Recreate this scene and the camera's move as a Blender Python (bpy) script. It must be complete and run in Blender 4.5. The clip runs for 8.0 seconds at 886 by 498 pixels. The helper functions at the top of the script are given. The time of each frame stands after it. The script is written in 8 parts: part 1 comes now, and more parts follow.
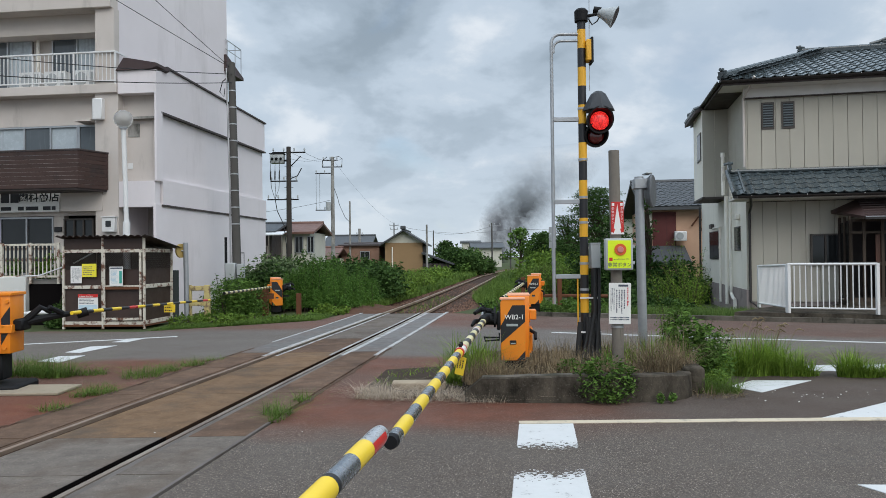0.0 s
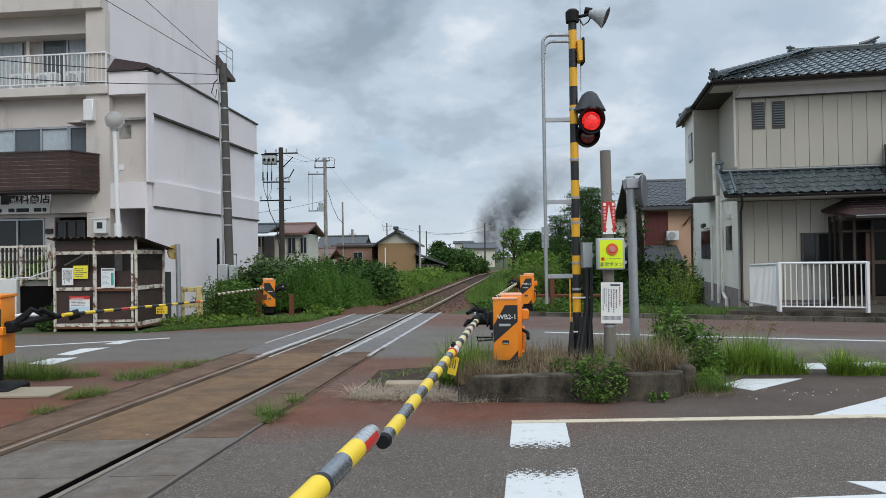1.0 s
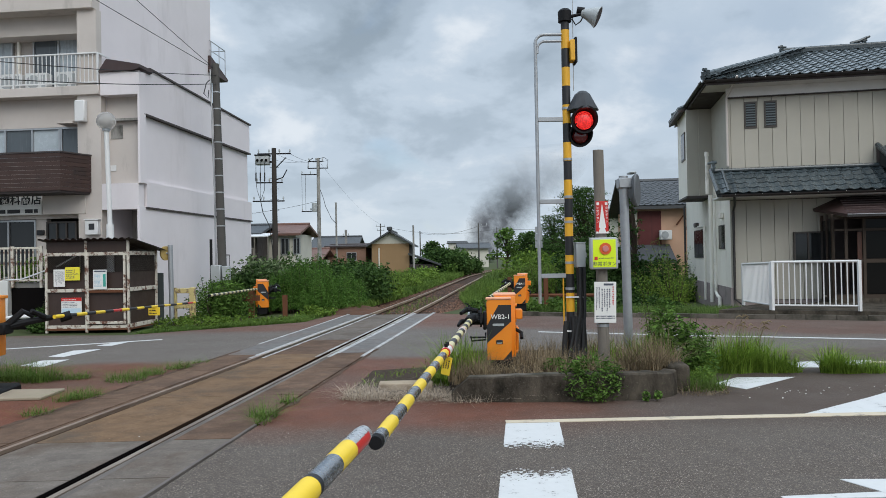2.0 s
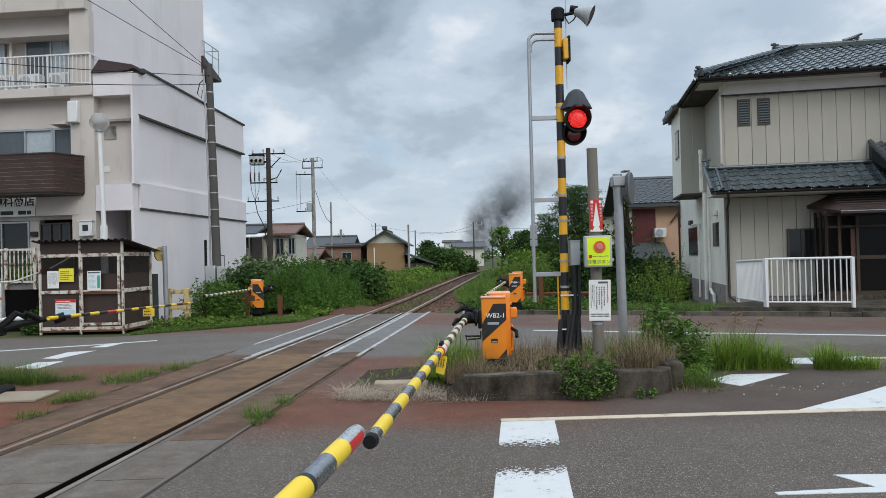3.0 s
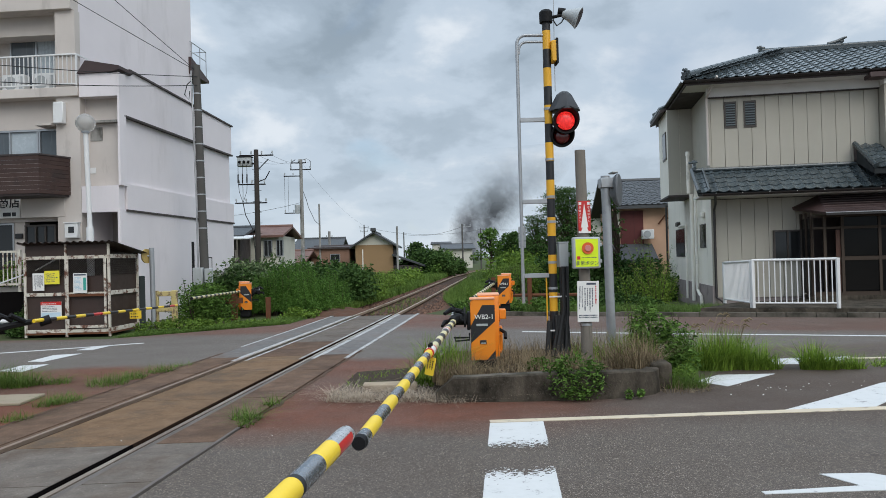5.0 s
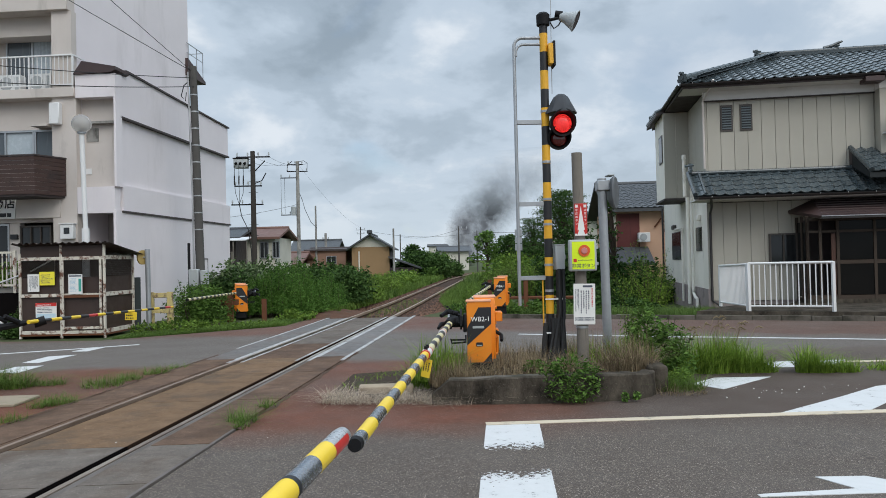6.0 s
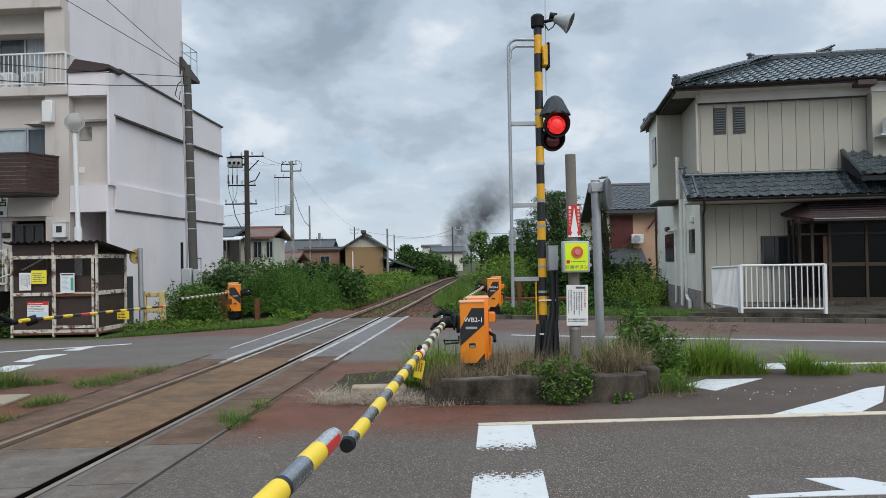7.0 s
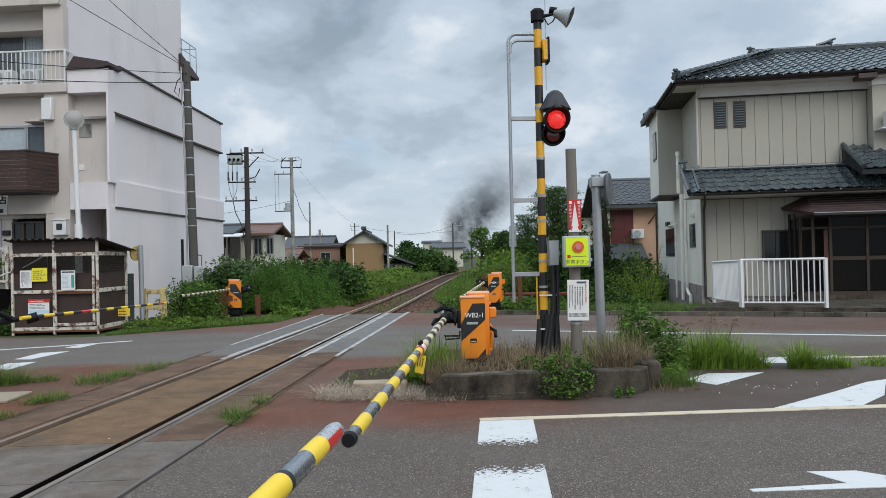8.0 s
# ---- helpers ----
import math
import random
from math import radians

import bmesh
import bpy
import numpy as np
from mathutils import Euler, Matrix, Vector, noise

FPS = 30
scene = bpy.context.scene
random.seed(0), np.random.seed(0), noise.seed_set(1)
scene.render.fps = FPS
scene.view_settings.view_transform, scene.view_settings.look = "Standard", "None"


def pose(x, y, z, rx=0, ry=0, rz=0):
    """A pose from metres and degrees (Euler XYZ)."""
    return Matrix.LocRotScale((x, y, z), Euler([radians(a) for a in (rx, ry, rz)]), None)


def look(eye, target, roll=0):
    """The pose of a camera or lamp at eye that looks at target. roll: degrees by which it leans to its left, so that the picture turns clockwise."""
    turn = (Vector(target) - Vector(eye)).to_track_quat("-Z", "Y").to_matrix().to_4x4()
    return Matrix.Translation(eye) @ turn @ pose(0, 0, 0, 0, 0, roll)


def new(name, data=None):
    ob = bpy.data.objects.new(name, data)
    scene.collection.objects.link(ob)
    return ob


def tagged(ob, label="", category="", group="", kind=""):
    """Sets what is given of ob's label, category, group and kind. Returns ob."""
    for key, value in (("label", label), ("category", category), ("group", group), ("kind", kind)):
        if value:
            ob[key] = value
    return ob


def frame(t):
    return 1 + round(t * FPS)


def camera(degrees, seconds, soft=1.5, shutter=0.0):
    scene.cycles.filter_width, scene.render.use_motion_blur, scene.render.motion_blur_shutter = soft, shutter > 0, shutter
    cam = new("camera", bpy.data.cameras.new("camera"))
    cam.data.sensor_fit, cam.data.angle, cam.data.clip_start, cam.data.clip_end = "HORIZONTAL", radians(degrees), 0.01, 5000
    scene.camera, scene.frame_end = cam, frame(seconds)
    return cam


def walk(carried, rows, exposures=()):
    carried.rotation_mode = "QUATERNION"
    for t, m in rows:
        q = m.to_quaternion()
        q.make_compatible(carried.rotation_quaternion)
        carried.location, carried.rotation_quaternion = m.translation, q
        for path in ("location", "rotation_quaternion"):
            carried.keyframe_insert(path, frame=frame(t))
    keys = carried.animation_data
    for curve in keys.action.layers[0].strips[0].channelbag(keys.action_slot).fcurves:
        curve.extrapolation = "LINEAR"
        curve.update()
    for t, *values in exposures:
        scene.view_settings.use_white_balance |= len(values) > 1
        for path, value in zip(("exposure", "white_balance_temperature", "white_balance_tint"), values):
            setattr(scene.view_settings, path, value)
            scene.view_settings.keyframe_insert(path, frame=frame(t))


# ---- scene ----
cam = camera(63.0, 8.0, soft=0.6)
# seconds, yaw, pitch, roll, eye
PATH = [
    (0.0, -0.000, 0.600, 0.600, -0.000, 0.000, 1.570),
    (0.5, -0.284, 0.660, 0.696, 0.005, -0.006, 1.565),
    (1.0, -0.547, 0.624, 0.824, 0.007, -0.015, 1.569),
    (1.5, -0.831, 0.636, 0.869, 0.009, -0.002, 1.568),
    (3.0, -1.405, 0.552, 1.393, 0.022, -0.008, 1.566),
    (3.5, -1.518, 0.448, 1.492, 0.023, -0.003, 1.565),
    (4.0, -1.738, 0.417, 1.452, 0.018, -0.009, 1.561),
    (4.5, -2.075, 0.529, 1.462, 0.021, -0.013, 1.565),
    (6.0, -2.595, 0.852, 1.286, 0.019, -0.007, 1.560),
    (6.5, -2.826, 0.895, 1.085, 0.023, -0.014, 1.564),
    (7.0, -3.084, 0.878, 0.992, 0.023, -0.017, 1.563),
    (7.5, -3.134, 0.737, 1.076, 0.024, -0.008, 1.558),
    (8.0, -3.050, 0.562, 1.256, 0.021, -0.008, 1.556),
]
walk(cam, [(t, pose(x, y, z, 90 + p, r, w)) for t, w, p, r, x, y, z in PATH])

# ---- light: an overcast noon sky and a weak, wide sun ----
world = bpy.data.worlds.new("overcast_sky")
scene.world = world
world.use_nodes = True
wt = world.node_tree
wt.nodes.clear()


def wn(kind, **kw):
    n = wt.nodes.new(kind)
    for k, v in kw.items():
        n.inputs[k].default_value = v
    return n


def wmath(op, a, b=None, c=None):
    n = wt.nodes.new("ShaderNodeMath")
    n.operation = op
    for i, v in enumerate((a, b, c)):
        if v is None:
            continue
        if isinstance(v, (int, float)):
            n.inputs[i].default_value = v
        else:
            wt.links.new(v, n.inputs[i])
    return n.outputs[0]


w_out = wt.nodes.new("ShaderNodeOutputWorld")
w_bg = wt.nodes.new("ShaderNodeBackground")
w_sky = wt.nodes.new("ShaderNodeTexSky")
w_sky.sky_type = 'NISHITA'
w_sky.sun_disc = False
w_sky.sun_elevation, w_sky.sun_rotation = radians(41), radians(153)
w_gain = wt.nodes.new("ShaderNodeVectorMath")
w_gain.operation = 'SCALE'
w_gain.inputs["Scale"].default_value = 0.11
wt.links.new(w_sky.outputs[0], w_gain.inputs[0])
w_co = wt.nodes.new("ShaderNodeTexCoord")
w_sep = wt.nodes.new("ShaderNodeSeparateXYZ")
wt.links.new(w_co.outputs["Generated"], w_sep.inputs[0])
up = wmath('MAXIMUM', w_sep.outputs[2], 0.0)
den = wmath('ADD', up, 0.38)
w_comb = wt.nodes.new("ShaderNodeCombineXYZ")
wt.links.new(wmath('DIVIDE', w_sep.outputs[0], den), w_comb.inputs[0])
wt.links.new(wmath('DIVIDE', w_sep.outputs[1], den), w_comb.inputs[1])


def wnoise(scale, detail, rough, off, dist=0.0):
    mp = wt.nodes.new("ShaderNodeMapping")
    mp.inputs["Location"].default_value = off
    wt.links.new(w_comb.outputs[0], mp.inputs[0])
    n = wn("ShaderNodeTexNoise", Scale=scale, Detail=detail, Roughness=rough, Distortion=dist)
    wt.links.new(mp.outputs[0], n.inputs["Vector"])
    return n.outputs[0]


def wramp(fac, stops):
    r = wt.nodes.new("ShaderNodeValToRGB")
    r.color_ramp.interpolation = 'EASE'
    e = r.color_ramp.elements
    e[0].position, e[0].color = stops[0][0], (*stops[0][1], 1)
    e[1].position, e[1].color = stops[-1][0], (*stops[-1][1], 1)
    for p, c in stops[1:-1]:
        k = e.new(p)
        k.color = (*c, 1)
    wt.links.new(fac, r.inputs[0])
    return r.outputs[0]


def wmix(fac, a, b):
    m = wt.nodes.new("ShaderNodeMix")
    m.data_type = 'RGBA'
    for s, i in ((fac, 0), (a, 6), (b, 7)):
        if isinstance(s, tuple):
            m.inputs[i].default_value = (*s, 1)
        elif isinstance(s, (int, float)):
            m.inputs[i].default_value = s
        else:
            wt.links.new(s, m.inputs[i])
    return m.outputs[2]


big = wnoise(1.1, 2.5, 0.5, (1.3, 0.4, 0.0), 0.1)
fine = wnoise(3.4, 8.0, 0.55, (4.1, 2.2, 3.0), 0.15)
tone = wmath('ADD', wmath('MULTIPLY', big, 0.48), wmath('MULTIPLY', fine, 0.52))


def bank(px, py, pz, power):
    """A soft mass of cloud round one direction of the sky."""
    n = wt.nodes.new("ShaderNodeVectorMath")
    n.operation = 'DOT_PRODUCT'
    wt.links.new(w_co.outputs["Generated"], n.inputs[0])
    n.inputs[1].default_value = Vector((px, py, pz)).normalized()
    return wmath('POWER', wmath('MAXIMUM', n.outputs["Value"], 0.0), power)


for (px, pz), power, k in (((-0.08, 0.20), 80, -0.055), ((-0.17, 0.19), 130, -0.028), ((-0.14, 0.34), 160, 0.03), ((0.12, 0.30), 120, -0.015), ((0.02, 0.33), 500, 0.03), ((0.26, 0.22), 220, 0.042), ((0.45, 0.30), 170, 0.012), ((-0.22, 0.11), 110, 0.085), ((0.05, 0.09), 120, 0.03), ((-0.29, 0.34), 300, 0.02)):
    tone = wmath('ADD', tone, wmath('MULTIPLY', bank(px, 1.0, pz, power), k))
cloud = wramp(tone, [(0.38, (0.27, 0.345, 0.425)), (0.46, (0.385, 0.475, 0.575)), (0.525, (0.52, 0.62, 0.735)), (0.61, (0.78, 0.84, 0.91))])
hole = wramp(wnoise(2.2, 5.0, 0.5, (7.2, 1.1, 5.0), 0.4), [(0.60, (0, 0, 0)), (0.72, (0.7, 0.7, 0.7))])
# two thin places where the blue shows through
blue = wmath('ADD', wmath('MULTIPLY', bank(0.35, 1.0, 0.25, 700), 0.9), wmath('MULTIPLY', bank(0.50, 1.0, 0.31, 500), 0.6))
hole = wmath('ADD', hole, wmath('MULTIPLY', blue, wmath('MULTIPLY', fine, 1.1)))
hole = wmath('MINIMUM', hole, 0.75)
sky_col = wmix(hole, cloud, w_gain.outputs[0])
haze = wramp(up, [(0.0, (0.75, 0.75, 0.75)), (0.16, (0.18, 0.18, 0.18)), (0.45, (0, 0, 0))])
sky_col = wmix(haze, sky_col, (0.61, 0.70, 0.775))
# an overcast sky is brighter towards the zenith
zen = wramp(up, [(0.34, (1, 1, 1)), (0.60, (2.0, 2.0, 2.0)), (1.0, (2.8, 2.8, 2.8))])
w_mul = wt.nodes.new("ShaderNodeVectorMath")
w_mul.operation = 'MULTIPLY'
wt.links.new(sky_col, w_mul.inputs[0])
wt.links.new(zen, w_mul.inputs[1])
sky_col = w_mul.outputs[0]
wt.links.new(sky_col, w_bg.inputs[0])
w_bg.inputs[1].default_value = 1.0
wt.links.new(w_bg.outputs[0], w_out.inputs[0])

sun = new("sun", bpy.data.lights.new("sun", 'SUN'))
sun.data.energy, sun.data.angle, sun.data.color = 1.45, radians(45), (1.0, 0.94, 0.86)
sun.matrix_world = look((14, -28, 27), (0, 0, 0))
scene.view_settings.exposure = 0.0


# ---- materials ----
class Net:
    """A material's node tree with short ways to add nodes."""

    def __init__(self, name):
        self.m = bpy.data.materials.new(name)
        self.m.use_nodes = True
        self.t = self.m.node_tree
        self.t.nodes.clear()
        self.out = self.t.nodes.new("ShaderNodeOutputMaterial")
        self.b = self.t.nodes.new("ShaderNodeBsdfPrincipled")
        self.t.links.new(self.b.outputs[0], self.out.inputs[0])
        self.co = self.t.nodes.new("ShaderNodeTexCoord").outputs["Object"]

    def put(self, v, sock):
        if isinstance(v, (int, float)):
            sock.default_value = v
        elif isinstance(v, tuple):
            sock.default_value = (*v, 1) if len(v) == 3 and sock.type == 'RGBA' else v
        else:
            self.t.links.new(v, sock)

    def math(self, op, a, b=0.0, c=0.0):
        n = self.t.nodes.new("ShaderNodeMath")
        n.operation = op
        for v, s in zip((a, b, c), n.inputs):
            self.put(v, s)
        return n.outputs[0]

    def noise(self, scale, detail=3.0, rough=0.55, vec=None, stretch=None, dist=0.0):
        vec = vec or self.co
        if stretch:
            mp = self.t.nodes.new("ShaderNodeMapping")
            mp.inputs["Scale"].default_value = stretch
            self.t.links.new(vec, mp.inputs[0])
            vec = mp.outputs[0]
        n = self.t.nodes.new("ShaderNodeTexNoise")
        n.inputs["Scale"].default_value, n.inputs["Detail"].default_value = scale, detail
        n.inputs["Roughness"].default_value, n.inputs["Distortion"].default_value = rough, dist
        self.t.links.new(vec, n.inputs["Vector"])
        return n.outputs[0]

    def cells(self, scale, vec=None):
        n = self.t.nodes.new("ShaderNodeTexVoronoi")
        n.inputs["Scale"].default_value = scale
        self.t.links.new(vec or self.co, n.inputs["Vector"])
        return n.outputs["Color"], n.outputs["Distance"]

    def ramp(self, fac, *stops):
        r = self.t.nodes.new("ShaderNodeValToRGB")
        e = r.color_ramp.elements
        col = lambda c: (c, c, c, 1) if isinstance(c, (int, float)) else (*c, 1)
        e[0].position, e[0].color = stops[0][0], col(stops[0][1])
        e[1].position, e[1].color = stops[-1][0], col(stops[-1][1])
        for p, c in stops[1:-1]:
            e.new(p).color = col(c)
        self.put(fac, r.inputs[0])
        return r.outputs[0]

    def mix(self, fac, a, b, how='MIX'):
        n = self.t.nodes.new("ShaderNodeMix")
        n.data_type, n.blend_type = 'RGBA', how
        for v, i in ((fac, 0), (a, 6), (b, 7)):
            self.put(v, n.inputs[i])
        return n.outputs[2]

    def axes(self):
        n = self.t.nodes.new("ShaderNodeSeparateXYZ")
        self.t.links.new(self.co, n.inputs[0])
        return n.outputs

    def bump(self, height, strength, dist=0.01):
        n = self.t.nodes.new("ShaderNodeBump")
        n.inputs["Strength"].default_value, n.inputs["Distance"].default_value = strength, dist
        self.put(height, n.inputs["Height"])
        self.t.links.new(n.outputs[0], self.b.inputs["Normal"])

    def random(self, island=False):
        if island:
            return self.t.nodes.new("ShaderNodeNewGeometry").outputs["Random Per Island"]
        return self.t.nodes.new("ShaderNodeObjectInfo").outputs["Random"]

    def done(self, col, rough=0.7, metal=0.0, spec=None):
        self.put(col, self.b.inputs["Base Color"])
        self.put(rough, self.b.inputs["Roughness"])
        self.b.inputs["Metallic"].default_value = metal
        if spec is not None:
            self.b.inputs["Specular IOR Level"].default_value = spec
        return self.m


def tint(c, k):
    return tuple(min(1.0, v * k) for v in c)


def surf(name, col, rough=0.65, metal=0.0, var=0.14, scale=1.4, fine=28.0, bump=0.12, dirt=None, dirt_at=(0.56, 0.72), dirt_scale=1.1, streak=None, rnd=0.0, spec=None):
    """A surface with two scales of variation, fine relief and, where given, dirt of a colour of its own."""
    n = Net(name)
    a = n.noise(scale, 4.0, 0.6)
    f = n.noise(fine, 3.0, 0.6)
    c = n.mix(n.ramp(a, (0.3, 0.0), (0.7, 1.0)), tint(col, 1 - var), tint(col, 1 + var))
    c = n.mix(0.35 * var / 0.14 if var < 0.4 else 1.0, c, n.mix(f, tint(col, 0.86), tint(col, 1.12)))
    if rnd:
        c = n.mix(1.0, c, n.ramp(n.random(), (0.0, 1 - rnd), (1.0, 1.0)), 'MULTIPLY')
    if dirt:
        d = n.noise(dirt_scale, 6.0, 0.68, stretch=streak)
        c = n.mix(n.ramp(d, (dirt_at[0], 0.0), (dirt_at[1], 1.0)), c, dirt)
    r = n.ramp(n.noise(scale * 3, 3.0), (0.3, max(0.03, rough - 0.09)), (0.7, min(1.0, rough + 0.09)))
    n.bump(f, bump, 0.006)
    return n.done(c, r, metal, 0.15 if spec is None and rough >= 0.78 else spec)


def grit_surf(name, col, stain, stain_at):
    """Concrete or asphalt infill: pale stone specks, worn patches, broad stains."""
    n = Net(name)
    g, d = n.cells(120.0)
    big = n.noise(1.3, 6.0, 0.68)
    c = n.mix(n.ramp(n.noise(4.5, 6.0, 0.7), (0.30, 0.0), (0.72, 1.0)), tint(col, 0.72), tint(col, 1.22))
    c = n.mix(n.ramp(g, (0.05, 0.45), (0.40, 0.0)), c, tint(col, 0.42))
    c = n.mix(n.ramp(g, (0.88, 0.0), (0.98, 0.75)), c, tint(col, 2.3))
    c = n.mix(n.ramp(big, (stain_at[0], 0.0), (stain_at[1], 0.85)), c, stain)
    c = n.mix(1.0, c, n.ramp(n.random(), (0.0, 0.86), (1.0, 1.0)), 'MULTIPLY')
    n.bump(n.mix(0.5, d, n.noise(9.0, 5.0)), 0.5, 0.006)
    return n.done(c, n.ramp(n.noise(2.0, 4.0), (0.3, 0.72), (0.7, 0.95)), 0.0, 0.12)


# road: grey aggregate with white grit, rust-red dust in strips along the railway's shoulders
def asphalt():
    n = Net("asphalt")
    x, y, z = n.axes()
    wob = n.noise(0.9, 5.0, 0.6)
    wob2 = n.noise(0.35, 3.0, 0.5)
    xr = n.math('MAXIMUM', n.math('SUBTRACT', x, 1.0), 0.0)
    v = n.math('ADD', y, n.math('MULTIPLY', xr, 0.40))
    v = n.math('ADD', v, n.math('MULTIPLY', n.math('SUBTRACT', wob, 0.5), 1.1))
    far = n.ramp(n.math('DIVIDE', v, 30.0), (0.0, 0), (0.515, 0), (0.545, 0.62), (0.8, 0.72))
    yb = n.math('ADD', y, n.math('MULTIPLY', n.math('SUBTRACT', wob, 0.5), 0.9))
    near = n.ramp(n.math('DIVIDE', yb, 30.0), (0.205, 0), (0.235, 0.95), (0.29, 0.85), (0.315, 0.55), (0.37, 0.8), (0.385, 0.0))
    side = n.ramp(n.math('DIVIDE', n.math('ADD', x, 10.0), 20.0), (0.30, 1.0), (0.62, 0.95), (0.72, 0.85), (1.0, 0.75))
    near = n.math('MULTIPLY', near, side)
    rust = n.math('MAXIMUM', far, near)
    rust = n.math('MULTIPLY', rust, n.ramp(wob2, (0.3, 0.55), (0.6, 1.0)))
    g_col, g_d = n.cells(150.0)
    s_col, s_d = n.cells(62.0)
    grit = n.ramp(g_col, (0.05, (0.030, 0.026, 0.023)), (0.5, (0.088, 0.070, 0.057)), (0.80, (0.162, 0.130, 0.105)), (0.95, (0.50, 0.43, 0.37)))
    grit = n.mix(n.ramp(s_col, (0.80, 0.0), (0.94, 0.45)), grit, (0.27, 0.23, 0.195))
    base = n.mix(n.ramp(n.noise(0.5, 6.0, 0.65), (0.35, 0.0), (0.7, 1.0)), grit, n.mix(0.5, grit, (0.125, 0.107, 0.092)))
    base = n.mix(n.ramp(n.noise(2.2, 6.0, 0.7), (0.60, 0.0), (0.78, 0.55)), base, (0.045, 0.043, 0.042))
    # the through lane is an older, paler surfacing
    base = n.mix(n.ramp(n.math('DIVIDE', y, 30.0), (0.345, 0.0), (0.385, 0.5)), base, (0.155, 0.138, 0.124))
    red = n.mix(n.noise(3.0, 5.0, 0.65), (0.070, 0.020, 0.010), (0.225, 0.066, 0.030))
    red = n.mix(0.10, red, grit)
    brown = n.mix(n.noise(2.0, 6.0, 0.7), (0.036, 0.028, 0.023), (0.105, 0.080, 0.064))
    red = n.mix(n.ramp(n.math('DIVIDE', n.math('ADD', x, n.math('MULTIPLY', wob, 2.0)), 8.0), (0.20, 0.0), (0.42, 0.92)), red, n.mix(n.ramp(n.math('DIVIDE', y, 30.0), (0.36, 0.0), (0.40, 1.0)), brown, n.mix(0.45, red, brown)))
    c = n.mix(rust, base, red)
    n.bump(g_d, 0.55, 0.006)
    return n.done(c, n.ramp(n.noise(1.2, 4.0), (0.3, 0.66), (0.7, 0.88)), 0.0, 0.22)


ASPHALT = asphalt()
MARK = Net("worn_road_paint")
_w = MARK.noise(7.0, 8.0, 0.72)
_g = MARK.noise(55.0, 3.0, 0.6)
_k = MARK.math('ADD', MARK.math('MULTIPLY', _w, 0.75), MARK.math('MULTIPLY', _g, 0.25))
MARK.bump(_g, 0.3, 0.004)
MARK = MARK.done(MARK.mix(MARK.ramp(_k, (0.36, 1.0), (0.42, 0.0)), MARK.mix(_w, (0.50, 0.50, 0.49), (0.63, 0.63, 0.62)), (0.16, 0.155, 0.15)), 0.7)
CREAM_MARK = surf("cream_road_paint", (0.54, 0.455, 0.335), 0.7, var=0.12, fine=40, bump=0.3, dirt=(0.22, 0.19, 0.16), dirt_at=(0.55, 0.68), dirt_scale=5)
PANEL = grit_surf("crossing_panel", (0.162, 0.138, 0.118), (0.098, 0.068, 0.048), (0.48, 0.72))
PANEL_FAR = surf("far_crossing_panel", (0.145, 0.130, 0.118), 0.55, var=0.2, scale=2.2, fine=60, bump=0.25, dirt=(0.12, 0.08, 0.06), dirt_at=(0.5, 0.7), rnd=0.25)
PALE_EDGE = surf("pale_worn_edge", (0.40, 0.39, 0.38), 0.55, var=0.2, fine=50, dirt=(0.18, 0.15, 0.13), dirt_at=(0.5, 0.66), dirt_scale=3)
RAIL_DULL = surf("dull_rail_head", (0.25, 0.185, 0.14), 0.5, 0.2, var=0.2, streak=(1, 0.05, 1), dirt=(0.10, 0.055, 0.036), dirt_at=(0.48, 0.62))
PANEL_BROWN = grit_surf("rusty_panel", (0.155, 0.098, 0.067), (0.062, 0.042, 0.032), (0.46, 0.70))
PANEL_BED = grit_surf("dusty_track_bed", (0.195, 0.122, 0.072), (0.095, 0.075, 0.058), (0.48, 0.72))
WET_STEEL = surf("dark_wet_steel", (0.135, 0.118, 0.108), 0.7, 0.0, var=0.25, fine=60, streak=(1, 0.1, 1), dirt=(0.07, 0.055, 0.045), dirt_at=(0.45, 0.66), dirt_scale=4, spec=0.15)
RAIL_FAR = surf("brown_rail_head", (0.36, 0.27, 0.20), 0.5, 0.25, var=0.15, dirt=(0.14, 0.08, 0.05), dirt_at=(0.5, 0.7))
RAIL_WORN = surf("worn_rail_head", (0.27, 0.225, 0.185), 0.5, 0.25, var=0.2, streak=(1, 0.05, 1), dirt=(0.12, 0.08, 0.06), dirt_at=(0.5, 0.64))
RAIL = surf("rail_head", (0.54, 0.47, 0.39), 0.36, 0.8, var=0.12, streak=(1, 0.05, 1), dirt=(0.16, 0.10, 0.07), dirt_at=(0.5, 0.66))
RAIL_RUST = surf("rail_rust", (0.075, 0.046, 0.033), 0.85, var=0.3, fine=50, bump=0.4)
# near-black stands for shade in the track grooves and under the terrace
GAP_SHADE = surf("gap_shade", (0.008, 0.007, 0.007), 1.0, var=0.2, spec=0.0)
GROOVE_DIRT = surf("dirt_filled_groove", (0.034, 0.022, 0.016), 1.0, var=0.3, bump=0.4, spec=0.0)
CONCRETE = surf("concrete", (0.30, 0.29, 0.27), 0.85, var=0.2, scale=1.6, fine=45, bump=0.4, dirt=(0.09, 0.085, 0.075), dirt_at=(0.48, 0.66), dirt_scale=2.2, streak=(1, 1, 0.45))
KERB_STONE = surf("old_kerb_stone", (0.135, 0.118, 0.098), 0.95, var=0.3, scale=1.5, fine=45, bump=0.4, dirt=(0.05, 0.047, 0.036), dirt_at=(0.45, 0.62), dirt_scale=1.6)
CONCRETE_DARK = Net("mossy_kerb")
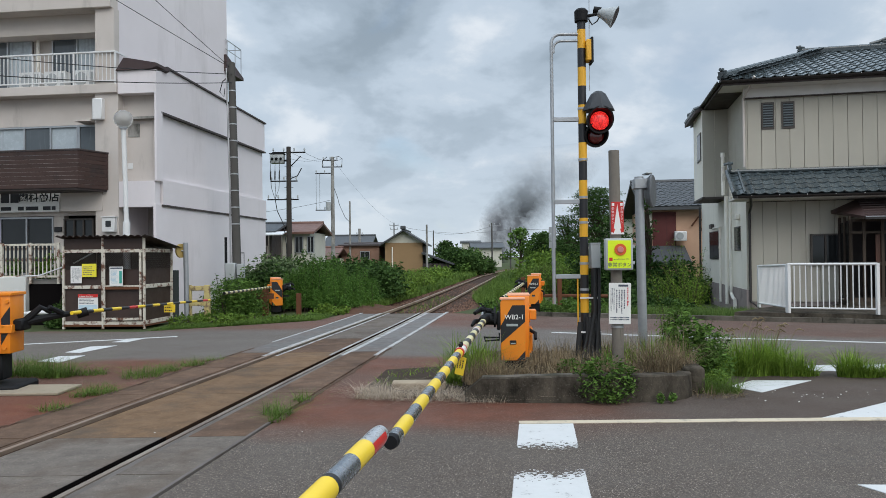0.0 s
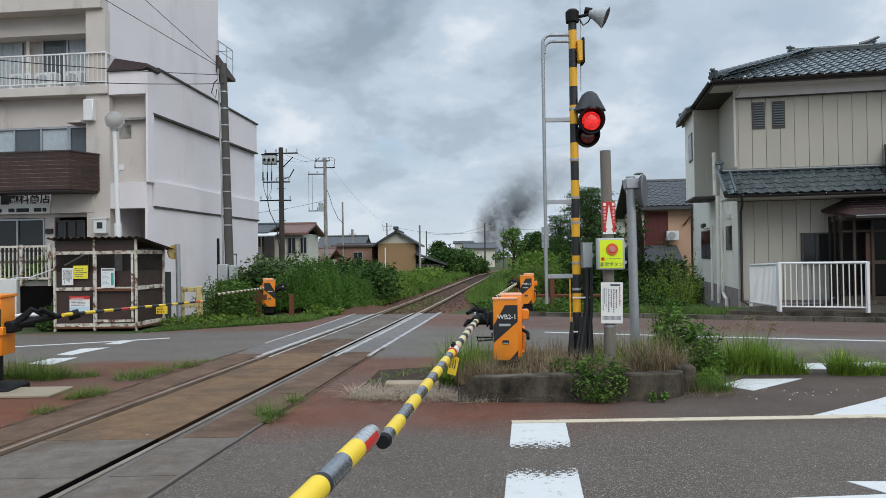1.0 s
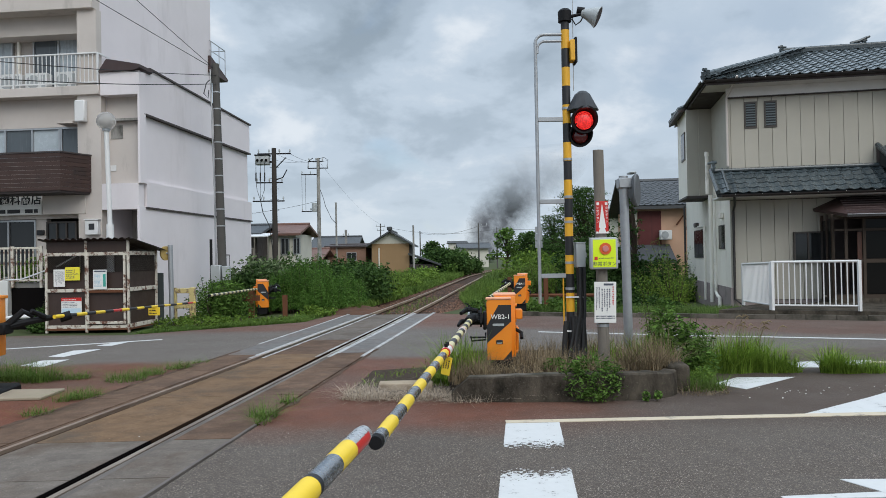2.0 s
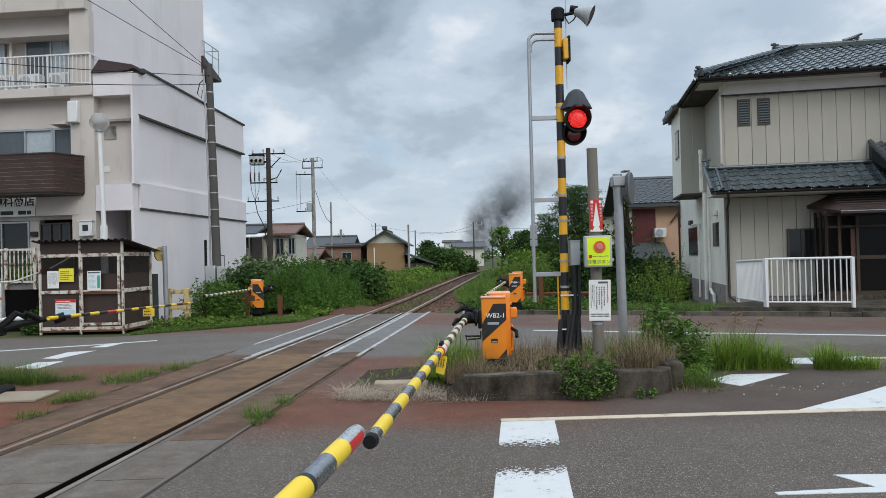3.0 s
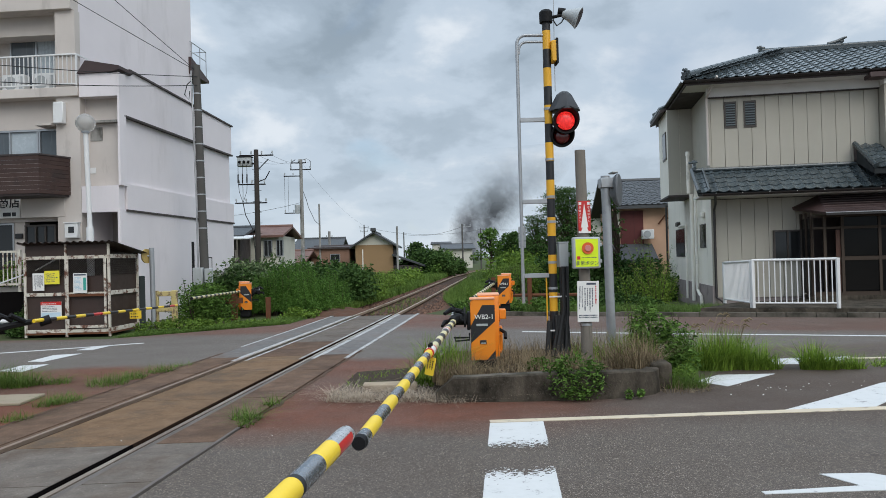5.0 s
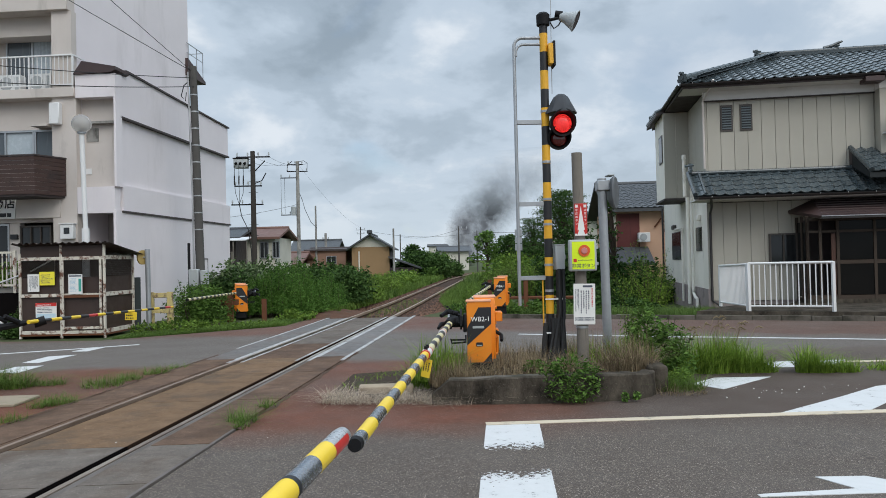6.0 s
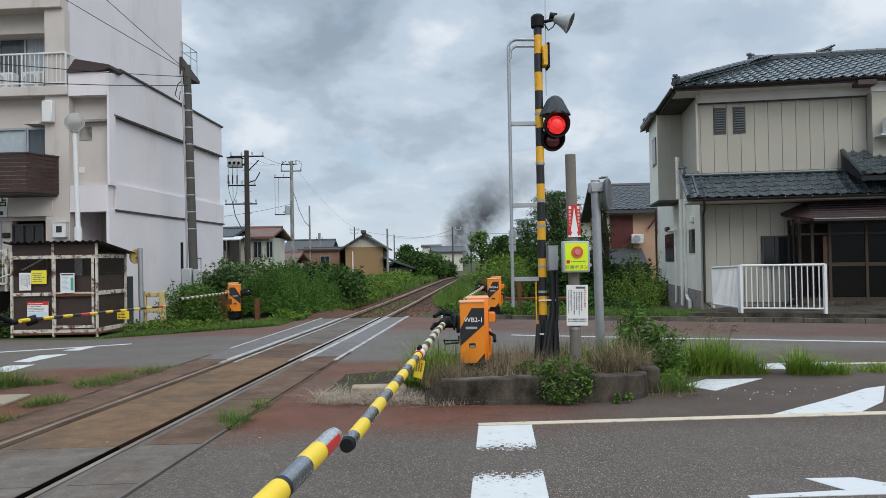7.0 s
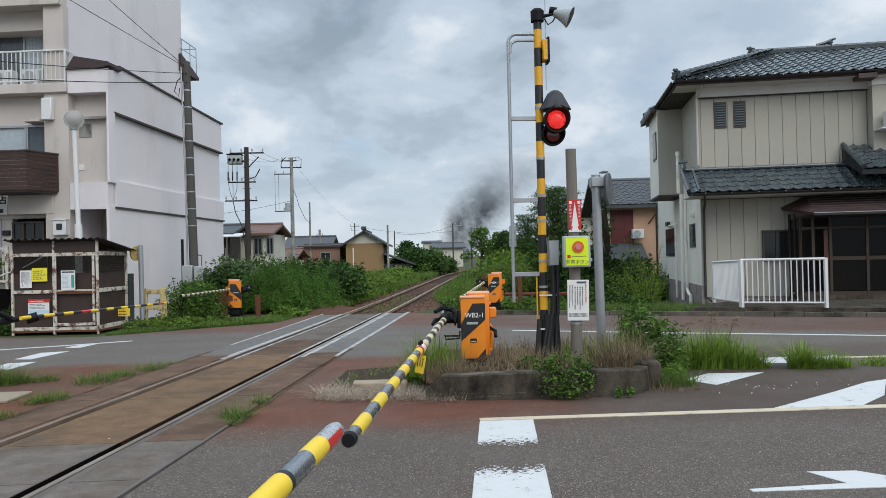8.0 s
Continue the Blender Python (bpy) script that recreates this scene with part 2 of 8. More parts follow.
_a = CONCRETE_DARK.noise(2.6, 8.0, 0.72, stretch=(1, 1, 0.5))
_b2 = CONCRETE_DARK.noise(14.0, 6.0, 0.7)
_c2 = CONCRETE_DARK.mix(CONCRETE_DARK.ramp(_a, (0.34, 0.0), (0.66, 1.0)), (0.016, 0.014, 0.011), (0.110, 0.092, 0.072))
_c2 = CONCRETE_DARK.mix(CONCRETE_DARK.ramp(_b2, (0.50, 0.0), (0.75, 0.55)), _c2, (0.028, 0.029, 0.020))
_c2 = CONCRETE_DARK.mix(CONCRETE_DARK.ramp(CONCRETE_DARK.noise(40.0, 3.0), (0.60, 0.0), (0.75, 0.5)), _c2, (0.16, 0.145, 0.12))
CONCRETE_DARK.bump(CONCRETE_DARK.mix(0.5, _a, _b2), 0.9, 0.03)
CONCRETE_DARK = CONCRETE_DARK.done(_c2, 0.95, 0.0, 0.1)
SOIL = surf("soil", (0.050, 0.035, 0.025), 0.95, var=0.3, scale=3.0, fine=45, bump=0.8, dirt=(0.055, 0.06, 0.03), dirt_scale=2.0)
ROAD_DIRT = surf("road_dirt", (0.095, 0.062, 0.045), 0.95, var=0.45, scale=5.0, fine=45, bump=0.8, dirt=(0.04, 0.028, 0.02), dirt_scale=6.0)
GREENGROUND = surf("grassy_ground", (0.06, 0.075, 0.03), 0.95, var=0.35, scale=0.4, fine=9, bump=0.8, dirt=(0.09, 0.07, 0.045), dirt_scale=0.3)
BALLAST = surf("rusty_ballast", (0.105, 0.055, 0.036), 0.95, var=0.4, scale=3.0, fine=26, bump=1.0, dirt=(0.06, 0.05, 0.035))
SLEEPER = surf("sleeper", (0.06, 0.042, 0.034), 0.9, var=0.3, fine=40, bump=0.5)
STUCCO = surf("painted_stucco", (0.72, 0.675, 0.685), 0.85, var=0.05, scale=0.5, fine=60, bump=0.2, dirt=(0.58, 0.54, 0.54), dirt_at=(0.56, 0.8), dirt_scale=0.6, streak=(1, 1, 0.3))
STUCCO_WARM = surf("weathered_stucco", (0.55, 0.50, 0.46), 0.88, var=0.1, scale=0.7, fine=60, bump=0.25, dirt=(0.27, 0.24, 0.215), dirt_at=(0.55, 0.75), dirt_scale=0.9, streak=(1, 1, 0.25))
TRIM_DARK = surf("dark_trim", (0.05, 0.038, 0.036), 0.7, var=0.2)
ROOF_BROWN = surf("brown_sheet_roof", (0.050, 0.028, 0.026), 0.55, var=0.25, dirt=(0.05, 0.035, 0.03))
WOOD_DARK = surf("dark_stained_boards", (0.052, 0.026, 0.020), 0.7, var=0.35, scale=2.0, fine=20, bump=0.3, dirt=(0.018, 0.014, 0.013), dirt_scale=1.5, rnd=0.25)
WHITE_METAL = surf("white_metal", (0.68, 0.68, 0.67), 0.45, var=0.06, dirt=(0.42, 0.40, 0.37), dirt_at=(0.62, 0.8))
WHITE_WALL = surf("white_wall", (0.62, 0.62, 0.60), 0.8, var=0.07, scale=0.8, dirt=(0.40, 0.39, 0.37), dirt_at=(0.6, 0.8))
ALU = surf("aluminium", (0.42, 0.43, 0.44), 0.4, 0.75, var=0.08)
GALV = surf("galvanised_steel", (0.36, 0.375, 0.39), 0.5, 0.55, var=0.12, scale=6, fine=60, bump=0.08, dirt=(0.24, 0.24, 0.24), dirt_at=(0.58, 0.75), dirt_scale=4)
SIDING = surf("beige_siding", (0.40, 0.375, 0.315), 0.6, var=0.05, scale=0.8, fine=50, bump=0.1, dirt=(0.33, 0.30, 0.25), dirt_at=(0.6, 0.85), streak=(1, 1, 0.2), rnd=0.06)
# paler siding copy: the side wall's missing light is put into its colour
SIDING_LIT = surf("lit_siding", (0.80, 0.76, 0.67), 0.6, var=0.05, scale=0.8, fine=50, bump=0.1, dirt=(0.40, 0.38, 0.33), dirt_at=(0.6, 0.85), streak=(1, 1, 0.2), rnd=0.05)
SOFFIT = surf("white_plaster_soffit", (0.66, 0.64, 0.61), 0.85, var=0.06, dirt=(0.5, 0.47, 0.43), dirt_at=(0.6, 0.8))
FOUNDATION = surf("foundation_render", (0.27, 0.23, 0.22), 0.9, var=0.12, fine=50, bump=0.3, dirt=(0.15, 0.13, 0.12))
TILE = surf("glazed_roof_tile", (0.066, 0.083, 0.090), 0.25, var=0.3, scale=5, fine=30, bump=0.1, dirt=(0.14, 0.15, 0.14), dirt_at=(0.58, 0.8), dirt_scale=6, rnd=0.35)
TILE_BED = surf("roof_underlay", (0.03, 0.033, 0.034), 0.8, var=0.2)
GUTTER = surf("dark_gutter", (0.022, 0.018, 0.017), 0.4, var=0.2)
PIPE = surf("vinyl_pipe", (0.84, 0.80, 0.72), 0.45, var=0.06, dirt=(0.45, 0.42, 0.37))
BRONZE = surf("bronze_sash", (0.055, 0.045, 0.038), 0.5, 0.1, var=0.15)
ORANGE = surf("orange_enamel", (0.78, 0.235, 0.012), 0.42, var=0.06, scale=3, fine=60, bump=0.04, dirt=(0.55, 0.16, 0.02), dirt_at=(0.62, 0.8), dirt_scale=4)
ORANGE_FADED = surf("faded_orange_lid", (0.72, 0.34, 0.19), 0.6, var=0.08, scale=5, dirt=(0.6, 0.25, 0.1))
BLACK = surf("black_paint", (0.014, 0.014, 0.016), 0.5, var=0.15)
BLACK_IRON = surf("black_iron", (0.010, 0.010, 0.011), 0.6, 0.0, var=0.2, bump=0.3, spec=0.18)
YELLOW = surf("yellow_film", (0.78, 0.54, 0.03), 0.42, var=0.05, dirt=(0.5, 0.36, 0.05), dirt_at=(0.62, 0.8), dirt_scale=5)
POST_YELLOW = surf("post_yellow", (0.72, 0.37, 0.02), 0.5, var=0.08, dirt=(0.45, 0.24, 0.04), dirt_at=(0.62, 0.8), dirt_scale=4)
PALE_YELLOW = surf("faded_yellow_film", (0.62, 0.55, 0.30), 0.5, var=0.08, dirt=(0.45, 0.42, 0.3))
RED_FILM = surf("red_film", (0.52, 0.025, 0.02), 0.35, var=0.08)
WHITE_FILM = surf("white_film", (0.74, 0.73, 0.70), 0.4, var=0.04, dirt=(0.55, 0.53, 0.5), dirt_at=(0.66, 0.85))
RUST_WHITE = surf("rusty_white_paint", (0.58, 0.54, 0.46), 0.65, var=0.1, fine=40, bump=0.3, dirt=(0.13, 0.05, 0.028), dirt_at=(0.50, 0.60), dirt_scale=6)
RUST = surf("rust", (0.13, 0.055, 0.03), 0.85, var=0.35, fine=40, bump=0.4)
BROWN_SHEET = surf("brown_sheet", (0.042, 0.024, 0.018), 0.55, var=0.3, scale=1.5, fine=25, dirt=(0.028, 0.018, 0.014), dirt_scale=2)
POLE_CONCRETE = surf("pole_concrete", (0.090, 0.086, 0.080), 0.85, var=0.2, scale=3, fine=40, bump=0.3, dirt=(0.085, 0.08, 0.072), dirt_at=(0.45, 0.65), streak=(1, 1, 0.12))
OLD_WOOD = surf("grey_weathered_wood", (0.19, 0.17, 0.145), 0.85, var=0.3, scale=4, fine=30, bump=0.5, dirt=(0.08, 0.07, 0.06), dirt_scale=5, streak=(3, 3, 0.2))
GREY_BOX = surf("grey_enamel", (0.36, 0.38, 0.38), 0.5, var=0.08, dirt=(0.25, 0.25, 0.24))
CABLE = surf("black_cable", (0.012, 0.012, 0.012), 0.6, var=0.1)
GLASS = Net("dark_window_glass")
GLASS = GLASS.done(GLASS.mix(GLASS.noise(0.9, 2.0), (0.010, 0.011, 0.012), (0.03, 0.032, 0.034)), 0.06, 0.0, 0.45)
PORCH_FRAME = surf("brown_porch_frame", (0.060, 0.044, 0.033), 0.6, var=0.15, spec=0.2)
ROOM_GLASS = Net("entrance_glass")
ROOM_GLASS = ROOM_GLASS.done(ROOM_GLASS.mix(ROOM_GLASS.noise(0.9, 2.0), (0.005, 0.005, 0.005), (0.014, 0.013, 0.012)), 0.12, 0.0, 0.12)
DIM_GLASS = surf("dim_curtained_glass", (0.085, 0.10, 0.112), 0.12, var=0.3, scale=1.2, fine=3, bump=0.0, streak=(6, 6, 0.3), dirt=(0.14, 0.155, 0.165), dirt_scale=2)
CURTAIN = surf("grey_curtain", (0.40, 0.45, 0.48), 0.25, var=0.2, scale=3.0, streak=(4, 4, 0.2), dirt=(0.2, 0.21, 0.22))
MESH_GREY = surf("wire_mesh", (0.10, 0.085, 0.075), 0.6, 0.3, var=0.2)


def leafmat(name, dark, light, rough=0.75):
    n = Net(name)
    c = n.mix(n.random(True), dark, light)
    c = n.mix(n.ramp(n.noise(0.55, 3.0), (0.35, 0.0), (0.65, 0.5)), c, tint(light, 1.1))
    m = n.done(c, rough, 0.0, 0.08)
    tr = n.t.nodes.new("ShaderNodeBsdfTranslucent")
    n.put(c, tr.inputs[0])
    mx = n.t.nodes.new("ShaderNodeMixShader")
    mx.inputs[0].default_value = 0.18
    n.t.links.new(n.b.outputs[0], mx.inputs[1])
    n.t.links.new(tr.outputs[0], mx.inputs[2])
    n.t.links.new(mx.outputs[0], n.out.inputs[0])
    return m


# the near-black ends paint in the deep shade among the leaves
LEAF = leafmat("leaf_mid", (0.007, 0.028, 0.006), (0.135, 0.235, 0.050))
LEAF_LOBED = leafmat("mugwort_leaf", (0.006, 0.026, 0.006), (0.125, 0.215, 0.045))
LEAF_PALE = leafmat("leaf_pale_back", (0.008, 0.03, 0.008), (0.20, 0.26, 0.13))
FEATHER = leafmat("feathery_leaf", (0.006, 0.028, 0.006), (0.125, 0.245, 0.048))
LEAF_DARK = leafmat("leaf_dark", (0.004, 0.016, 0.005), (0.078, 0.142, 0.038))
LEAF_LIGHT = leafmat("leaf_light", (0.030, 0.075, 0.012), (0.18, 0.275, 0.05))
GRASS = leafmat("grass_green", (0.022, 0.062, 0.008), (0.25, 0.37, 0.055))
GRASS_DULL = leafmat("grass_dull", (0.03, 0.07, 0.014), (0.15, 0.22, 0.06))
STRAW = leafmat("dry_grass", (0.040, 0.027, 0.016), (0.34, 0.265, 0.165), 0.8)
VERGE = leafmat("verge_grass", (0.022, 0.060, 0.010), (0.155, 0.235, 0.052))
BLEACHED = leafmat("bleached_grass", (0.26, 0.20, 0.15), (0.55, 0.46, 0.36), 0.85)
LEAF_BRIGHT = leafmat("leaf_bright", (0.05, 0.12, 0.016), (0.25, 0.37, 0.06))
MAROON = surf("maroon_sheet", (0.10, 0.018, 0.016), 0.6, var=0.3, streak=(8, 8, 0.3), dirt=(0.05, 0.012, 0.012))
BARK = surf("bark", (0.07, 0.052, 0.04), 0.9, var=0.3, fine=20, bump=0.8)


from mathutils import noise as mnoise


# ---- mesh building ----
def quad(bm, pts, mi=0):
    f = bm.faces.new([bm.verts.new(p) for p in pts])
    f.material_index = mi
    return f


def bx(bm, x0, x1, y0, y1, z0, z1, mi=0, m=None):
    v = [bm.verts.new((x, y, z)) for z in (z0, z1) for y in (y0, y1) for x in (x0, x1)]
    for q in ((0, 2, 3, 1), (4, 5, 7, 6), (0, 1, 5, 4), (2, 6, 7, 3), (0, 4, 6, 2), (1, 3, 7, 5)):
        bm.faces.new([v[i] for i in q]).material_index = mi
    if m:
        for a in v:
            a.co = m @ a.co
    return v


def box(x0, x1, y0, y1, z0, z1, bevel=0.0, seg=1):
    bm = bmesh.new()
    bx(bm, x0, x1, y0, y1, z0, z1)
    if bevel:
        bmesh.ops.bevel(bm, geom=bm.edges[:], offset=bevel, segments=seg, affect='EDGES', profile=0.5)
    return bm


def ring(bm, p, d, r, n):
    d = Vector(d).normalized()
    a = d.orthogonal().normalized() if abs(d.z) < 0.99 else Vector((1, 0, 0))
    b = d.cross(a)
    return [bm.verts.new(Vector(p) + (a * math.cos(2 * math.pi * i / n) + b * math.sin(2 * math.pi * i / n)) * r) for i in range(n)]


def loft(bm, rings, mi=0, close=True):
    n = len(rings[0])
    for k in range(len(rings) - 1):
        for i in range(n):
            f = bm.faces.new((rings[k][i], rings[k][(i + 1) % n], rings[k + 1][(i + 1) % n], rings[k + 1][i]))
            f.material_index = mi if isinstance(mi, int) else mi[k]
    if close:
        bm.faces.new(rings[0][::-1]).material_index = mi if isinstance(mi, int) else mi[0]
        bm.faces.new(rings[-1]).material_index = mi if isinstance(mi, int) else mi[-1]


def cyl(bm, p, q, r, r2=None, n=12, mi=0):
    d = Vector(q) - Vector(p)
    loft(bm, [ring(bm, p, d, r, n), ring(bm, q, d, r if r2 is None else r2, n)], mi)


def rod(p, q, r, r2=None, n=12):
    bm = bmesh.new()
    cyl(bm, p, q, r, r2, n)
    return bm


def tube(bm, pts, r, n=8, mi=0):
    pts = [Vector(p) for p in pts]
    rings = []
    a = None
    for i, p in enumerate(pts):
        d = (pts[min(i + 1, len(pts) - 1)] - pts[max(i - 1, 0)]).normalized()
        if a is None:
            a = d.orthogonal().normalized()
        a = (a - d * a.dot(d)).normalized()
        b = d.cross(a)
        rr = r if isinstance(r, (int, float)) else r[i]
        rings.append([bm.verts.new(p + (a * math.cos(2 * math.pi * k / n) + b * math.sin(2 * math.pi * k / n)) * rr) for k in range(n)])
    loft(bm, rings, mi)


def pipe(pts, r, n=8):
    bm = bmesh.new()
    tube(bm, pts, r, n)
    return bm


def prism(bm, poly, h0, h1, axis='z', mi=0):
    """A flat outline pulled along an axis: (x, y) for z, (x, z) for y, (y, z) for x."""
    at = {'z': lambda a, b, h: (a, b, h), 'y': lambda a, b, h: (a, h, b), 'x': lambda a, b, h: (h, a, b)}[axis]
    lo = [bm.verts.new(at(a, b, h0)) for a, b in poly]
    hi = [bm.verts.new(at(a, b, h1)) for a, b in poly]
    n = len(poly)
    for i in range(n):
        bm.faces.new((lo[i], lo[(i + 1) % n], hi[(i + 1) % n], hi[i])).material_index = mi
    bm.faces.new(lo[::-1]).material_index = mi
    bm.faces.new(hi).material_index = mi
    return bm


def slab(poly, h0, h1, axis='z'):
    return prism(bmesh.new(), poly, h0, h1, axis)


def finish(bm, smooth=True):
    bmesh.ops.recalc_face_normals(bm, faces=bm.faces[:])
    me = bpy.data.meshes.new("m")
    bm.to_mesh(me)
    bm.free()
    if smooth:
        me.shade_smooth()
        me.set_sharp_from_angle(angle=radians(38))
    return me


def part(name, bm, material, parent=None, label="", m=None):
    me = bm if isinstance(bm, bpy.types.Mesh) else finish(bm)
    if not me.materials:
        for k in (material if isinstance(material, (list, tuple)) else [material]):
            me.materials.append(k)
    ob = new(name, me)
    ob.parent = parent
    if m:
        ob.matrix_basis = m
    return tagged(ob, label)


def thing(name, label, category, group="", m=None, kind=""):
    ob = new(name)
    ob.empty_display_size = 0.2
    if m:
        ob.matrix_basis = m
    return tagged(ob, label, category, group, kind)


def solo(name, bm, material, label, category="", kind="", m=None, group=""):
    return tagged(part(name, bm, material, None, label, m), "", category, group, kind)


def lettering(text, size, parent, material, m, name="lettering", depth=0.002, align='CENTER', bold=0.0):
    cu = bpy.data.curves.new("t", 'FONT')
    cu.body, cu.size, cu.extrude, cu.align_x, cu.align_y = text, size, depth, align, 'CENTER'
    cu.offset = bold
    ob = new("t", cu)
    bpy.context.view_layer.update()
    me = bpy.data.meshes.new_from_object(ob.evaluated_get(bpy.context.evaluated_depsgraph_get()))
    bpy.data.objects.remove(ob)
    me.materials.clear()
    return part(name, me, material, parent, "", m)


FACE_FRONT = pose(0, 0, 0, 90, 0, 0)


def leaf_mesh(name, centers, size, material, up=0.35, seed=1, long=1.5, rise=0.0):
    """Folded leaves at the given places: two triangles each side of a midrib."""
    r = np.random.default_rng(seed)
    n = len(centers)
    d = r.normal(size=(n, 3))
    d[:, 2] = d[:, 2] * 0.6 - 0.15 + rise
    d /= np.linalg.norm(d, axis=1)[:, None]
    nrm = r.normal(size=(n, 3))
    nrm[:, 2] = np.abs(nrm[:, 2]) + up
    s = np.cross(d, nrm)
    s /= np.linalg.norm(s, axis=1)[:, None] + 1e-9
    nn = np.cross(s, d)
    L = (size * r.uniform(0.6, 1.3, n))[:, None]
    wd = L / long * 0.5
    base, tip, mid = centers - d * L * 0.5, centers + d * L * 0.5, centers
    v = np.stack([base, mid + s * wd + nn * wd * 0.35, tip, mid - s * wd + nn * wd * 0.35], axis=1).reshape(-1, 3)
    i = np.arange(n)[:, None] * 4
    f = np.concatenate([i + [0, 1, 2], i + [0, 2, 3]])
    me = bpy.data.meshes.new(name)
    me.vertices.add(len(v))
    me.vertices.foreach_set("co", v.astype(np.float32).ravel())
    me.loops.add(f.size)
    me.loops.foreach_set("vertex_index", f.astype(np.int32).ravel())
    me.polygons.add(len(f))
    me.polygons.foreach_set("loop_start", np.arange(0, f.size, 3, dtype=np.int32))
    me.update(calc_edges=True)
    me.materials.append(material)
    return me


def clump_points(r, blobs, per, shell=0.55):
    """Leaf places in a crown of uneven clumps, denser near the clumps' skin."""
    out = []
    for (cx, cy, cz), (rx, ry, rz) in blobs:
        k = max(8, int(per * (rx * ry + ry * rz + rx * rz) / 3))
        d = r.normal(size=(k, 3))
        d /= np.linalg.norm(d, axis=1)[:, None]
        rad = (shell + (1 - shell) * r.uniform(0, 1, k) ** 0.6) * (1 + 0.18 * r.normal(size=k))
        out.append(np.array([cx, cy, cz]) + d * rad[:, None] * np.array([rx, ry, rz]))
    return np.concatenate(out)


def blades(r, n, spread, height, lean=0.4, width=0.012, steps=3):
    """Curved grass blades from the ground up, as narrow strips. spread(r) gives a blade's foot."""
    vs, fs = [], []
    for _ in range(n):
        x, y, z = spread(r)
        h = height * r.uniform(0.5, 1.15)
        a = r.uniform(0, 2 * math.pi)
        ln = lean * h * abs(r.normal()) * 0.9
        sx, sy = -math.sin(a), math.cos(a)
        k = len(vs)
        for s in range(steps + 1):
            t = s / steps
            w = width * (1 - t * 0.92) * r.uniform(0.8, 1.2)
            px, py, pz = x + math.cos(a) * ln * t ** 1.8, y + math.sin(a) * ln * t ** 1.8, z + h * (t - 0.25 * min(1.0, ln / h) * t * t)
            vs.append((px - sx * w, py - sy * w, pz))
            vs.append((px + sx * w, py + sy * w, pz))
        for s in range(steps):
            b = k + 2 * s
            fs.append((b, b + 1, b + 3, b + 2))
    me = bpy.data.meshes.new("grass")
    me.from_pydata(vs, [], fs)
    return me


def shrub(name, label, at, blobs, leaf, material, per=420, seed=1, stems=4, category="shrub", group="", stem_r=0.03, height=None, trunk=False, long=1.6):
    """A plant: stems or a tapered trunk with limbs, and a crown of separate leaves."""
    r = np.random.default_rng(seed)
    t = thing(name, label, category, group, pose(*at))
    pts = clump_points(r, blobs, per)
    pts = pts[pts[:, 2] > 0.02]
    part("crown", leaf_mesh("crown", pts, leaf, material, seed=seed, long=long), material, t)
    bm = bmesh.new()
    if trunk:
        top = max(b[0][2] + b[1][2] * 0.5 for b in blobs)
        cyl(bm, (0, 0, -0.1), (0.05 * top, 0, top * 0.55), stem_r, stem_r * 0.6, 9)
        cyl(bm, (0.05 * top, 0, top * 0.55), (0.03 * top, 0.02 * top, top * 0.95), stem_r * 0.6, stem_r * 0.15, 7)
        for (c, e) in blobs:
            s = min(c[2] * 0.75, top * 0.8)
            tube(bm, [(0.04 * top, 0, s * 0.8), (c[0] * 0.5, c[1] * 0.5, (s + c[2]) * 0.5), (c[0], c[1], c[2])], [stem_r * 0.35, stem_r * 0.22, stem_r * 0.08], 5)
        part("trunk", bm, BARK, t)
    else:
        bm.free()
        for (c, e) in blobs[:10]:
            for _ in range(max(1, stems // 2)):
                p = r.normal(size=3) * 0.4
                bm = bmesh.new()
                tube(bm, [(c[0] * 0.5 + p[0] * 0.1, c[1] * 0.5 + p[1] * 0.1, -0.05), (c[0] * 0.8, c[1] * 0.8, c[2] * 0.6), (c[0] + p[0] * e[0], c[1] + p[1] * e[1], c[2] + abs(p[2]) * e[2])], [stem_r, stem_r * 0.7, stem_r * 0.2], 5)
                part("stem", bm, BARK, t)
    return t


def tuft(name, label, at, n, radius, height, material, seed=1, lean=0.4, width=0.01, category="grass", group="", squash=1.0):
    r = np.random.default_rng(seed)

    def foot(q):
        a, d = q.uniform(0, 2 * math.pi), radius * math.sqrt(q.uniform(0, 1))
        return d * math.cos(a), d * math.sin(a) * squash, -0.02
    return solo(name, blades(r, n, foot, height, lean, width), material, label, category, "", pose(*at), group)


# ---- ground, road, railway ----
solo("ground", slab([(-900, -300), (900, -300), (900, 1500), (-900, 1500)], -0.8, -0.22), GREENGROUND, "rough green ground running out to the horizon", "ground", "structure")

ROAD_EDGE = [(-60, 12.6), (-12, 15.2), (-8.9, 16.1), (-6.6, 15.75), (-5.05, 16.8), (-3.2, 18.1), (-2.75, 20.1), (-0.4, 20.5), (1.0, 19.5), (2.56, 18.66), (9.62, 15.68), (45, 0.8)]
# gauge faces of the two rails
R_LINE = [(-3.85, -6.0), (-2.58, 4.79), (-2.09, 8.75), (-1.69, 11.8), (-1.07, 16.3), (-0.52, 20.4), (0.31, 26.6), (2.05, 40.5), (4.3, 58.0), (8.2, 80.0), (16.0, 112.0)]
L_LINE = [(-5.0, -6.0), (-3.63, 5.9), (-3.32, 8.0), (-2.80, 11.6), (-2.05, 17.0), (-1.62, 20.4), (-0.76, 26.6), (0.98, 40.5), (3.2, 58.0), (7.1, 80.3), (14.9, 112.4)]


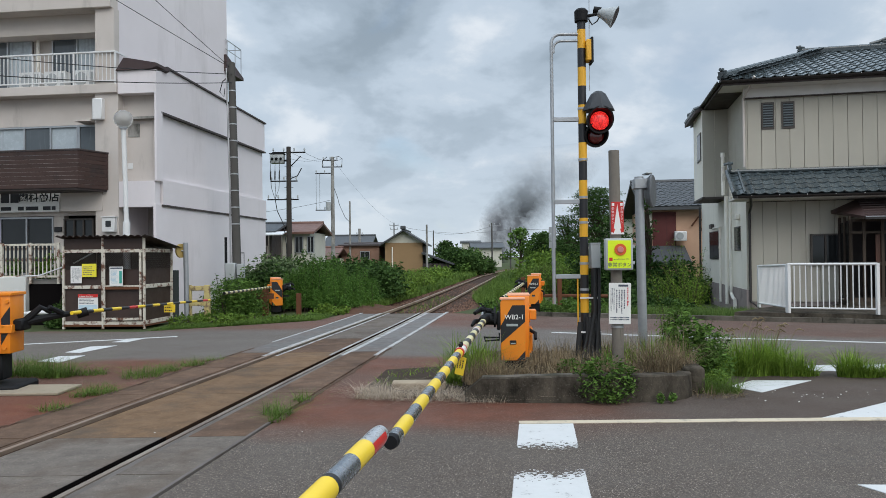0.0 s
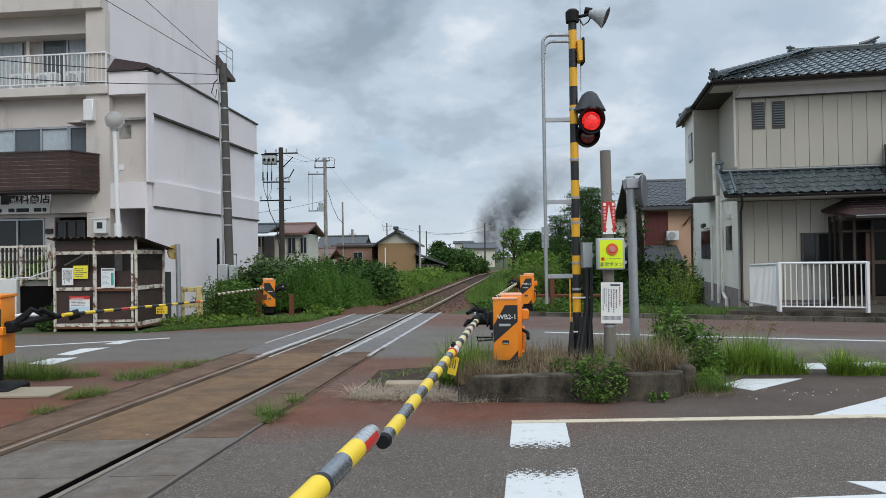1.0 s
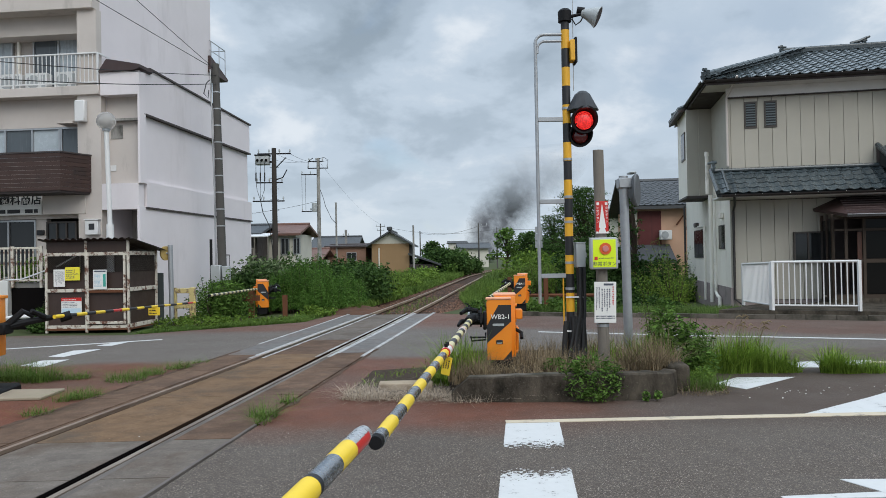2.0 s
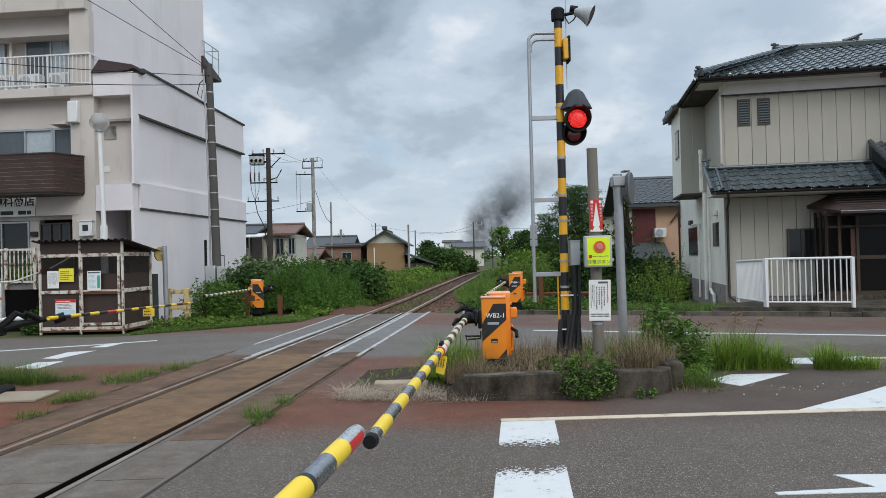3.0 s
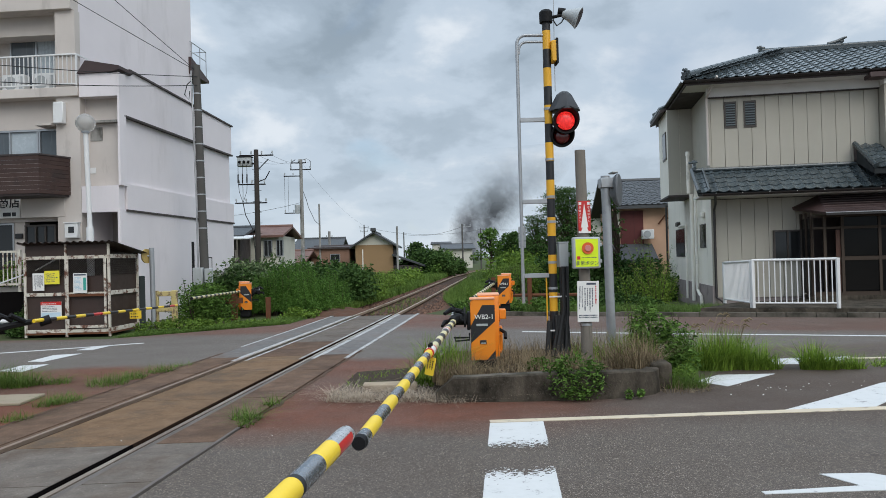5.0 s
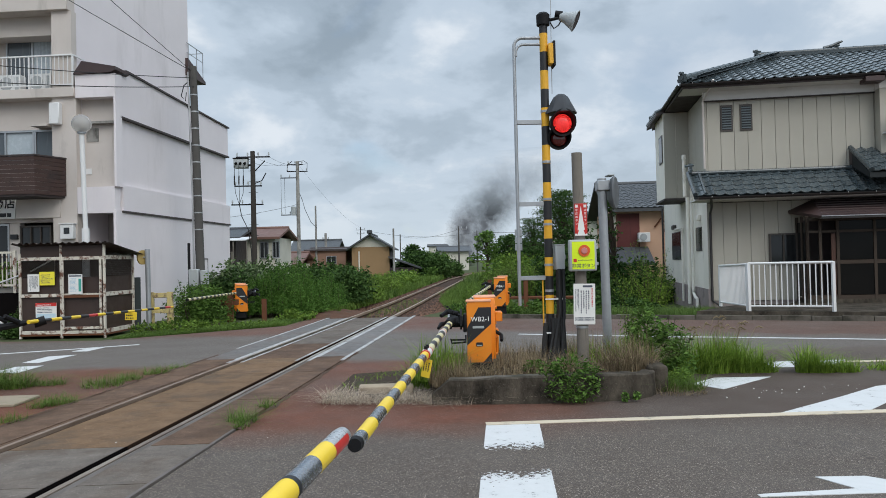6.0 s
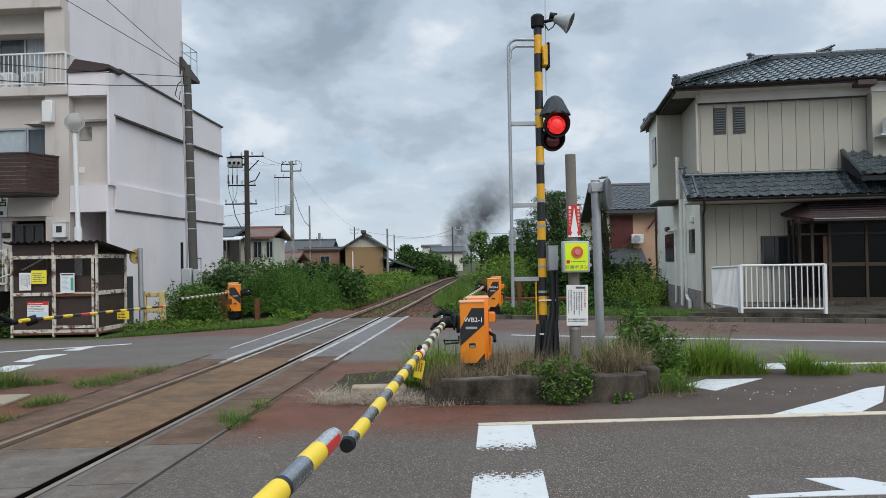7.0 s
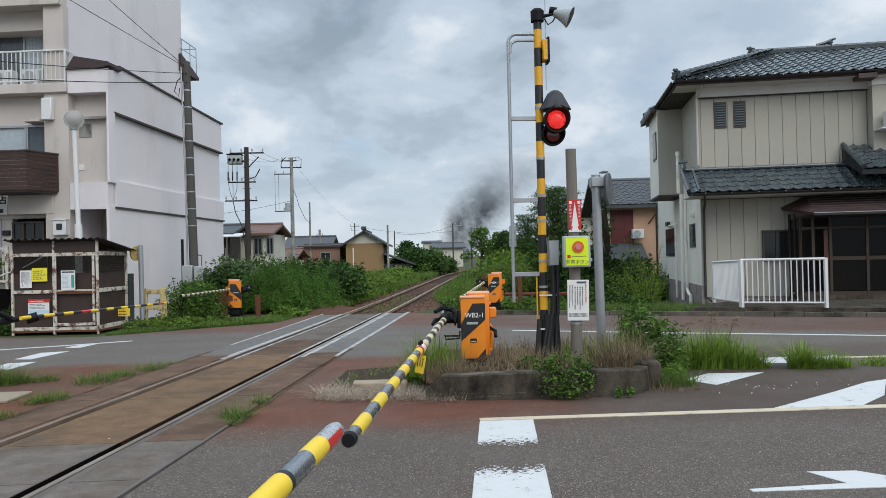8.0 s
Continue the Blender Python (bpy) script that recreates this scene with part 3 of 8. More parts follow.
def on_line(line, y):
    for (ax, ay), (cx, cy) in zip(line, line[1:]):
        if ay <= y <= cy:
            return ax + (cx - ax) * (y - ay) / (cy - ay)
    return line[-1][0]


# the road leaves a trough for the track
TROUGH = [-5.0, 0.0, 5.9, 8.4, 11.7, 16.5, 20.25]
WEST = [(on_line(L_LINE, y) - 0.645, y) for y in reversed(TROUGH)]
EAST = [(on_line(R_LINE, y) + 0.675, y) for y in TROUGH]
solo("road", slab([(45, -25), (-60, -25)] + ROAD_EDGE[:7] + WEST + EAST + ROAD_EDGE[8:], -0.35, 0.0), ASPHALT, "grey asphalt road with rust-red dust along its shoulders", "road", "structure")
solo("track_trough", slab(WEST + EAST, -0.35, -0.055), GAP_SHADE, "dark trough under the crossing panels", "track bed", "structure")

solo("verge_west", slab([(-60, 12.65), (-12, 15.25), (-8.9, 16.15), (-6.6, 15.8), (-5.05, 16.85), (-3.2, 18.15), (-2.8, 20.1), (-3.2, 24.0), (-3.4, 32.0), (-60, 34.0)], -0.4, -0.012), GREENGROUND, "soil and weeds verge beside the road", "verge", "structure")
solo("verge_east", slab([(0.3, 20.35), (1.0, 19.58), (2.6, 18.95), (9.7, 15.95), (9.9, 16.45), (5.4, 18.7), (4.6, 24.0), (4.5, 34), (1.9, 24)], -0.4, -0.012), GREENGROUND, "soil and weeds verge behind the kerb", "verge", "structure")


def strip(pts, w, z0=0.001, z1=0.005):
    """A painted line of width w along a polyline."""
    bm = bmesh.new()
    for (ax, ay), (bx_, by) in zip(pts, pts[1:]):
        d = Vector((bx_ - ax, by - ay)).normalized()
        n = Vector((-d.y, d.x)) * w / 2
        prism(bm, [(ax + n.x, ay + n.y), (ax - n.x, ay - n.y), (bx_ - n.x, by - n.y), (bx_ + n.x, by + n.y)], z0, z1)
    return bm


def mark(name, poly, material=None, label="worn white road marking on asphalt", h=0.005):
    return solo(name, slab(poly, 0.0005, h), material or MARK, label, "road marking", "structure")


mark("road_line", [(0.70, 6.76), (9.0, 6.72), (9.0, 6.87), (0.70, 6.87)], CREAM_MARK, "cream painted edge line on the road", 0.006)
def ragged_mark(x0, x1, y0, y1, lo, hi, seed):
    """A bar of thin paint, crumbled into flakes towards its worn end. The sides lean with the lane."""
    bm = bmesh.new()
    step = 0.009
    nx, ny = int((x1 - x0) / step), int((y1 - y0) / step)
    verts = {}

    def corner(i, j):
        if (i, j) not in verts:
            w = mnoise.noise((i * 0.9, j * 0.9, seed)) * 0.005
            y = y0 + j * step
            verts[i, j] = bm.verts.new((x0 + i * step + (y - 4.7) * 0.128 + w, y + w, 0.004))
        return verts[i, j]

    for i in range(nx):
        for j in range(ny):
            d = 9.0
            if lo:
                d = j * step
            if hi:
                d = min(d, (ny - 1 - j) * step)
            u, w = i * step, j * step
            patch = mnoise.noise((u * 5.0, w * 3.0, seed + 3.0))
            speck = 0.5 + 0.9 * mnoise.fractal((u * 26, w * 48, seed), 0.8, 2.0, 4)
            if speck < (d + 0.06 * patch) / 0.24 - 0.16 * (1.0 - u / 0.5) + 0.12 * patch:
                bm.faces.new((corner(i, j), corner(i + 1, j), corner(i + 1, j + 1), corner(i, j + 1)))
    return bm


for a in ((0.43, 0.94, 5.84, 6.755, True, False, 1), (0.43, 0.95, 4.3, 5.32, False, True, 2)):
    solo("crossing_bar", ragged_mark(*a), MARK, "white road bar with worn ragged edges", "road marking", "structure")
mark("zebra_bar", [(3.58, 6.875), (4.48, 6.875), (5.0, 7.31), (5.61, 8.17), (5.3, 8.05), (4.6, 7.55)])
mark("zebra_bar", [(5.5, 6.875), (6.6, 6.875), (8.2, 8.2), (7.4, 8.3)])
mark("turn_arrow", [(2.22, 4.53), (3.9, 4.5), (3.9, 4.62), (3.35, 4.64), (3.12, 4.87), (2.78, 4.89), (2.9, 4.62), (2.22, 4.58)], None, "white painted arrow on the road")
mark("road_diamond", [(3.36, 8.55), (3.80, 8.93), (4.50, 8.88), (3.58, 8.16)], None, "white worn diamond road marking")
mark("zebra_bar", [(4.1, 9.72), (4.1, 9.95), (5.4, 10.1), (6.2, 10.08), (5.95, 9.8), (5.3, 9.55)])
solo("road_line", strip([(6.0, 9.92), (7.4, 9.85), (9.5, 9.7)], 0.12), CREAM_MARK, "worn cream edge line behind the grass", "road marking", "structure")
solo("road_line", strip([(2.2, 14.74), (4.9, 13.56), (6.3, 13.02), (7.6, 12.5), (20, 7.3)], 0.12), MARK, "thin white edge line of the far lane", "road marking", "structure")
solo("road_line", strip([(-14, 10.9), (-7.92, 13.6), (-6.5, 14.2), (-5.42, 14.72)], 0.11), MARK, "thin white edge line of the far lane", "road marking", "structure")
mark("stop_bar", [(-6.46, 12.35), (-6.42, 13.14), (-5.99, 13.27), (-6.17, 12.27)])
mark("stop_bar", [(-6.33, 13.82), (-6.22, 14.3), (-5.95, 14.42), (-6.03, 13.78)])
mark("stop_bar", [(-6.35, 11.3), (-6.3, 11.85), (-5.91, 11.93), (-5.92, 11.15)])

# track
def ribbon(line, o0, o1, y0, y1, z0, z1, n=24):
    """A bar between two offsets beside a rail, from y0 to y1."""
    bm = bmesh.new()
    ys = [y0 + (y1 - y0) * i / n for i in range(n + 1)]
    prev = None
    for y in ys:
        x = on_line(line, y)
        cur = [bm.verts.new((x + o, y, z)) for o, z in ((o0, z0), (o1, z0), (o1, z1), (o0, z1))]
        if prev:
            for i in range(4):
                bm.faces.new((prev[i], prev[(i + 1) % 4], cur[(i + 1) % 4], cur[i]))
        else:
            bm.faces.new(cur[::-1])
        prev = cur
    bm.faces.new(prev)
    return bm


railway = thing("railway_track", "single railway track crossing the road on worn steel rails", "railway track", kind="structure")
for line, s in ((R_LINE, 1), (L_LINE, -1)):
    part("rail_head", ribbon(line, 0, 0.05 * s, -4.95, 12.0, -0.05, 0.012, 40), RAIL_WORN if s > 0 else RAIL_DULL, railway, "worn rail head")
    part("rail_head", ribbon(line, 0, 0.055 * s, 12.0, 20.4, -0.05, 0.016, 20), RAIL, railway, "worn shiny rail head")
    part("rail_head", ribbon(line, 0, 0.062 * s, 20.4, 111, -0.05, 0.016, 90), RAIL_FAR, railway, "brown rail head")
    part("rail_web", ribbon(line, 0.02 * s, 0.042 * s, 20.5, 111, -0.15, -0.04, 60), RAIL_RUST, railway)
    part("rail_foot", ribbon(line, -0.03 * s, 0.09 * s, 20.5, 111, -0.16, -0.135, 60), RAIL_RUST, railway)
    part("flangeway", ribbon(line, -0.08 * s, 0, -4.95, 6.4, -0.054, -0.036 if s > 0 else -0.02, 30), GROOVE_DIRT, railway, "dark dirty flange groove")
    part("flangeway", ribbon(line, -0.08 * s, 0, 6.4, 20.2, -0.054, -0.022, 50), GROOVE_DIRT, railway, "dirt-filled flange groove")
    # near-black wall strip paints in the shade of the flange groove
    part("groove_wall", ribbon(line, -0.092 * s, -0.08 * s, -4.95, 6.4, -0.05, 0.004, 30), GAP_SHADE if s > 0 else RAIL_RUST, railway)
    part("groove_wall", ribbon(line, -0.092 * s, -0.08 * s, 6.4, 20.2, -0.05, 0.004, 40), GROOVE_DIRT, railway)
    part("guard_rail", ribbon(line, -0.14 * s, -0.093 * s, 11.6, 20.2, -0.05, 0.010, 50), PALE_EDGE, railway)
    part("joint_strip", ribbon(line, 0.058 * s, 0.15 * s, 11.6, 20.2, -0.05, 0.009, 30), PALE_EDGE, railway)
    part("joint_strip", ribbon(line, 0.056 * s, 0.12 * s, -4.95, 11.6, -0.05, 0.004, 40), WET_STEEL if s > 0 else PANEL_BROWN, railway, "dark steel strip beside the rail" if s > 0 else "")
solo("ballast_bed", slab([(-3.3, 20.3), (0.9, 20.3), (3.8, 40.5), (6.0, 58), (10.2, 80), (18, 112), (13, 112), (5, 80), (1.2, 58), (-0.9, 40.5)], -0.35, -0.13), BALLAST, "rust-brown ballast bed of the railway", "ballast", "structure")
for i in range(74):
    y = 20.9 + i * 0.62
    xm = (on_line(R_LINE, y) + on_line(L_LINE, y)) / 2
    if i == 0:
        SLEEPER_ME = finish(box(-1.0, 1.0, -0.11, 0.11, -0.25, -0.105, 0.015))
    part("sleeper", SLEEPER_ME, SLEEPER, railway, "", pose(xm, y, 0, 0, 0, -7.5))
# crossing panels: outside each rail and between them
PANEL_CUTS = [-5.0, -3.1, -1.2, 0.6, 2.4, 4.15, 5.27, 6.38, 8.4, 10.4, 12.0, 14.0, 16.0, 18.0, 20.0]
for y0, y1 in zip(PANEL_CUTS, PANEL_CUTS[1:]):
    brown = 6.3 < (y0 + y1) / 2 < 11.5
    part("panel", ribbon(R_LINE, 0.126 if y0 < 11 else 0.155, 0.63, y0 + 0.008, y1 - 0.008, -0.05, 0.010, 4), PANEL_BROWN if brown else PANEL_FAR if y0 > 11 else PANEL, railway)
    part("panel", ribbon(L_LINE, -0.63, -0.126 if y0 < 11 else -0.155, y0 + 0.008, y1 - 0.008, -0.05, 0.010, 4), PANEL_FAR if y0 > 11 else PANEL if y1 < 4.2 else PANEL_BROWN, railway)
    bm = bmesh.new()
    k, in_ = 4, 0.095 if y1 < 12.1 else 0.142
    for j in range(k):
        a, b = y0 + 0.006 + (y1 - y0 - 0.012) * j / k, y0 + 0.006 + (y1 - y0 - 0.012) * (j + 1) / k
        prism(bm, [(on_line(L_LINE, a) + in_, a), (on_line(R_LINE, a) - in_, a), (on_line(R_LINE, b) - in_, b), (on_line(L_LINE, b) + in_, b)], -0.05, 0.006)
    bmesh.ops.remove_doubles(bm, verts=bm.verts[:], dist=0.001)
    part("panel", bm, PANEL if y1 > 14.1 else PANEL_BROWN if y1 > 12.1 else PANEL if y1 < 6.5 else PANEL_BED, railway, "dusty brown infill between the rails" if 6.5 < y1 < 12.1 else "")
part("edge_strip", ribbon(R_LINE, 0.60, 0.672, 11.5, 20.3, -0.05, 0.014, 20), PALE_EDGE, railway)
part("edge_strip", ribbon(L_LINE, -0.68, -0.63, 13.5, 20.3, -0.05, 0.014, 20), PALE_EDGE, railway)
part("edge_strip", ribbon(R_LINE, 0.635, 0.665, -4.95, 6.9, -0.05, 0.014, 20), WET_STEEL, railway, "dark steel edge angle")

def crumbled(line, off, y0, y1, seed):
    """A ragged ribbon of dirt along a panel's outer edge."""
    bm = bmesh.new()
    n = int((y1 - y0) / 0.05)
    prev = None
    for i in range(n + 1):
        y = y0 + (y1 - y0) * i / n
        a = 0.025 + 0.06 * mnoise.noise((y * 2.3, seed, 0.0)) + 0.03 * mnoise.noise((y * 11.0, seed, 4.0))
        b = 0.025 + 0.06 * mnoise.noise((y * 2.7, seed, 9.0)) + 0.03 * mnoise.noise((y * 13.0, seed, 6.0))
        x = on_line(line, y) + off
        cur = [bm.verts.new((x - max(0.005, a), y, 0.004)), bm.verts.new((x, y, 0.020 + 0.012 * mnoise.noise((y * 7.0, seed, 1.0)))), bm.verts.new((x + max(0.005, b), y, 0.004 if off > 0 else 0.011))]
        if prev:
            for k in range(2):
                bm.faces.new((prev[k], prev[k + 1], cur[k + 1], cur[k]))
        prev = cur
    return bm


part("dirt_edge", crumbled(L_LINE, -0.66, 6.6, 12.6, 3.0), ROAD_DIRT, railway, "crumbled dirt along the panel edge")
part("dirt_edge", crumbled(R_LINE, 0.68, 6.9, 12.4, 8.0), ROAD_DIRT, railway, "crumbled dirt along the panel edge")
bm = bmesh.new()
for i in range(14):
    for j in range(24):
        def mound(a, b):
            x, y = -3.5 + a * 0.12 + b * 0.022, 20.35 + b * 0.15
            e = max(0.0, 1 - abs(a / 7.0 - 1) ** 3) * max(0.0, 1 - abs(b / 12.0 - 1) ** 3)
            return x, y, -0.10 + e * (0.16 + 0.10 * mnoise.noise((x * 3.0, y * 3.0, 2.0)))
        quad(bm, (mound(i, j), mound(i + 1, j), mound(i + 1, j + 1), mound(i, j + 1)))
bmesh.ops.remove_doubles(bm, verts=bm.verts[:], dist=0.001)
solo("soil_mound", bm, BALLAST, "low red-brown soil mound beside the rail", "soil", "structure")

# kerb and raised forecourt along the far side
KD = Vector((7.06, -2.98)).normalized()
KN = Vector((-KD.y, KD.x))


def along(s, d):
    p = Vector((2.56, 18.71)) + KD * s + KN * d
    return p.x, p.y


kerb = thing("kerb", "low mossy concrete kerb along the far road edge", "kerb", kind="structure")
for i in range(22):
    s = i * 0.62 - 1.0
    part("kerb_stone", slab([along(s, 0), along(s + 0.606, 0), along(s + 0.606, 0.16), along(s, 0.16)], -0.1, 0.10 + 0.006 * math.sin(i * 2.3)), KERB_STONE, kerb)
solo("forecourt", slab([along(4.6, 0.17), along(30, 0.17), along(30, 6.0), along(7.6, 6.0), along(6.9, 3.0), along(5.6, 2.6)], -0.2, 0.19), CONCRETE_DARK, "weathered concrete forecourt of the house", "forecourt", "structure")


# ---- shop building, four storeys ----
bld = thing("shop_building", "weathered four-storey shop and flat building with pale stucco walls", "building", m=pose(-8.53, 19.0, 0, 0, 0, -7))
H_T = 12.6
part("wall", box(-14, -0.16, 0.3, 7.3, 9.0, H_T), STUCCO, bld)
part("wall", box(-0.46, -0.16, 0.3, 7.3, 6.22, 9.0), STUCCO, bld, "pale grey stucco side wall")
part("wall", box(-0.3, 0.0, 0.3, 7.05, 0, 6.22), STUCCO, bld)
part("wall", box(-0.16, 0.0, 0.3, 7.05, 6.22, 6.74), STUCCO, bld)
part("wall", box(-14, -0.31, 6.7, 7.05, 0, 9.0), STUCCO, bld)
# annex along the side, its wall stepping in and out
AX = 1.03
part("annex_wall", slab([(0.32, 5.50), (7.86, 5.50), (7.86, 6.53), (0.32, 6.73)], 0.003, AX, 'x'), STUCCO, bld)
part("annex_wall", box(0.003, AX - 0.07, 0.32, 7.80, 3.70, 5.50), STUCCO, bld)
part("annex_wall", box(0.003, AX + 0.03, 0.36, 7.90, 3.03, 3.70), STUCCO, bld)
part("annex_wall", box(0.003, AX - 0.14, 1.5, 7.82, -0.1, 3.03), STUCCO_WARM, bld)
part("annex_wall", box(AX - 0.06, AX + 0.02, 0.02, 7.84, -0.1, 3.03), STUCCO, bld)
part("annex_end", box(AX - 0.005, AX + 0.05, 0.0, 0.32, 3.64, 6.55), STUCCO, bld)
part("ledge", box(AX - 0.07, AX + 0.05, 0.25, 7.86, 5.45, 5.50), TRIM_DARK, bld)
part("ledge", box(AX + 0.022, AX + 0.06, 0.3, 7.9, 2.98, 3.03), TRIM_DARK, bld)
part("coping", slab([(0.6, 6.725), (7.92, 6.53), (7.92, 6.58), (0.6, 6.775)], 0.02, AX + 0.05, 'x'), TRIM_DARK, bld, "thin dark metal coping")
part("beam", box(0.003, AX - 0.008, 0.0, 0.31, 5.95, 6.55), STUCCO, bld)
part("beam", box(0.003, AX - 0.02, 0.03, 0.31, 2.96, 3.64), STUCCO, bld)
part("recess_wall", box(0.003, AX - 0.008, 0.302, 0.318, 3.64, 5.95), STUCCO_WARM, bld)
part("lintel", box(0.003, AX - 0.008, 0.14, 0.30, 5.30, 5.36), CONCRETE, bld)
bm = bmesh.new()
prism(bm, [(-0.02, 6.55), (0.21, 6.88), (0.30, 6.87), (AX + 0.09, 6.71), (AX + 0.09, 6.63), (AX - 0.05, 6.57)], -0.06, 0.62, 'y')
part("lean_to_roof", bm, ROOF_BROWN, bld, "dark brown sheet roof edge")
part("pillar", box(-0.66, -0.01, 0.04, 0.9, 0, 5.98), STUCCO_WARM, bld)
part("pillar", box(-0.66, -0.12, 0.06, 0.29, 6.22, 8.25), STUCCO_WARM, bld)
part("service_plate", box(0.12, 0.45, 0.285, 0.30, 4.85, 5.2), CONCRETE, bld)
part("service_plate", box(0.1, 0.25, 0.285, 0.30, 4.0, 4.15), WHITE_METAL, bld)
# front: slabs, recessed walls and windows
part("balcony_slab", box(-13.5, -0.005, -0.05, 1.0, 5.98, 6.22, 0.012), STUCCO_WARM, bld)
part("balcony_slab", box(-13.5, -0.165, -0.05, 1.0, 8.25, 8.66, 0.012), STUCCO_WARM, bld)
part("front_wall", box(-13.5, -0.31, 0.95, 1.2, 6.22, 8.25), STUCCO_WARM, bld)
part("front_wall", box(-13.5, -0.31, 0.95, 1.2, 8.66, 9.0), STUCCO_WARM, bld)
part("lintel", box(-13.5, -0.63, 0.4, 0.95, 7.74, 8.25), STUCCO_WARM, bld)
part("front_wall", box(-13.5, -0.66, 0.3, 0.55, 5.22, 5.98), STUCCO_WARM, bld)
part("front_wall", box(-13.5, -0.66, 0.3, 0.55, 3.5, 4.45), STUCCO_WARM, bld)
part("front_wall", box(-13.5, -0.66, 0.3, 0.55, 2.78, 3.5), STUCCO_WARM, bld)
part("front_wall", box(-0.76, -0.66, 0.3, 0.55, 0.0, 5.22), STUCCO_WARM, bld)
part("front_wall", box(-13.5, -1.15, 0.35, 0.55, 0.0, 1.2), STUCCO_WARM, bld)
# plain dark slab stands for the unlit rooms behind the windows
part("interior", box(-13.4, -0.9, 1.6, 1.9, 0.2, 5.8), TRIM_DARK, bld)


def window(x0, x1, z0, z1, y, parent, panes=2, sash=None, glass=None, depth=0.06, bar=0.045, curtain=False, name="window"):
    """A sliding window in a wall that faces -y: frame, one pane each leaf."""
    w = part(name, box(x0, x1, y + depth, y + depth + 0.015, z0, z1), TRIM_DARK, parent)
    bm = bmesh.new()
    bx(bm, x0, x1, y - 0.02, y + depth, z1 - bar, z1)
    bx(bm, x0, x1, y - 0.03, y + depth, z0, z0 + bar)
    for i in range(panes + 1):
        x = x0 + (x1 - x0 - bar) * i / panes
        bx(bm, x, x + bar, y - 0.015, y + depth - 0.004 * i, z0 + bar, z1 - bar)
    part("frame", bm, sash or ALU, w)
    for i in range(panes):
        a = x0 + (x1 - x0 - bar) * i / panes
        part("pane", box(a + bar, a + (x1 - x0 - bar) / panes, y + 0.02 + 0.012 * (i % 2), y + 0.028 + 0.012 * (i % 2), z0 + bar, z1 - bar), (CURTAIN if curtain and i % 2 else DIM_GLASS if curtain else GLASS) if glass is None else glass, w)
    return w


window(-2.48, -0.98, 6.22, 7.80, 0.88, bld, 2, curtain=True)
window(-4.57, -3.08, 6.22, 7.78, 0.88, bld, 2, curtain=True)
part("drain_pipe", rod((-2.88, 0.85, 6.22), (-2.88, 0.85, 7.74), 0.045), PIPE, bld)
window(-1.31, -0.77, 4.4, 5.21, 0.30, bld, 1, glass=DIM_GLASS)
window(-4.46, -1.32, 4.4, 5.21, 0.30, bld, 4, curtain=True)
window(-5.2, -2.07, 1.2, 2.76, 0.34, bld, 4, curtain=False)
window(-1.774, -0.906, 1.2, 2.70, 0.34, bld, 3, sash=BRONZE)
part("front_wall", box(-2.07, -1.774, 0.35, 0.55, 1.2, 2.78), STUCCO_WARM, bld)
part("shop_lamp", box(-2.02, -1.82, 0.28, 0.35, 2.35, 2.48, 0.01), BLACK, bld)
part("vent_box", box(-0.65, -0.37, -0.12, 0.04, 5.27, 5.83, 0.02), WHITE_METAL, bld, "white vent cover")
part("awning", box(-1.15, -0.72, -0.1, 0.3, 5.24, 5.3), STUCCO_WARM, bld)
# outdoor units on the balcony
for x, c in ((-1.5, "cover"), (-2.35, ""), (-3.1, "")):
    u = part("outdoor_unit", box(x, x + 0.62, 0.35, 0.62, 6.24, 6.72, 0.02), WHITE_METAL, bld, "white air conditioner outdoor unit")
    part("fan_guard", rod((x + 0.24, 0.335, 6.48), (x + 0.24, 0.352, 6.48), 0.18, None, 18), GREY_BOX, u)
    part("side_grille", box(x + 0.48, x + 0.58, 0.343, 0.351, 6.3, 6.66), GREY_BOX, u)
# railing of the third-floor balcony
rail3 = part("railing", box(-13.4, -0.06, 0.0, 0.045, 7.06, 7.10, 0.006), WHITE_METAL, bld, "white steel balcony railing")
part("bottom_rail", box(-13.4, -0.06, 0.005, 0.04, 6.30, 6.33), WHITE_METAL, rail3)
BAR_ME = finish(box(-0.009, 0.009, -0.009, 0.009, 6.33, 7.06))
for i in range(58):
    part("baluster", BAR_ME, WHITE_METAL, rail3, "", pose(-0.2 - i * 0.118, 0.022, 0))
for i in range(5):
    part("post", box(-0.09 - i * 1.18, -0.05 - i * 1.18, 0.002, 0.043, 6.22, 7.06), WHITE_METAL, rail3)
part("side_rail", box(-0.09, -0.055, 0.045, 0.55, 7.06, 7.10), WHITE_METAL, rail3)
# brown board balcony front of the second floor
bal2 = part("balcony", slab([(-13.5, -0.75), (-0.64, -0.75), (-0.33, 0.03), (-13.5, 0.03)], 3.37, 3.43), TRIM_DARK, bld, "dark brown boarded balcony")
for k in range(9):
    z = 3.42 + k * 0.106
    part("board", slab([(-13.5, -0.78), (-0.61, -0.78), (-0.29, 0.03), (-0.35, 0.03), (-0.64, -0.745), (-13.5, -0.745)], z, z + 0.098), WOOD_DARK, bal2)
part("cap", slab([(-13.5, -0.80), (-0.59, -0.80), (-0.27, 0.03), (-0.36, 0.03), (-0.65, -0.73), (-13.5, -0.73)], 4.375, 4.41), TRIM_DARK, bal2)
part("bracket", box(-1.66, -0.456, 0.02, 0.3, 2.87, 3.37, 0.01), STUCCO_WARM, bld)
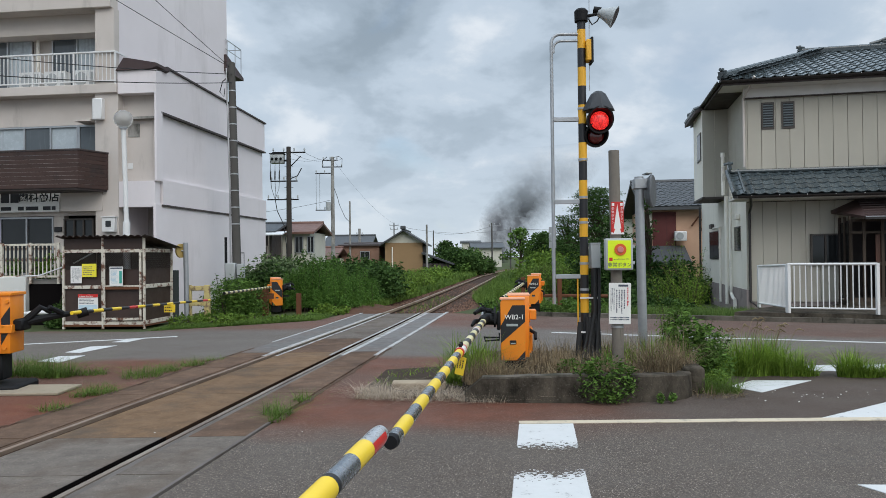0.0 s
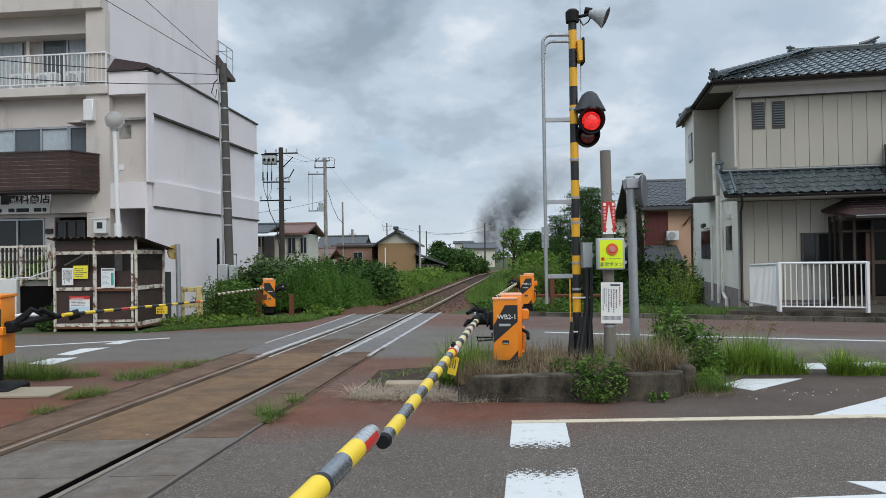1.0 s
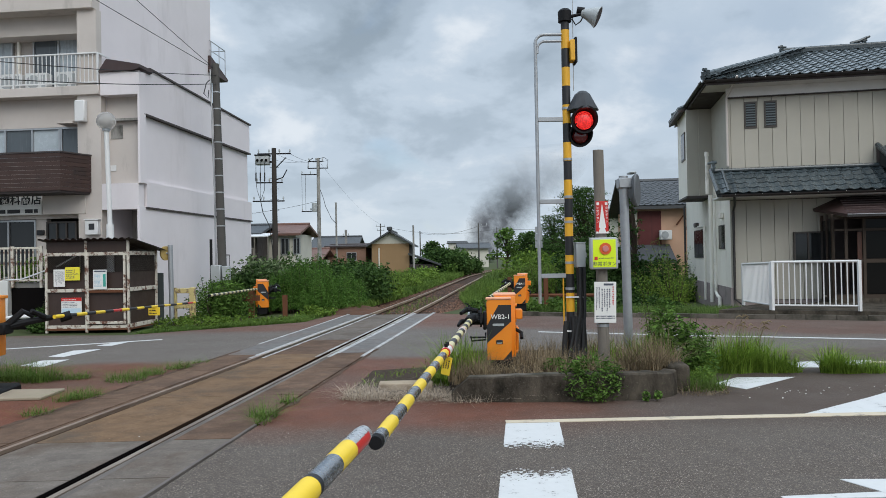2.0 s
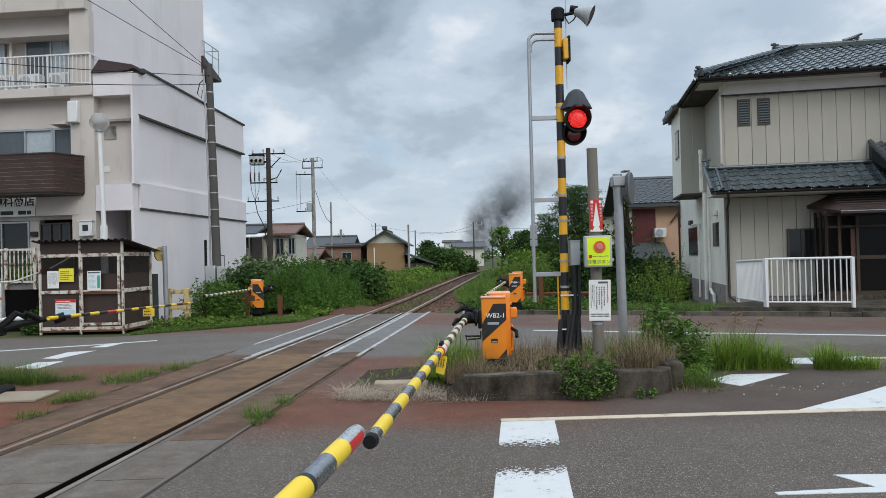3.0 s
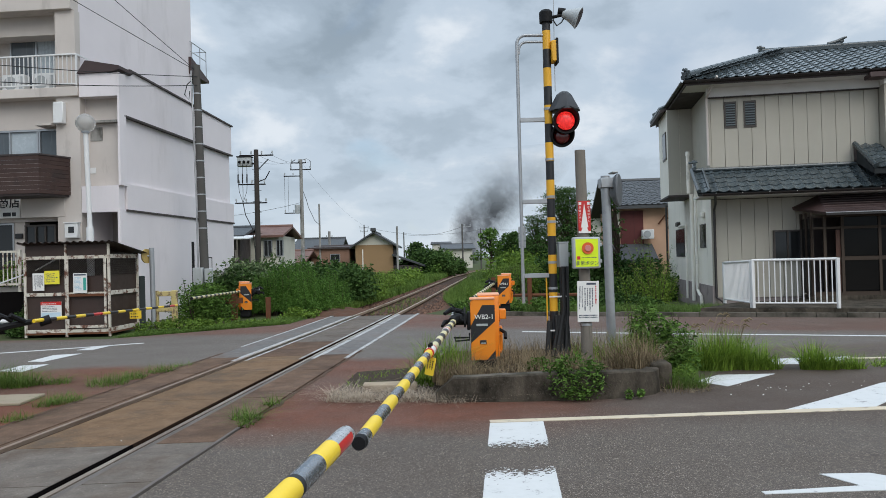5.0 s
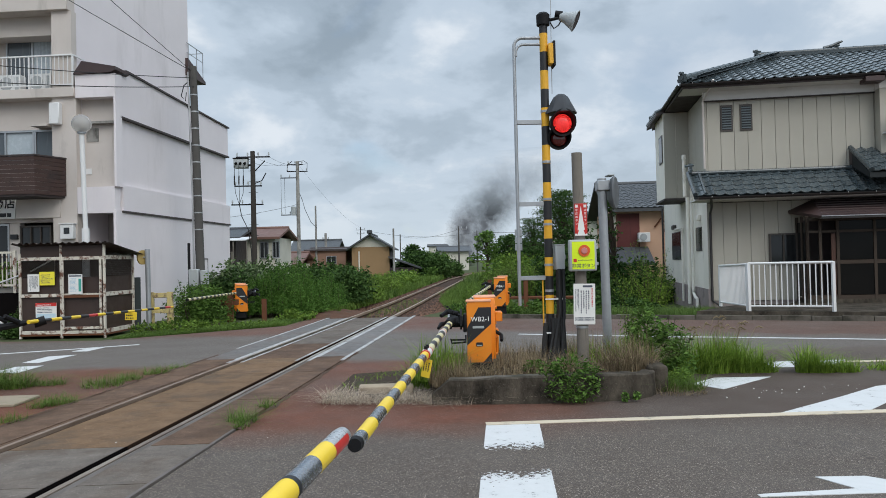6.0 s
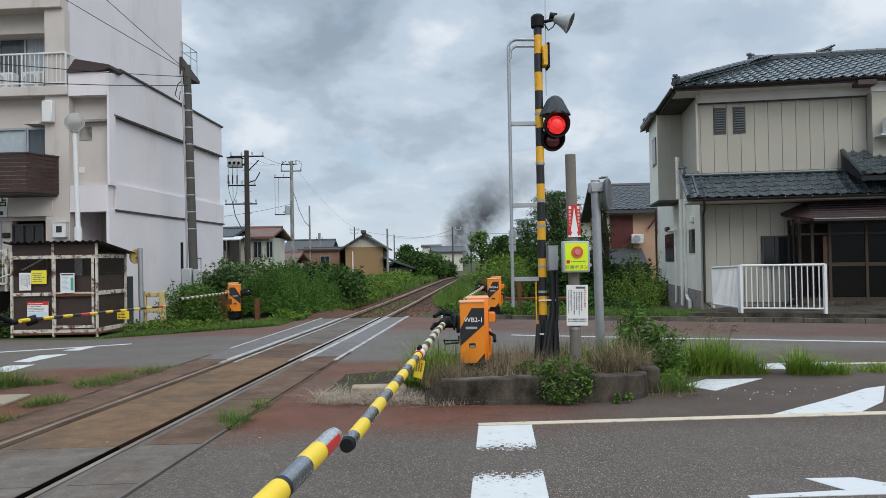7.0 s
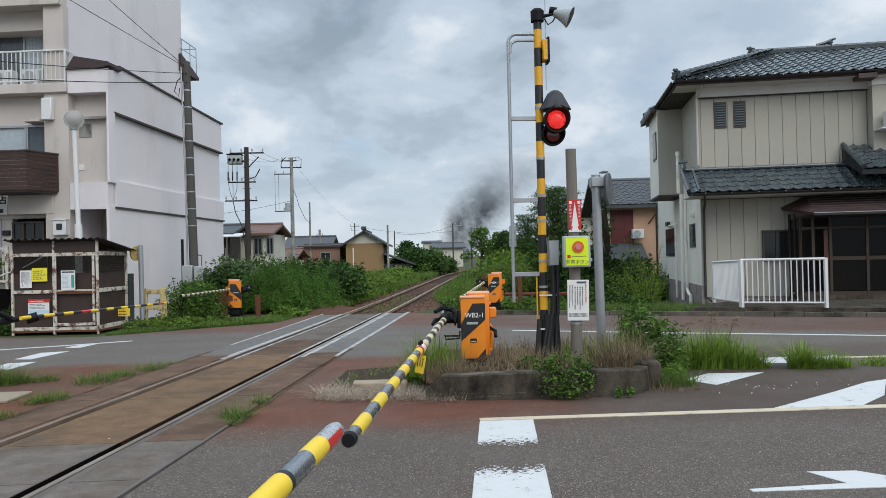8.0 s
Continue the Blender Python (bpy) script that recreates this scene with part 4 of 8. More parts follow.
sign = part("signboard", box(-5.0, -1.75, 0.12, 0.2, 2.88, 3.50, 0.008), WHITE_FILM, bld, "white shop signboard with black lettering")
lettering("歯科商店", 0.30, sign, BLACK, pose(-2.345, 0.115, 3.27, 90), bold=0.006)
for i in range(3):
    part("name_bar", box(-3.72 + i * 0.275, -3.48 + i * 0.275, 0.112, 0.119, 3.14, 3.40), BLACK, sign)
for a, b in ((-3.45, -3.15), (-2.95, -2.78), (-2.72, -2.36), (-2.22, -2.0), (-1.97, -1.86)):
    part("number_bar", box(a, b, 0.112, 0.119, 2.93, 3.03), BLACK, sign)
# meter box and the plain wall by it
mb = part("meter_box", box(-0.41, -0.05, -0.09, 0.04, 2.31, 2.69, 0.01), WHITE_METAL, bld, "white electricity meter box")
part("meter_window", box(-0.30, -0.15, -0.098, -0.088, 2.44, 2.60), GLASS, mb)
part("roof_lip", box(-0.43, -0.03, -0.11, 0.04, 2.69, 2.715), WHITE_METAL, mb)
dr = part("service_door", box(AX + 0.022, AX + 0.035, 5.0, 5.75, -0.1, 1.75), STUCCO, bld, "flush grey service door")
for y0, y1, z0, z1 in ((4.97, 5.0, -0.1, 1.78), (5.75, 5.78, -0.1, 1.78), (5.0, 5.75, 1.75, 1.78)):
    part("door_edge", box(AX + 0.022, AX + 0.045, y0, y1, z0, z1), TRIM_DARK, dr)
# rear canopy with a small railing
part("canopy", slab([(7.05, 8.95), (8.6, 8.45), (8.6, 8.35), (7.05, 8.35)], -4.0, -0.06, 'x'), ROOF_BROWN, bld)
bm = bmesh.new()
for y in (7.2, 7.9, 8.45):
    cyl(bm, (-0.1, y, 8.5), (-0.1, y, 9.5), 0.015, n=6)
cyl(bm, (-0.1, 7.05, 9.5), (-0.1, 8.45, 9.5), 0.015, n=6)
cyl(bm, (-0.1, 7.05, 9.15), (-0.1, 8.45, 9.15), 0.012, n=6)
cyl(bm, (-2.0, 8.45, 9.5), (-0.1, 8.45, 9.5), 0.015, n=6)
part("railing", bm, ALU, bld)

# ---- two-storey house with tiled roofs ----
house = thing("tiled_house", "two-storey beige sided house with dark glazed tile roofs", "house", m=pose(8.42, 20.0, 0, 0, 0, -12))
part("foundation", box(-0.03, 9, 0.02, 8.7, -0.6, 0.24), FOUNDATION, house)
part("foundation", box(-0.04, 0.10, -0.035, 8.72, -0.3, 0.56), FOUNDATION, house, "mauve-grey rendered footing")
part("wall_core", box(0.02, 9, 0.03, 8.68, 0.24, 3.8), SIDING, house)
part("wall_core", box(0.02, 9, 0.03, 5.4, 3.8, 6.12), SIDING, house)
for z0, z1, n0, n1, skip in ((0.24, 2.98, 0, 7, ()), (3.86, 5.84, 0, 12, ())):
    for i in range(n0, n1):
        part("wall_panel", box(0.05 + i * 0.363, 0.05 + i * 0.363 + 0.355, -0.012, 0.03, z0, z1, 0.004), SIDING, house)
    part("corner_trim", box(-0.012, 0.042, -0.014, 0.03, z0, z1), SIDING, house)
# lower side panels take the brightened siding, as the sun misses this wall
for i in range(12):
    part("wall_panel", box(-0.008, 0.02, 0.04 + i * 0.72, 0.04 + i * 0.72 + 0.712, 0.24, 3.8, 0.004), SIDING_LIT, house)
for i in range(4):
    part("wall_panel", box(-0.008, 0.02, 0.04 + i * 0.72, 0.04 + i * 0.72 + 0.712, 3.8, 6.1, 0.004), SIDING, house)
# forward wing
wu = part("outdoor_unit", box(4.62, 5.3, -0.78, -0.45, 4.70, 5.15, 0.02), WHITE_METAL, house, "white air conditioner outdoor unit")
part("bracket", box(4.45, 5.4, -0.80, -0.36, 4.655, 4.69), WHITE_METAL, wu)
part("fan_guard", rod((4.88, -0.795, 4.92), (4.88, -0.78, 4.92), 0.18, None, 18), GREY_BOX, wu)
part("wing_wall", box(4.42, 9, -0.35, 0.02, 3.0, 5.9), SIDING, house)
part("wing_frieze", box(4.40, 9, -0.38, -0.10, 5.9, 6.12), SOFFIT, house)
part("beam_end", box(3.95, 4.42, -0.72, -0.3, 6.02, 6.16, 0.01), ROOF_BROWN, house, "dark red-brown beam end under the eaves")
part("eave_board", box(-0.06, 9, -0.1, 0.03, 5.86, 6.19), SOFFIT, house, "white plaster frieze under the eaves")
part("eave_line", box(-0.02, 4.4, -0.115, 0.03, 5.835, 5.86), TRIM_DARK, house)
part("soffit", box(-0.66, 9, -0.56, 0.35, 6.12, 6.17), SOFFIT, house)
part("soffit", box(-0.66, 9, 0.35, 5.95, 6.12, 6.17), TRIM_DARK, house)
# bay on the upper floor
# its side is painted brighter, its front panels keep the darker beige
bay = part("bay", box(-0.77, 0.0, 2.7, 4.75, 3.36, 6.1), SIDING_LIT, house)
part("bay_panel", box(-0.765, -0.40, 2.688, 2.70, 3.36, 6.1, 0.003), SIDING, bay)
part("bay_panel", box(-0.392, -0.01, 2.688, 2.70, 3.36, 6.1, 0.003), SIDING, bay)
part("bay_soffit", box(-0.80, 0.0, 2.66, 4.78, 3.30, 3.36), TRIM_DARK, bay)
br = part("bay_roof", slab([(-0.98, 6.02), (-0.5, 6.2), (-0.5, 6.3), (-0.98, 6.12)], 2.76, 5.4, 'y'), TRIM_DARK, bay, "dark eave over the bay")
for i in range(10):
    part("tile", pipe([(-1.0, 2.80 + i * 0.27, 6.15), (-0.5, 2.80 + i * 0.27, 6.34)], 0.06, 6), TILE, br)
part("bay_window", box(-0.795, -0.77, 2.95, 3.75, 4.55, 5.45), BRONZE, bay)
part("pane", box(-0.80, -0.795, 3.0, 3.7, 4.6, 5.4), ROOM_GLASS, bay)

# roof planes: front slope and left hip carry tiles
PITCH = 0.43
EAVE, HALF = (-0.70, -0.6), 3.35
bm = bmesh.new()
ze = 6.25
rx = EAVE[0] + HALF
ry = EAVE[1] + HALF
top = ze + HALF * PITCH
A, B, C, D = (EAVE[0], EAVE[1], ze), (9.5, EAVE[1], ze), (9.5, EAVE[1] + 2 * HALF, ze), (EAVE[0], EAVE[1] + 2 * HALF, ze)
E1, E2 = (rx, ry, top), (9.5, ry, top)
for q in ((A, B, E2, E1), (D, A, E1), (C, D, E1, E2), (A, D, C, B)):
    quad(bm, q)
roof = part("roof", bm, TILE_BED, house, "dark glazed tile roof")


def tile_mesh(w=0.27, l=0.30):
    """A curved pan tile: a shallow S across, a lip at the foot."""
    bm = bmesh.new()
    xs = [0, 0.05, 0.11, 0.17, 0.21, 0.245, 0.28]
    zs = [0.030, 0.010, 0.002, 0.008, 0.028, 0.044, 0.032]
    rows = [(0.0, 0.022), (l * 1.08, 0.0)]
    top_v = [[bm.verts.new((x * w / 0.27, y, z + lift)) for x, z in zip(xs, zs)] for y, lift in rows]
    lo = [bm.verts.new((x * w / 0.27, 0.0, z)) for x, z in zip(xs, zs)]
    for i in range(len(xs) - 1):
        bm.faces.new((top_v[0][i], top_v[0][i + 1], top_v[1][i + 1], top_v[1][i]))
        bm.faces.new((lo[i], lo[i + 1], top_v[0][i + 1], top_v[0][i]))
    return finish(bm)


TILE_ME = tile_mesh()
slope_front = math.degrees(math.atan(PITCH))
STEP = 0.262


def tile_slope(parent, origin, rz, pitch, rows, span, name="tile", step=STEP, w=0.27, cap=300, mat=None):
    """Courses of tiles up a slope; span(row) gives where a course starts and ends."""
    k = 0
    rest = []
    base = Matrix.Translation(origin) @ pose(0, 0, 0, 0, 0, rz) @ pose(0, 0, 0, pitch)
    for j in range(rows):
        a, b = span(j)
        for i in range(int(a / w), int(b / w) + 1):
            x = i * w
            if x < a - 0.14 or x > b:
                continue
            m = base @ Matrix.Translation((x, j * step, 0.012 + 0.004 * math.sin(i * 1.7 + j * 2.9)))
            if k < cap:
                part(name, TILE_ME, TILE, parent, "", m)
            else:
                rest.append(m)
            k += 1
    if rest:
        bm = bmesh.new()
        for m in rest:
            n0 = len(bm.verts)
            bm.from_mesh(TILE_ME)
            bm.verts.ensure_lookup_table()
            bmesh.ops.transform(bm, matrix=m, verts=bm.verts[n0:])
        tagged(part("tiles", bm, mat or TILE, parent), "", "", "", "stuff")


tile_slope(roof, (EAVE[0], EAVE[1], ze), 0, slope_front, 14, lambda j: (j * STEP * math.cos(math.atan(PITCH)), 8.0), cap=240)
tile_slope(roof, (EAVE[0], EAVE[1] + 2 * HALF, ze), -90, slope_front, 14, lambda j: (j * STEP * 0.91, 2 * HALF - j * STEP * 0.91), cap=40)


def ridge_stack(p, q, parent, name="ridge", r=0.07, seg=0.28):
    """A stacked ridge: flat courses and round cap tiles with joints."""
    p, q = Vector(p), Vector(q)
    d = (q - p).normalized()
    s = d.cross(Vector((0, 0, 1))).normalized()
    u = s.cross(d)
    bm = bmesh.new()
    for h0, h1, w in ((0.0, 0.035, 0.12), (0.04, 0.07, 0.10), (0.075, 0.105, 0.09)):
        v = []
        for e in (p, q):
            for a, b in ((-w, h0), (w, h0), (w, h1), (-w, h1)):
                v.append(bm.verts.new(e + s * a + u * b))
        for i in range(4):
            bm.faces.new((v[i], v[(i + 1) % 4], v[4 + (i + 1) % 4], v[4 + i]))
        bm.faces.new(v[3::-1])
        bm.faces.new(v[4:])
    n = max(1, int((q - p).length / seg))
    for i in range(n):
        a, b = p + (q - p) * (i / n) + u * 0.115, p + (q - p) * ((i + 1.08) / n) + u * 0.115
        cyl(bm, a, b, r * 1.06, r * 0.94, 10)
    return part(name, bm, TILE, parent)


def finial(at, rz, parent, s=1.0, horn=False):
    """An end ornament: a scrolled plate with a round boss, and a horn on the main ridge."""
    bm = bmesh.new()
    prism(bm, [(-0.17, -0.1), (0.17, -0.1), (0.2, 0.02), (0.14, 0.06), (0.17, 0.2), (0.06, 0.17), (0.05, 0.3), (-0.05, 0.3), (-0.06, 0.17), (-0.17, 0.2), (-0.14, 0.06), (-0.2, 0.02)], -0.05, 0.05, 'y')
    cyl(bm, (0, -0.09, 0.06), (0, -0.04, 0.06), 0.09, n=12)
    cyl(bm, (0, -0.14, 0.24), (0, 0.2, 0.2), 0.06, 0.05, n=10)
    if horn:
        tube(bm, [(0, 0.6, 0.12), (0, 0.2, 0.22), (0, -0.1, 0.36), (0, -0.28, 0.42)], [0.1, 0.09, 0.07, 0.05], 8)
    bmesh.ops.scale(bm, vec=(s, s, s), verts=bm.verts[:])
    return part("finial", bm, TILE, parent, "", pose(*at, 0, 0, rz))


ridge_stack((EAVE[0] + 0.1, EAVE[1] + 0.1, ze + 0.1), (rx, ry, top), roof)
ridge_stack((EAVE[0] + 0.1, EAVE[1] + 2 * HALF - 0.1, ze + 0.1), (rx, ry, top), roof)
ridge_stack((rx, ry, top), (9.3, ry, top), roof)
finial((EAVE[0] + 0.02, EAVE[1] + 0.02, ze + 0.13), -45, roof, 0.72)
finial((EAVE[0] + 0.02, EAVE[1] + 2 * HALF, ze + 0.16), -135, roof, 0.9)
ridge_stack((rx - 0.5, ry, top + 0.0), (rx + 0.05, ry, top), roof)
finial((rx - 0.52, ry, top + 0.06), -90, roof, 0.7)
finial((rx + 1.85, ry + 0.05, top + 0.12), 90, roof, 0.62, True)


def gutter(p, q, parent, r=0.06):
    """A half-round gutter with brackets."""
    p, q = Vector(p), Vector(q)
    d = (q - p).normalized()
    s = d.cross(Vector((0, 0, 1))).normalized()
    bm = bmesh.new()
    pr = None
    for e in (p, q):
        cur = [bm.verts.new(e + s * math.cos(a) * r + Vector((0, 0, -math.sin(a) * r))) for a in [math.pi * i / 7 for i in range(8)]]
        cur += [bm.verts.new(e + s * math.cos(a) * r * 0.85 + Vector((0, 0, -math.sin(a) * r * 0.85))) for a in [math.pi * i / 7 for i in range(7, -1, -1)]]
        if pr:
            for i in range(16):
                bm.faces.new((pr[i], pr[(i + 1) % 16], cur[(i + 1) % 16], cur[i]))
        pr = cur
    g = part("gutter", bm, GUTTER, parent, "dark half-round gutter")
    n = max(2, int((q - p).length / 0.62))
    for i in range(n):
        c = p + (q - p) * (i + 0.5) / n
        part("bracket", box(-0.008, 0.008, -0.008, 0.008, -0.006, 0.012), WHITE_METAL, g, "", pose(*(c - s * r * 1.02)) if s.y > 0 else pose(*(c + s * r * 1.02)))
    return g


gutter((EAVE[0] - 0.05, EAVE[1] - 0.07, ze - 0.01), (9.3, EAVE[1] - 0.07, ze - 0.01), roof)
gutter((EAVE[0] - 0.07, EAVE[1] + 2 * HALF, ze - 0.01), (EAVE[0] - 0.07, EAVE[1] - 0.05, ze - 0.01), roof)
part("fascia", box(EAVE[0], 9.3, EAVE[1] - 0.005, EAVE[1] + 0.03, ze - 0.13, ze), TRIM_DARK, roof)
part("fascia", box(EAVE[0] - 0.005, EAVE[0] + 0.03, EAVE[1], EAVE[1] + 2 * HALF, ze - 0.13, ze), TRIM_DARK, roof)

# pent roof over the ground floor
bm = bmesh.new()
PZ0, PZ1 = 3.80, 3.10
for q in (((-0.52, 0.0, PZ0), (7.5, 0.0, PZ0), (7.5, -1.0, PZ1), (-0.52, -1.0, PZ1)), ((-0.52, 0.0, PZ0 - 0.1), (7.5, 0.0, PZ0 - 0.1), (7.5, -1.0, PZ1 - 0.07), (-0.52, -1.0, PZ1 - 0.07)),
          ((-0.52, 0.0, PZ0), (-0.52, -1.0, PZ1), (-0.52, -1.0, PZ1 - 0.07), (-0.52, 0.0, PZ0 - 0.1)), ((-0.52, -1.0, PZ1), (7.5, -1.0, PZ1), (7.5, -1.0, PZ1 - 0.07), (-0.52, -1.0, PZ1 - 0.07))):
    quad(bm, q)
pent = part("pent_roof", bm, TILE_BED, house, "dark tiled pent roof")
tile_slope(pent, (-0.52, -1.02, PZ1), 0, math.degrees(math.atan(0.70)), 5, lambda j: (0.0, 7.9), step=0.245, cap=170)
part("flashing", box(-0.5, 4.34, -0.06, 0.02, PZ0 + 0.0, PZ0 + 0.09), GUTTER, pent)
part("ridge_cap", pipe([(-0.5, -0.12, PZ0 + 0.03), (7, -0.12, PZ0 + 0.03)], 0.05, 8), TILE, pent)
gutter((-0.42, -1.06, PZ1 - 0.02), (7, -1.06, PZ1 - 0.02), pent)
part("verge", pipe([(-0.50, -1.05, PZ1 + 0.06), (-0.50, 0.0, PZ0 + 0.06)], 0.06, 8), TILE, pent)
part("verge", pipe([(-0.22, -1.02, PZ1 + 0.07), (-0.22, -0.05, PZ0 + 0.07)], 0.045, 8), TILE, pent)
part("soffit", box(-0.48, 7, -0.95, 0.0, 3.0, 3.04), SOFFIT, pent)
finial((-0.46, -0.1, PZ0 + 0.1), 90, pent, 0.7)
part("eave_band", box(0.0, 7, -0.02, 0.03, 2.98, 3.03), TRIM_DARK, pent)

# house details: windows, vents, pipes, entrance
SLAT = surf("grey_glass_slat", (0.12, 0.14, 0.145), 0.15, var=0.2)
for x in (0.41, 0.93):
    v = part("louvre_window", box(x, x + 0.33, -0.035, -0.012, 4.98, 5.72), BRONZE, house, "small louvre window in a bronze frame")
    part("backing", box(x + 0.04, x + 0.29, -0.037, -0.035, 5.03, 5.67), GLASS, v)
    for k in range(9):
        part("slat", box(x + 0.04, x + 0.29, -0.05, -0.036, 5.05 + k * 0.07, 5.085 + k * 0.07, 0.004), SLAT, v)
window(1.60, 2.34, 1.24, 2.08, -0.075, house, 2, sash=BRONZE, glass=GLASS)
for y0, y1, z0, z1 in ((4.62, 6.62, 1.37, 2.36), (0.86, 1.72, 1.65, 2.36)):
    sw = part("side_window", box(-0.03, -0.008, y0, y1, z0, z1), BRONZE, house)
    part("pane", box(-0.036, -0.03, y0 + 0.03, (y0 + y1) / 2 - 0.015, z0 + 0.03, z1 - 0.03), ROOM_GLASS, sw)
    part("pane", box(-0.036, -0.03, (y0 + y1) / 2 + 0.015, y1 - 0.03, z0 + 0.03, z1 - 0.03), ROOM_GLASS, sw)
part("downpipe", pipe([(0.12, -0.66, 6.32), (0.0, -0.35, 6.02), (-0.06, -0.07, 5.85), (-0.06, -0.07, 3.95)], 0.034), STUCCO_WARM, house, "beige downpipe")
part("downpipe", pipe([(-0.1, -1.06, 3.05), (0.02, -0.5, 2.86), (0.06, -0.06, 2.68), (0.06, -0.06, 0.25), (0.35, -0.25, 0.0)], 0.034), GUTTER, house)
part("drain_pipe", pipe([(-0.38, 1.38, 3.3), (-0.38, 1.38, 4.45), (-0.38, 1.38, 4.46)], 0.055, 10), PIPE, house)
part("pipe_cap", rod((-0.38, 1.38, 4.44), (-0.38, 1.38, 4.56), 0.068, 0.06, 10), PIPE, house)
for y, r_, z0, z1 in ((2.55, 0.062, 0.0, 3.36), (1.87, 0.046, 0.42, 3.3), (3.81, 0.038, 0.0, 2.42)):
    dp = part("drain_pipe", rod((-0.11, y, z0), (-0.11, y, z1), r_, None, 12), PIPE, house, "white vinyl drain pipe")
    for z in (0.9, 1.75, 2.5):
        if z < z1 - 0.2:
            part("collar", rod((-0.11, y, z), (-0.11, y, z + 0.06), r_ * 1.16, None, 12), PIPE, dp)
part("drain_pipe", pipe([(-0.11, 1.87, 0.5), (-0.11, 1.87, 0.36), (-0.12, 1.55, 0.26), (-0.12, 1.25, 0.22), (-0.12, 1.2, -0.2)], 0.05, 10), PIPE, house)
part("drain_pipe", pipe([(-0.11, 3.81, 2.42), (-0.11, 4.4, 2.44), (-0.11, 5.2, 2.44), (-0.03, 5.3, 2.44)], 0.036, 8), PIPE, house)
part("downpipe", pipe([(-0.1, 8.5, 3.4), (-0.1, 8.5, 2.4), (-0.1, 8.5, 0.5)], 0.04, 8), GUTTER, house)
part("vent_hood", box(-0.12, -0.008, 5.6, 6.1, 2.46, 2.62, 0.02), BRONZE, house)
part("vent_hood", box(-0.12, -0.008, 0.95, 1.2, 2.55, 2.72, 0.02), PIPE, house)

porch = part("porch", box(2.30, 7.0, -0.9, 0.0, 0.14, 0.30), CONCRETE_DARK, house, "glazed entrance porch with bronze frames")
part("side_glass", box(2.33, 2.35, -0.85, -0.03, 0.35, 2.35), ROOM_GLASS, porch)
bm = bmesh.new()
for y in (-0.9, -0.5, -0.08):
    bx(bm, 2.30, 2.36, y, y + 0.06, 0.3, 2.5)
part("side_frame", bm, PORCH_FRAME, porch)
bm = bmesh.new()
for x in (2.30, 2.62, 3.05, 3.95, 4.9, 5.9):
    bx(bm, x, x + 0.07, -0.9, -0.84, 0.3, 2.42)
for z in (0.3, 1.22, 2.05, 2.36):
    bx(bm, 2.3, 6.6, -0.89, -0.85, z, z + (0.1 if z < 2 else 0.06))
part("door_frame", bm, PORCH_FRAME, porch)
WOOD_RED = surf("varnished_wood", (0.075, 0.03, 0.018), 0.6, var=0.25, streak=(6, 6, 0.3), dirt=(0.18, 0.055, 0.02), dirt_scale=2)
part("side_panel", box(2.93, 3.04, -0.86, -0.84, 0.4, 2.02), WOOD_RED, porch, "varnished red-brown panel")
for x in (3.12, 4.02, 4.97):
    for z0, z1 in ((0.42, 1.22), (1.33, 2.04), (2.12, 2.35)):
        part("pane", box(x, x + 0.83, -0.87, -0.862, z0, z1), ROOM_GLASS, porch)
# dark sheet in place of the dim hall inside the porch
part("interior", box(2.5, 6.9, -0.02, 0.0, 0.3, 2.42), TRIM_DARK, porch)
bm = bmesh.new()
CN = [bm.verts.new(p) for p in ((2.12, -0.02, 2.70), (2.50, -1.45, 2.47), (7.0, -1.45, 2.47), (7.0, -0.02, 2.99), (2.76, -0.02, 2.99), (2.14, -0.02, 2.62), (2.52, -1.43, 2.40), (7.0, -1.43, 2.40), (7.0, -0.02, 2.5))]
for q in ((0, 1, 4), (1, 2, 3, 4), (0, 5, 6, 1), (1, 6, 7, 2), (5, 8, 7, 6), (2, 7, 8, 3), (0, 4, 3, 8, 5)):
    bm.faces.new([CN[i] for i in q])
canopy = part("canopy", bm, ROOF_BROWN, house, "dark ribbed metal canopy over the entrance")
for k in range(7):
    y = -1.36 + k * 0.2
    z = 2.475 + (y + 1.45) * 0.364
    part("rib", box(2.52 + 0.26 * (y + 1.45) / 1.43, 7.0, y, y + 0.03, z, z + 0.025), ROOF_BROWN, canopy)
part("edge", box(2.50, 7.0, -1.5, -1.452, 2.395, 2.465), GUTTER, canopy)
part("edge_lip", box(2.50, 7.0, -1.51, -1.50, 2.452, 2.470), GALV, canopy)
# raised tiled roof over the entrance
bm = bmesh.new()
for q in (((3.75, -1.3, 3.55), (7.5, -1.3, 3.55), (7.5, 0.0, 4.3), (3.75, 0.0, 4.3)), ((3.75, -1.3, 3.42), (7.5, -1.3, 3.42), (7.5, 0.0, 3.9), (3.75, 0.0, 3.9)), ((3.75, -1.3, 3.55), (3.75, 0.0, 4.3), (3.75, 0.0, 3.9), (3.75, -1.3, 3.42)), ((3.75, -1.3, 3.55), (7.5, -1.3, 3.55), (7.5, -1.3, 3.42), (3.75, -1.3, 3.42))):
    quad(bm, q)
eroof = part("entrance_roof", bm, TILE_BED, house, "raised dark tiled roof over the entrance")
tile_slope(eroof, (3.8, -1.32, 3.56), 0, 30, 6, lambda j: (0.0, 3.0), step=0.25, cap=90)
part("verge", pipe([(3.78, -1.34, 3.62), (3.78, 0.0, 4.38)], 0.07, 8), TILE, eroof)
part("barge", box(3.74, 3.78, -0.2, 0.0, 3.9, 4.3), TRIM_DARK, eroof)

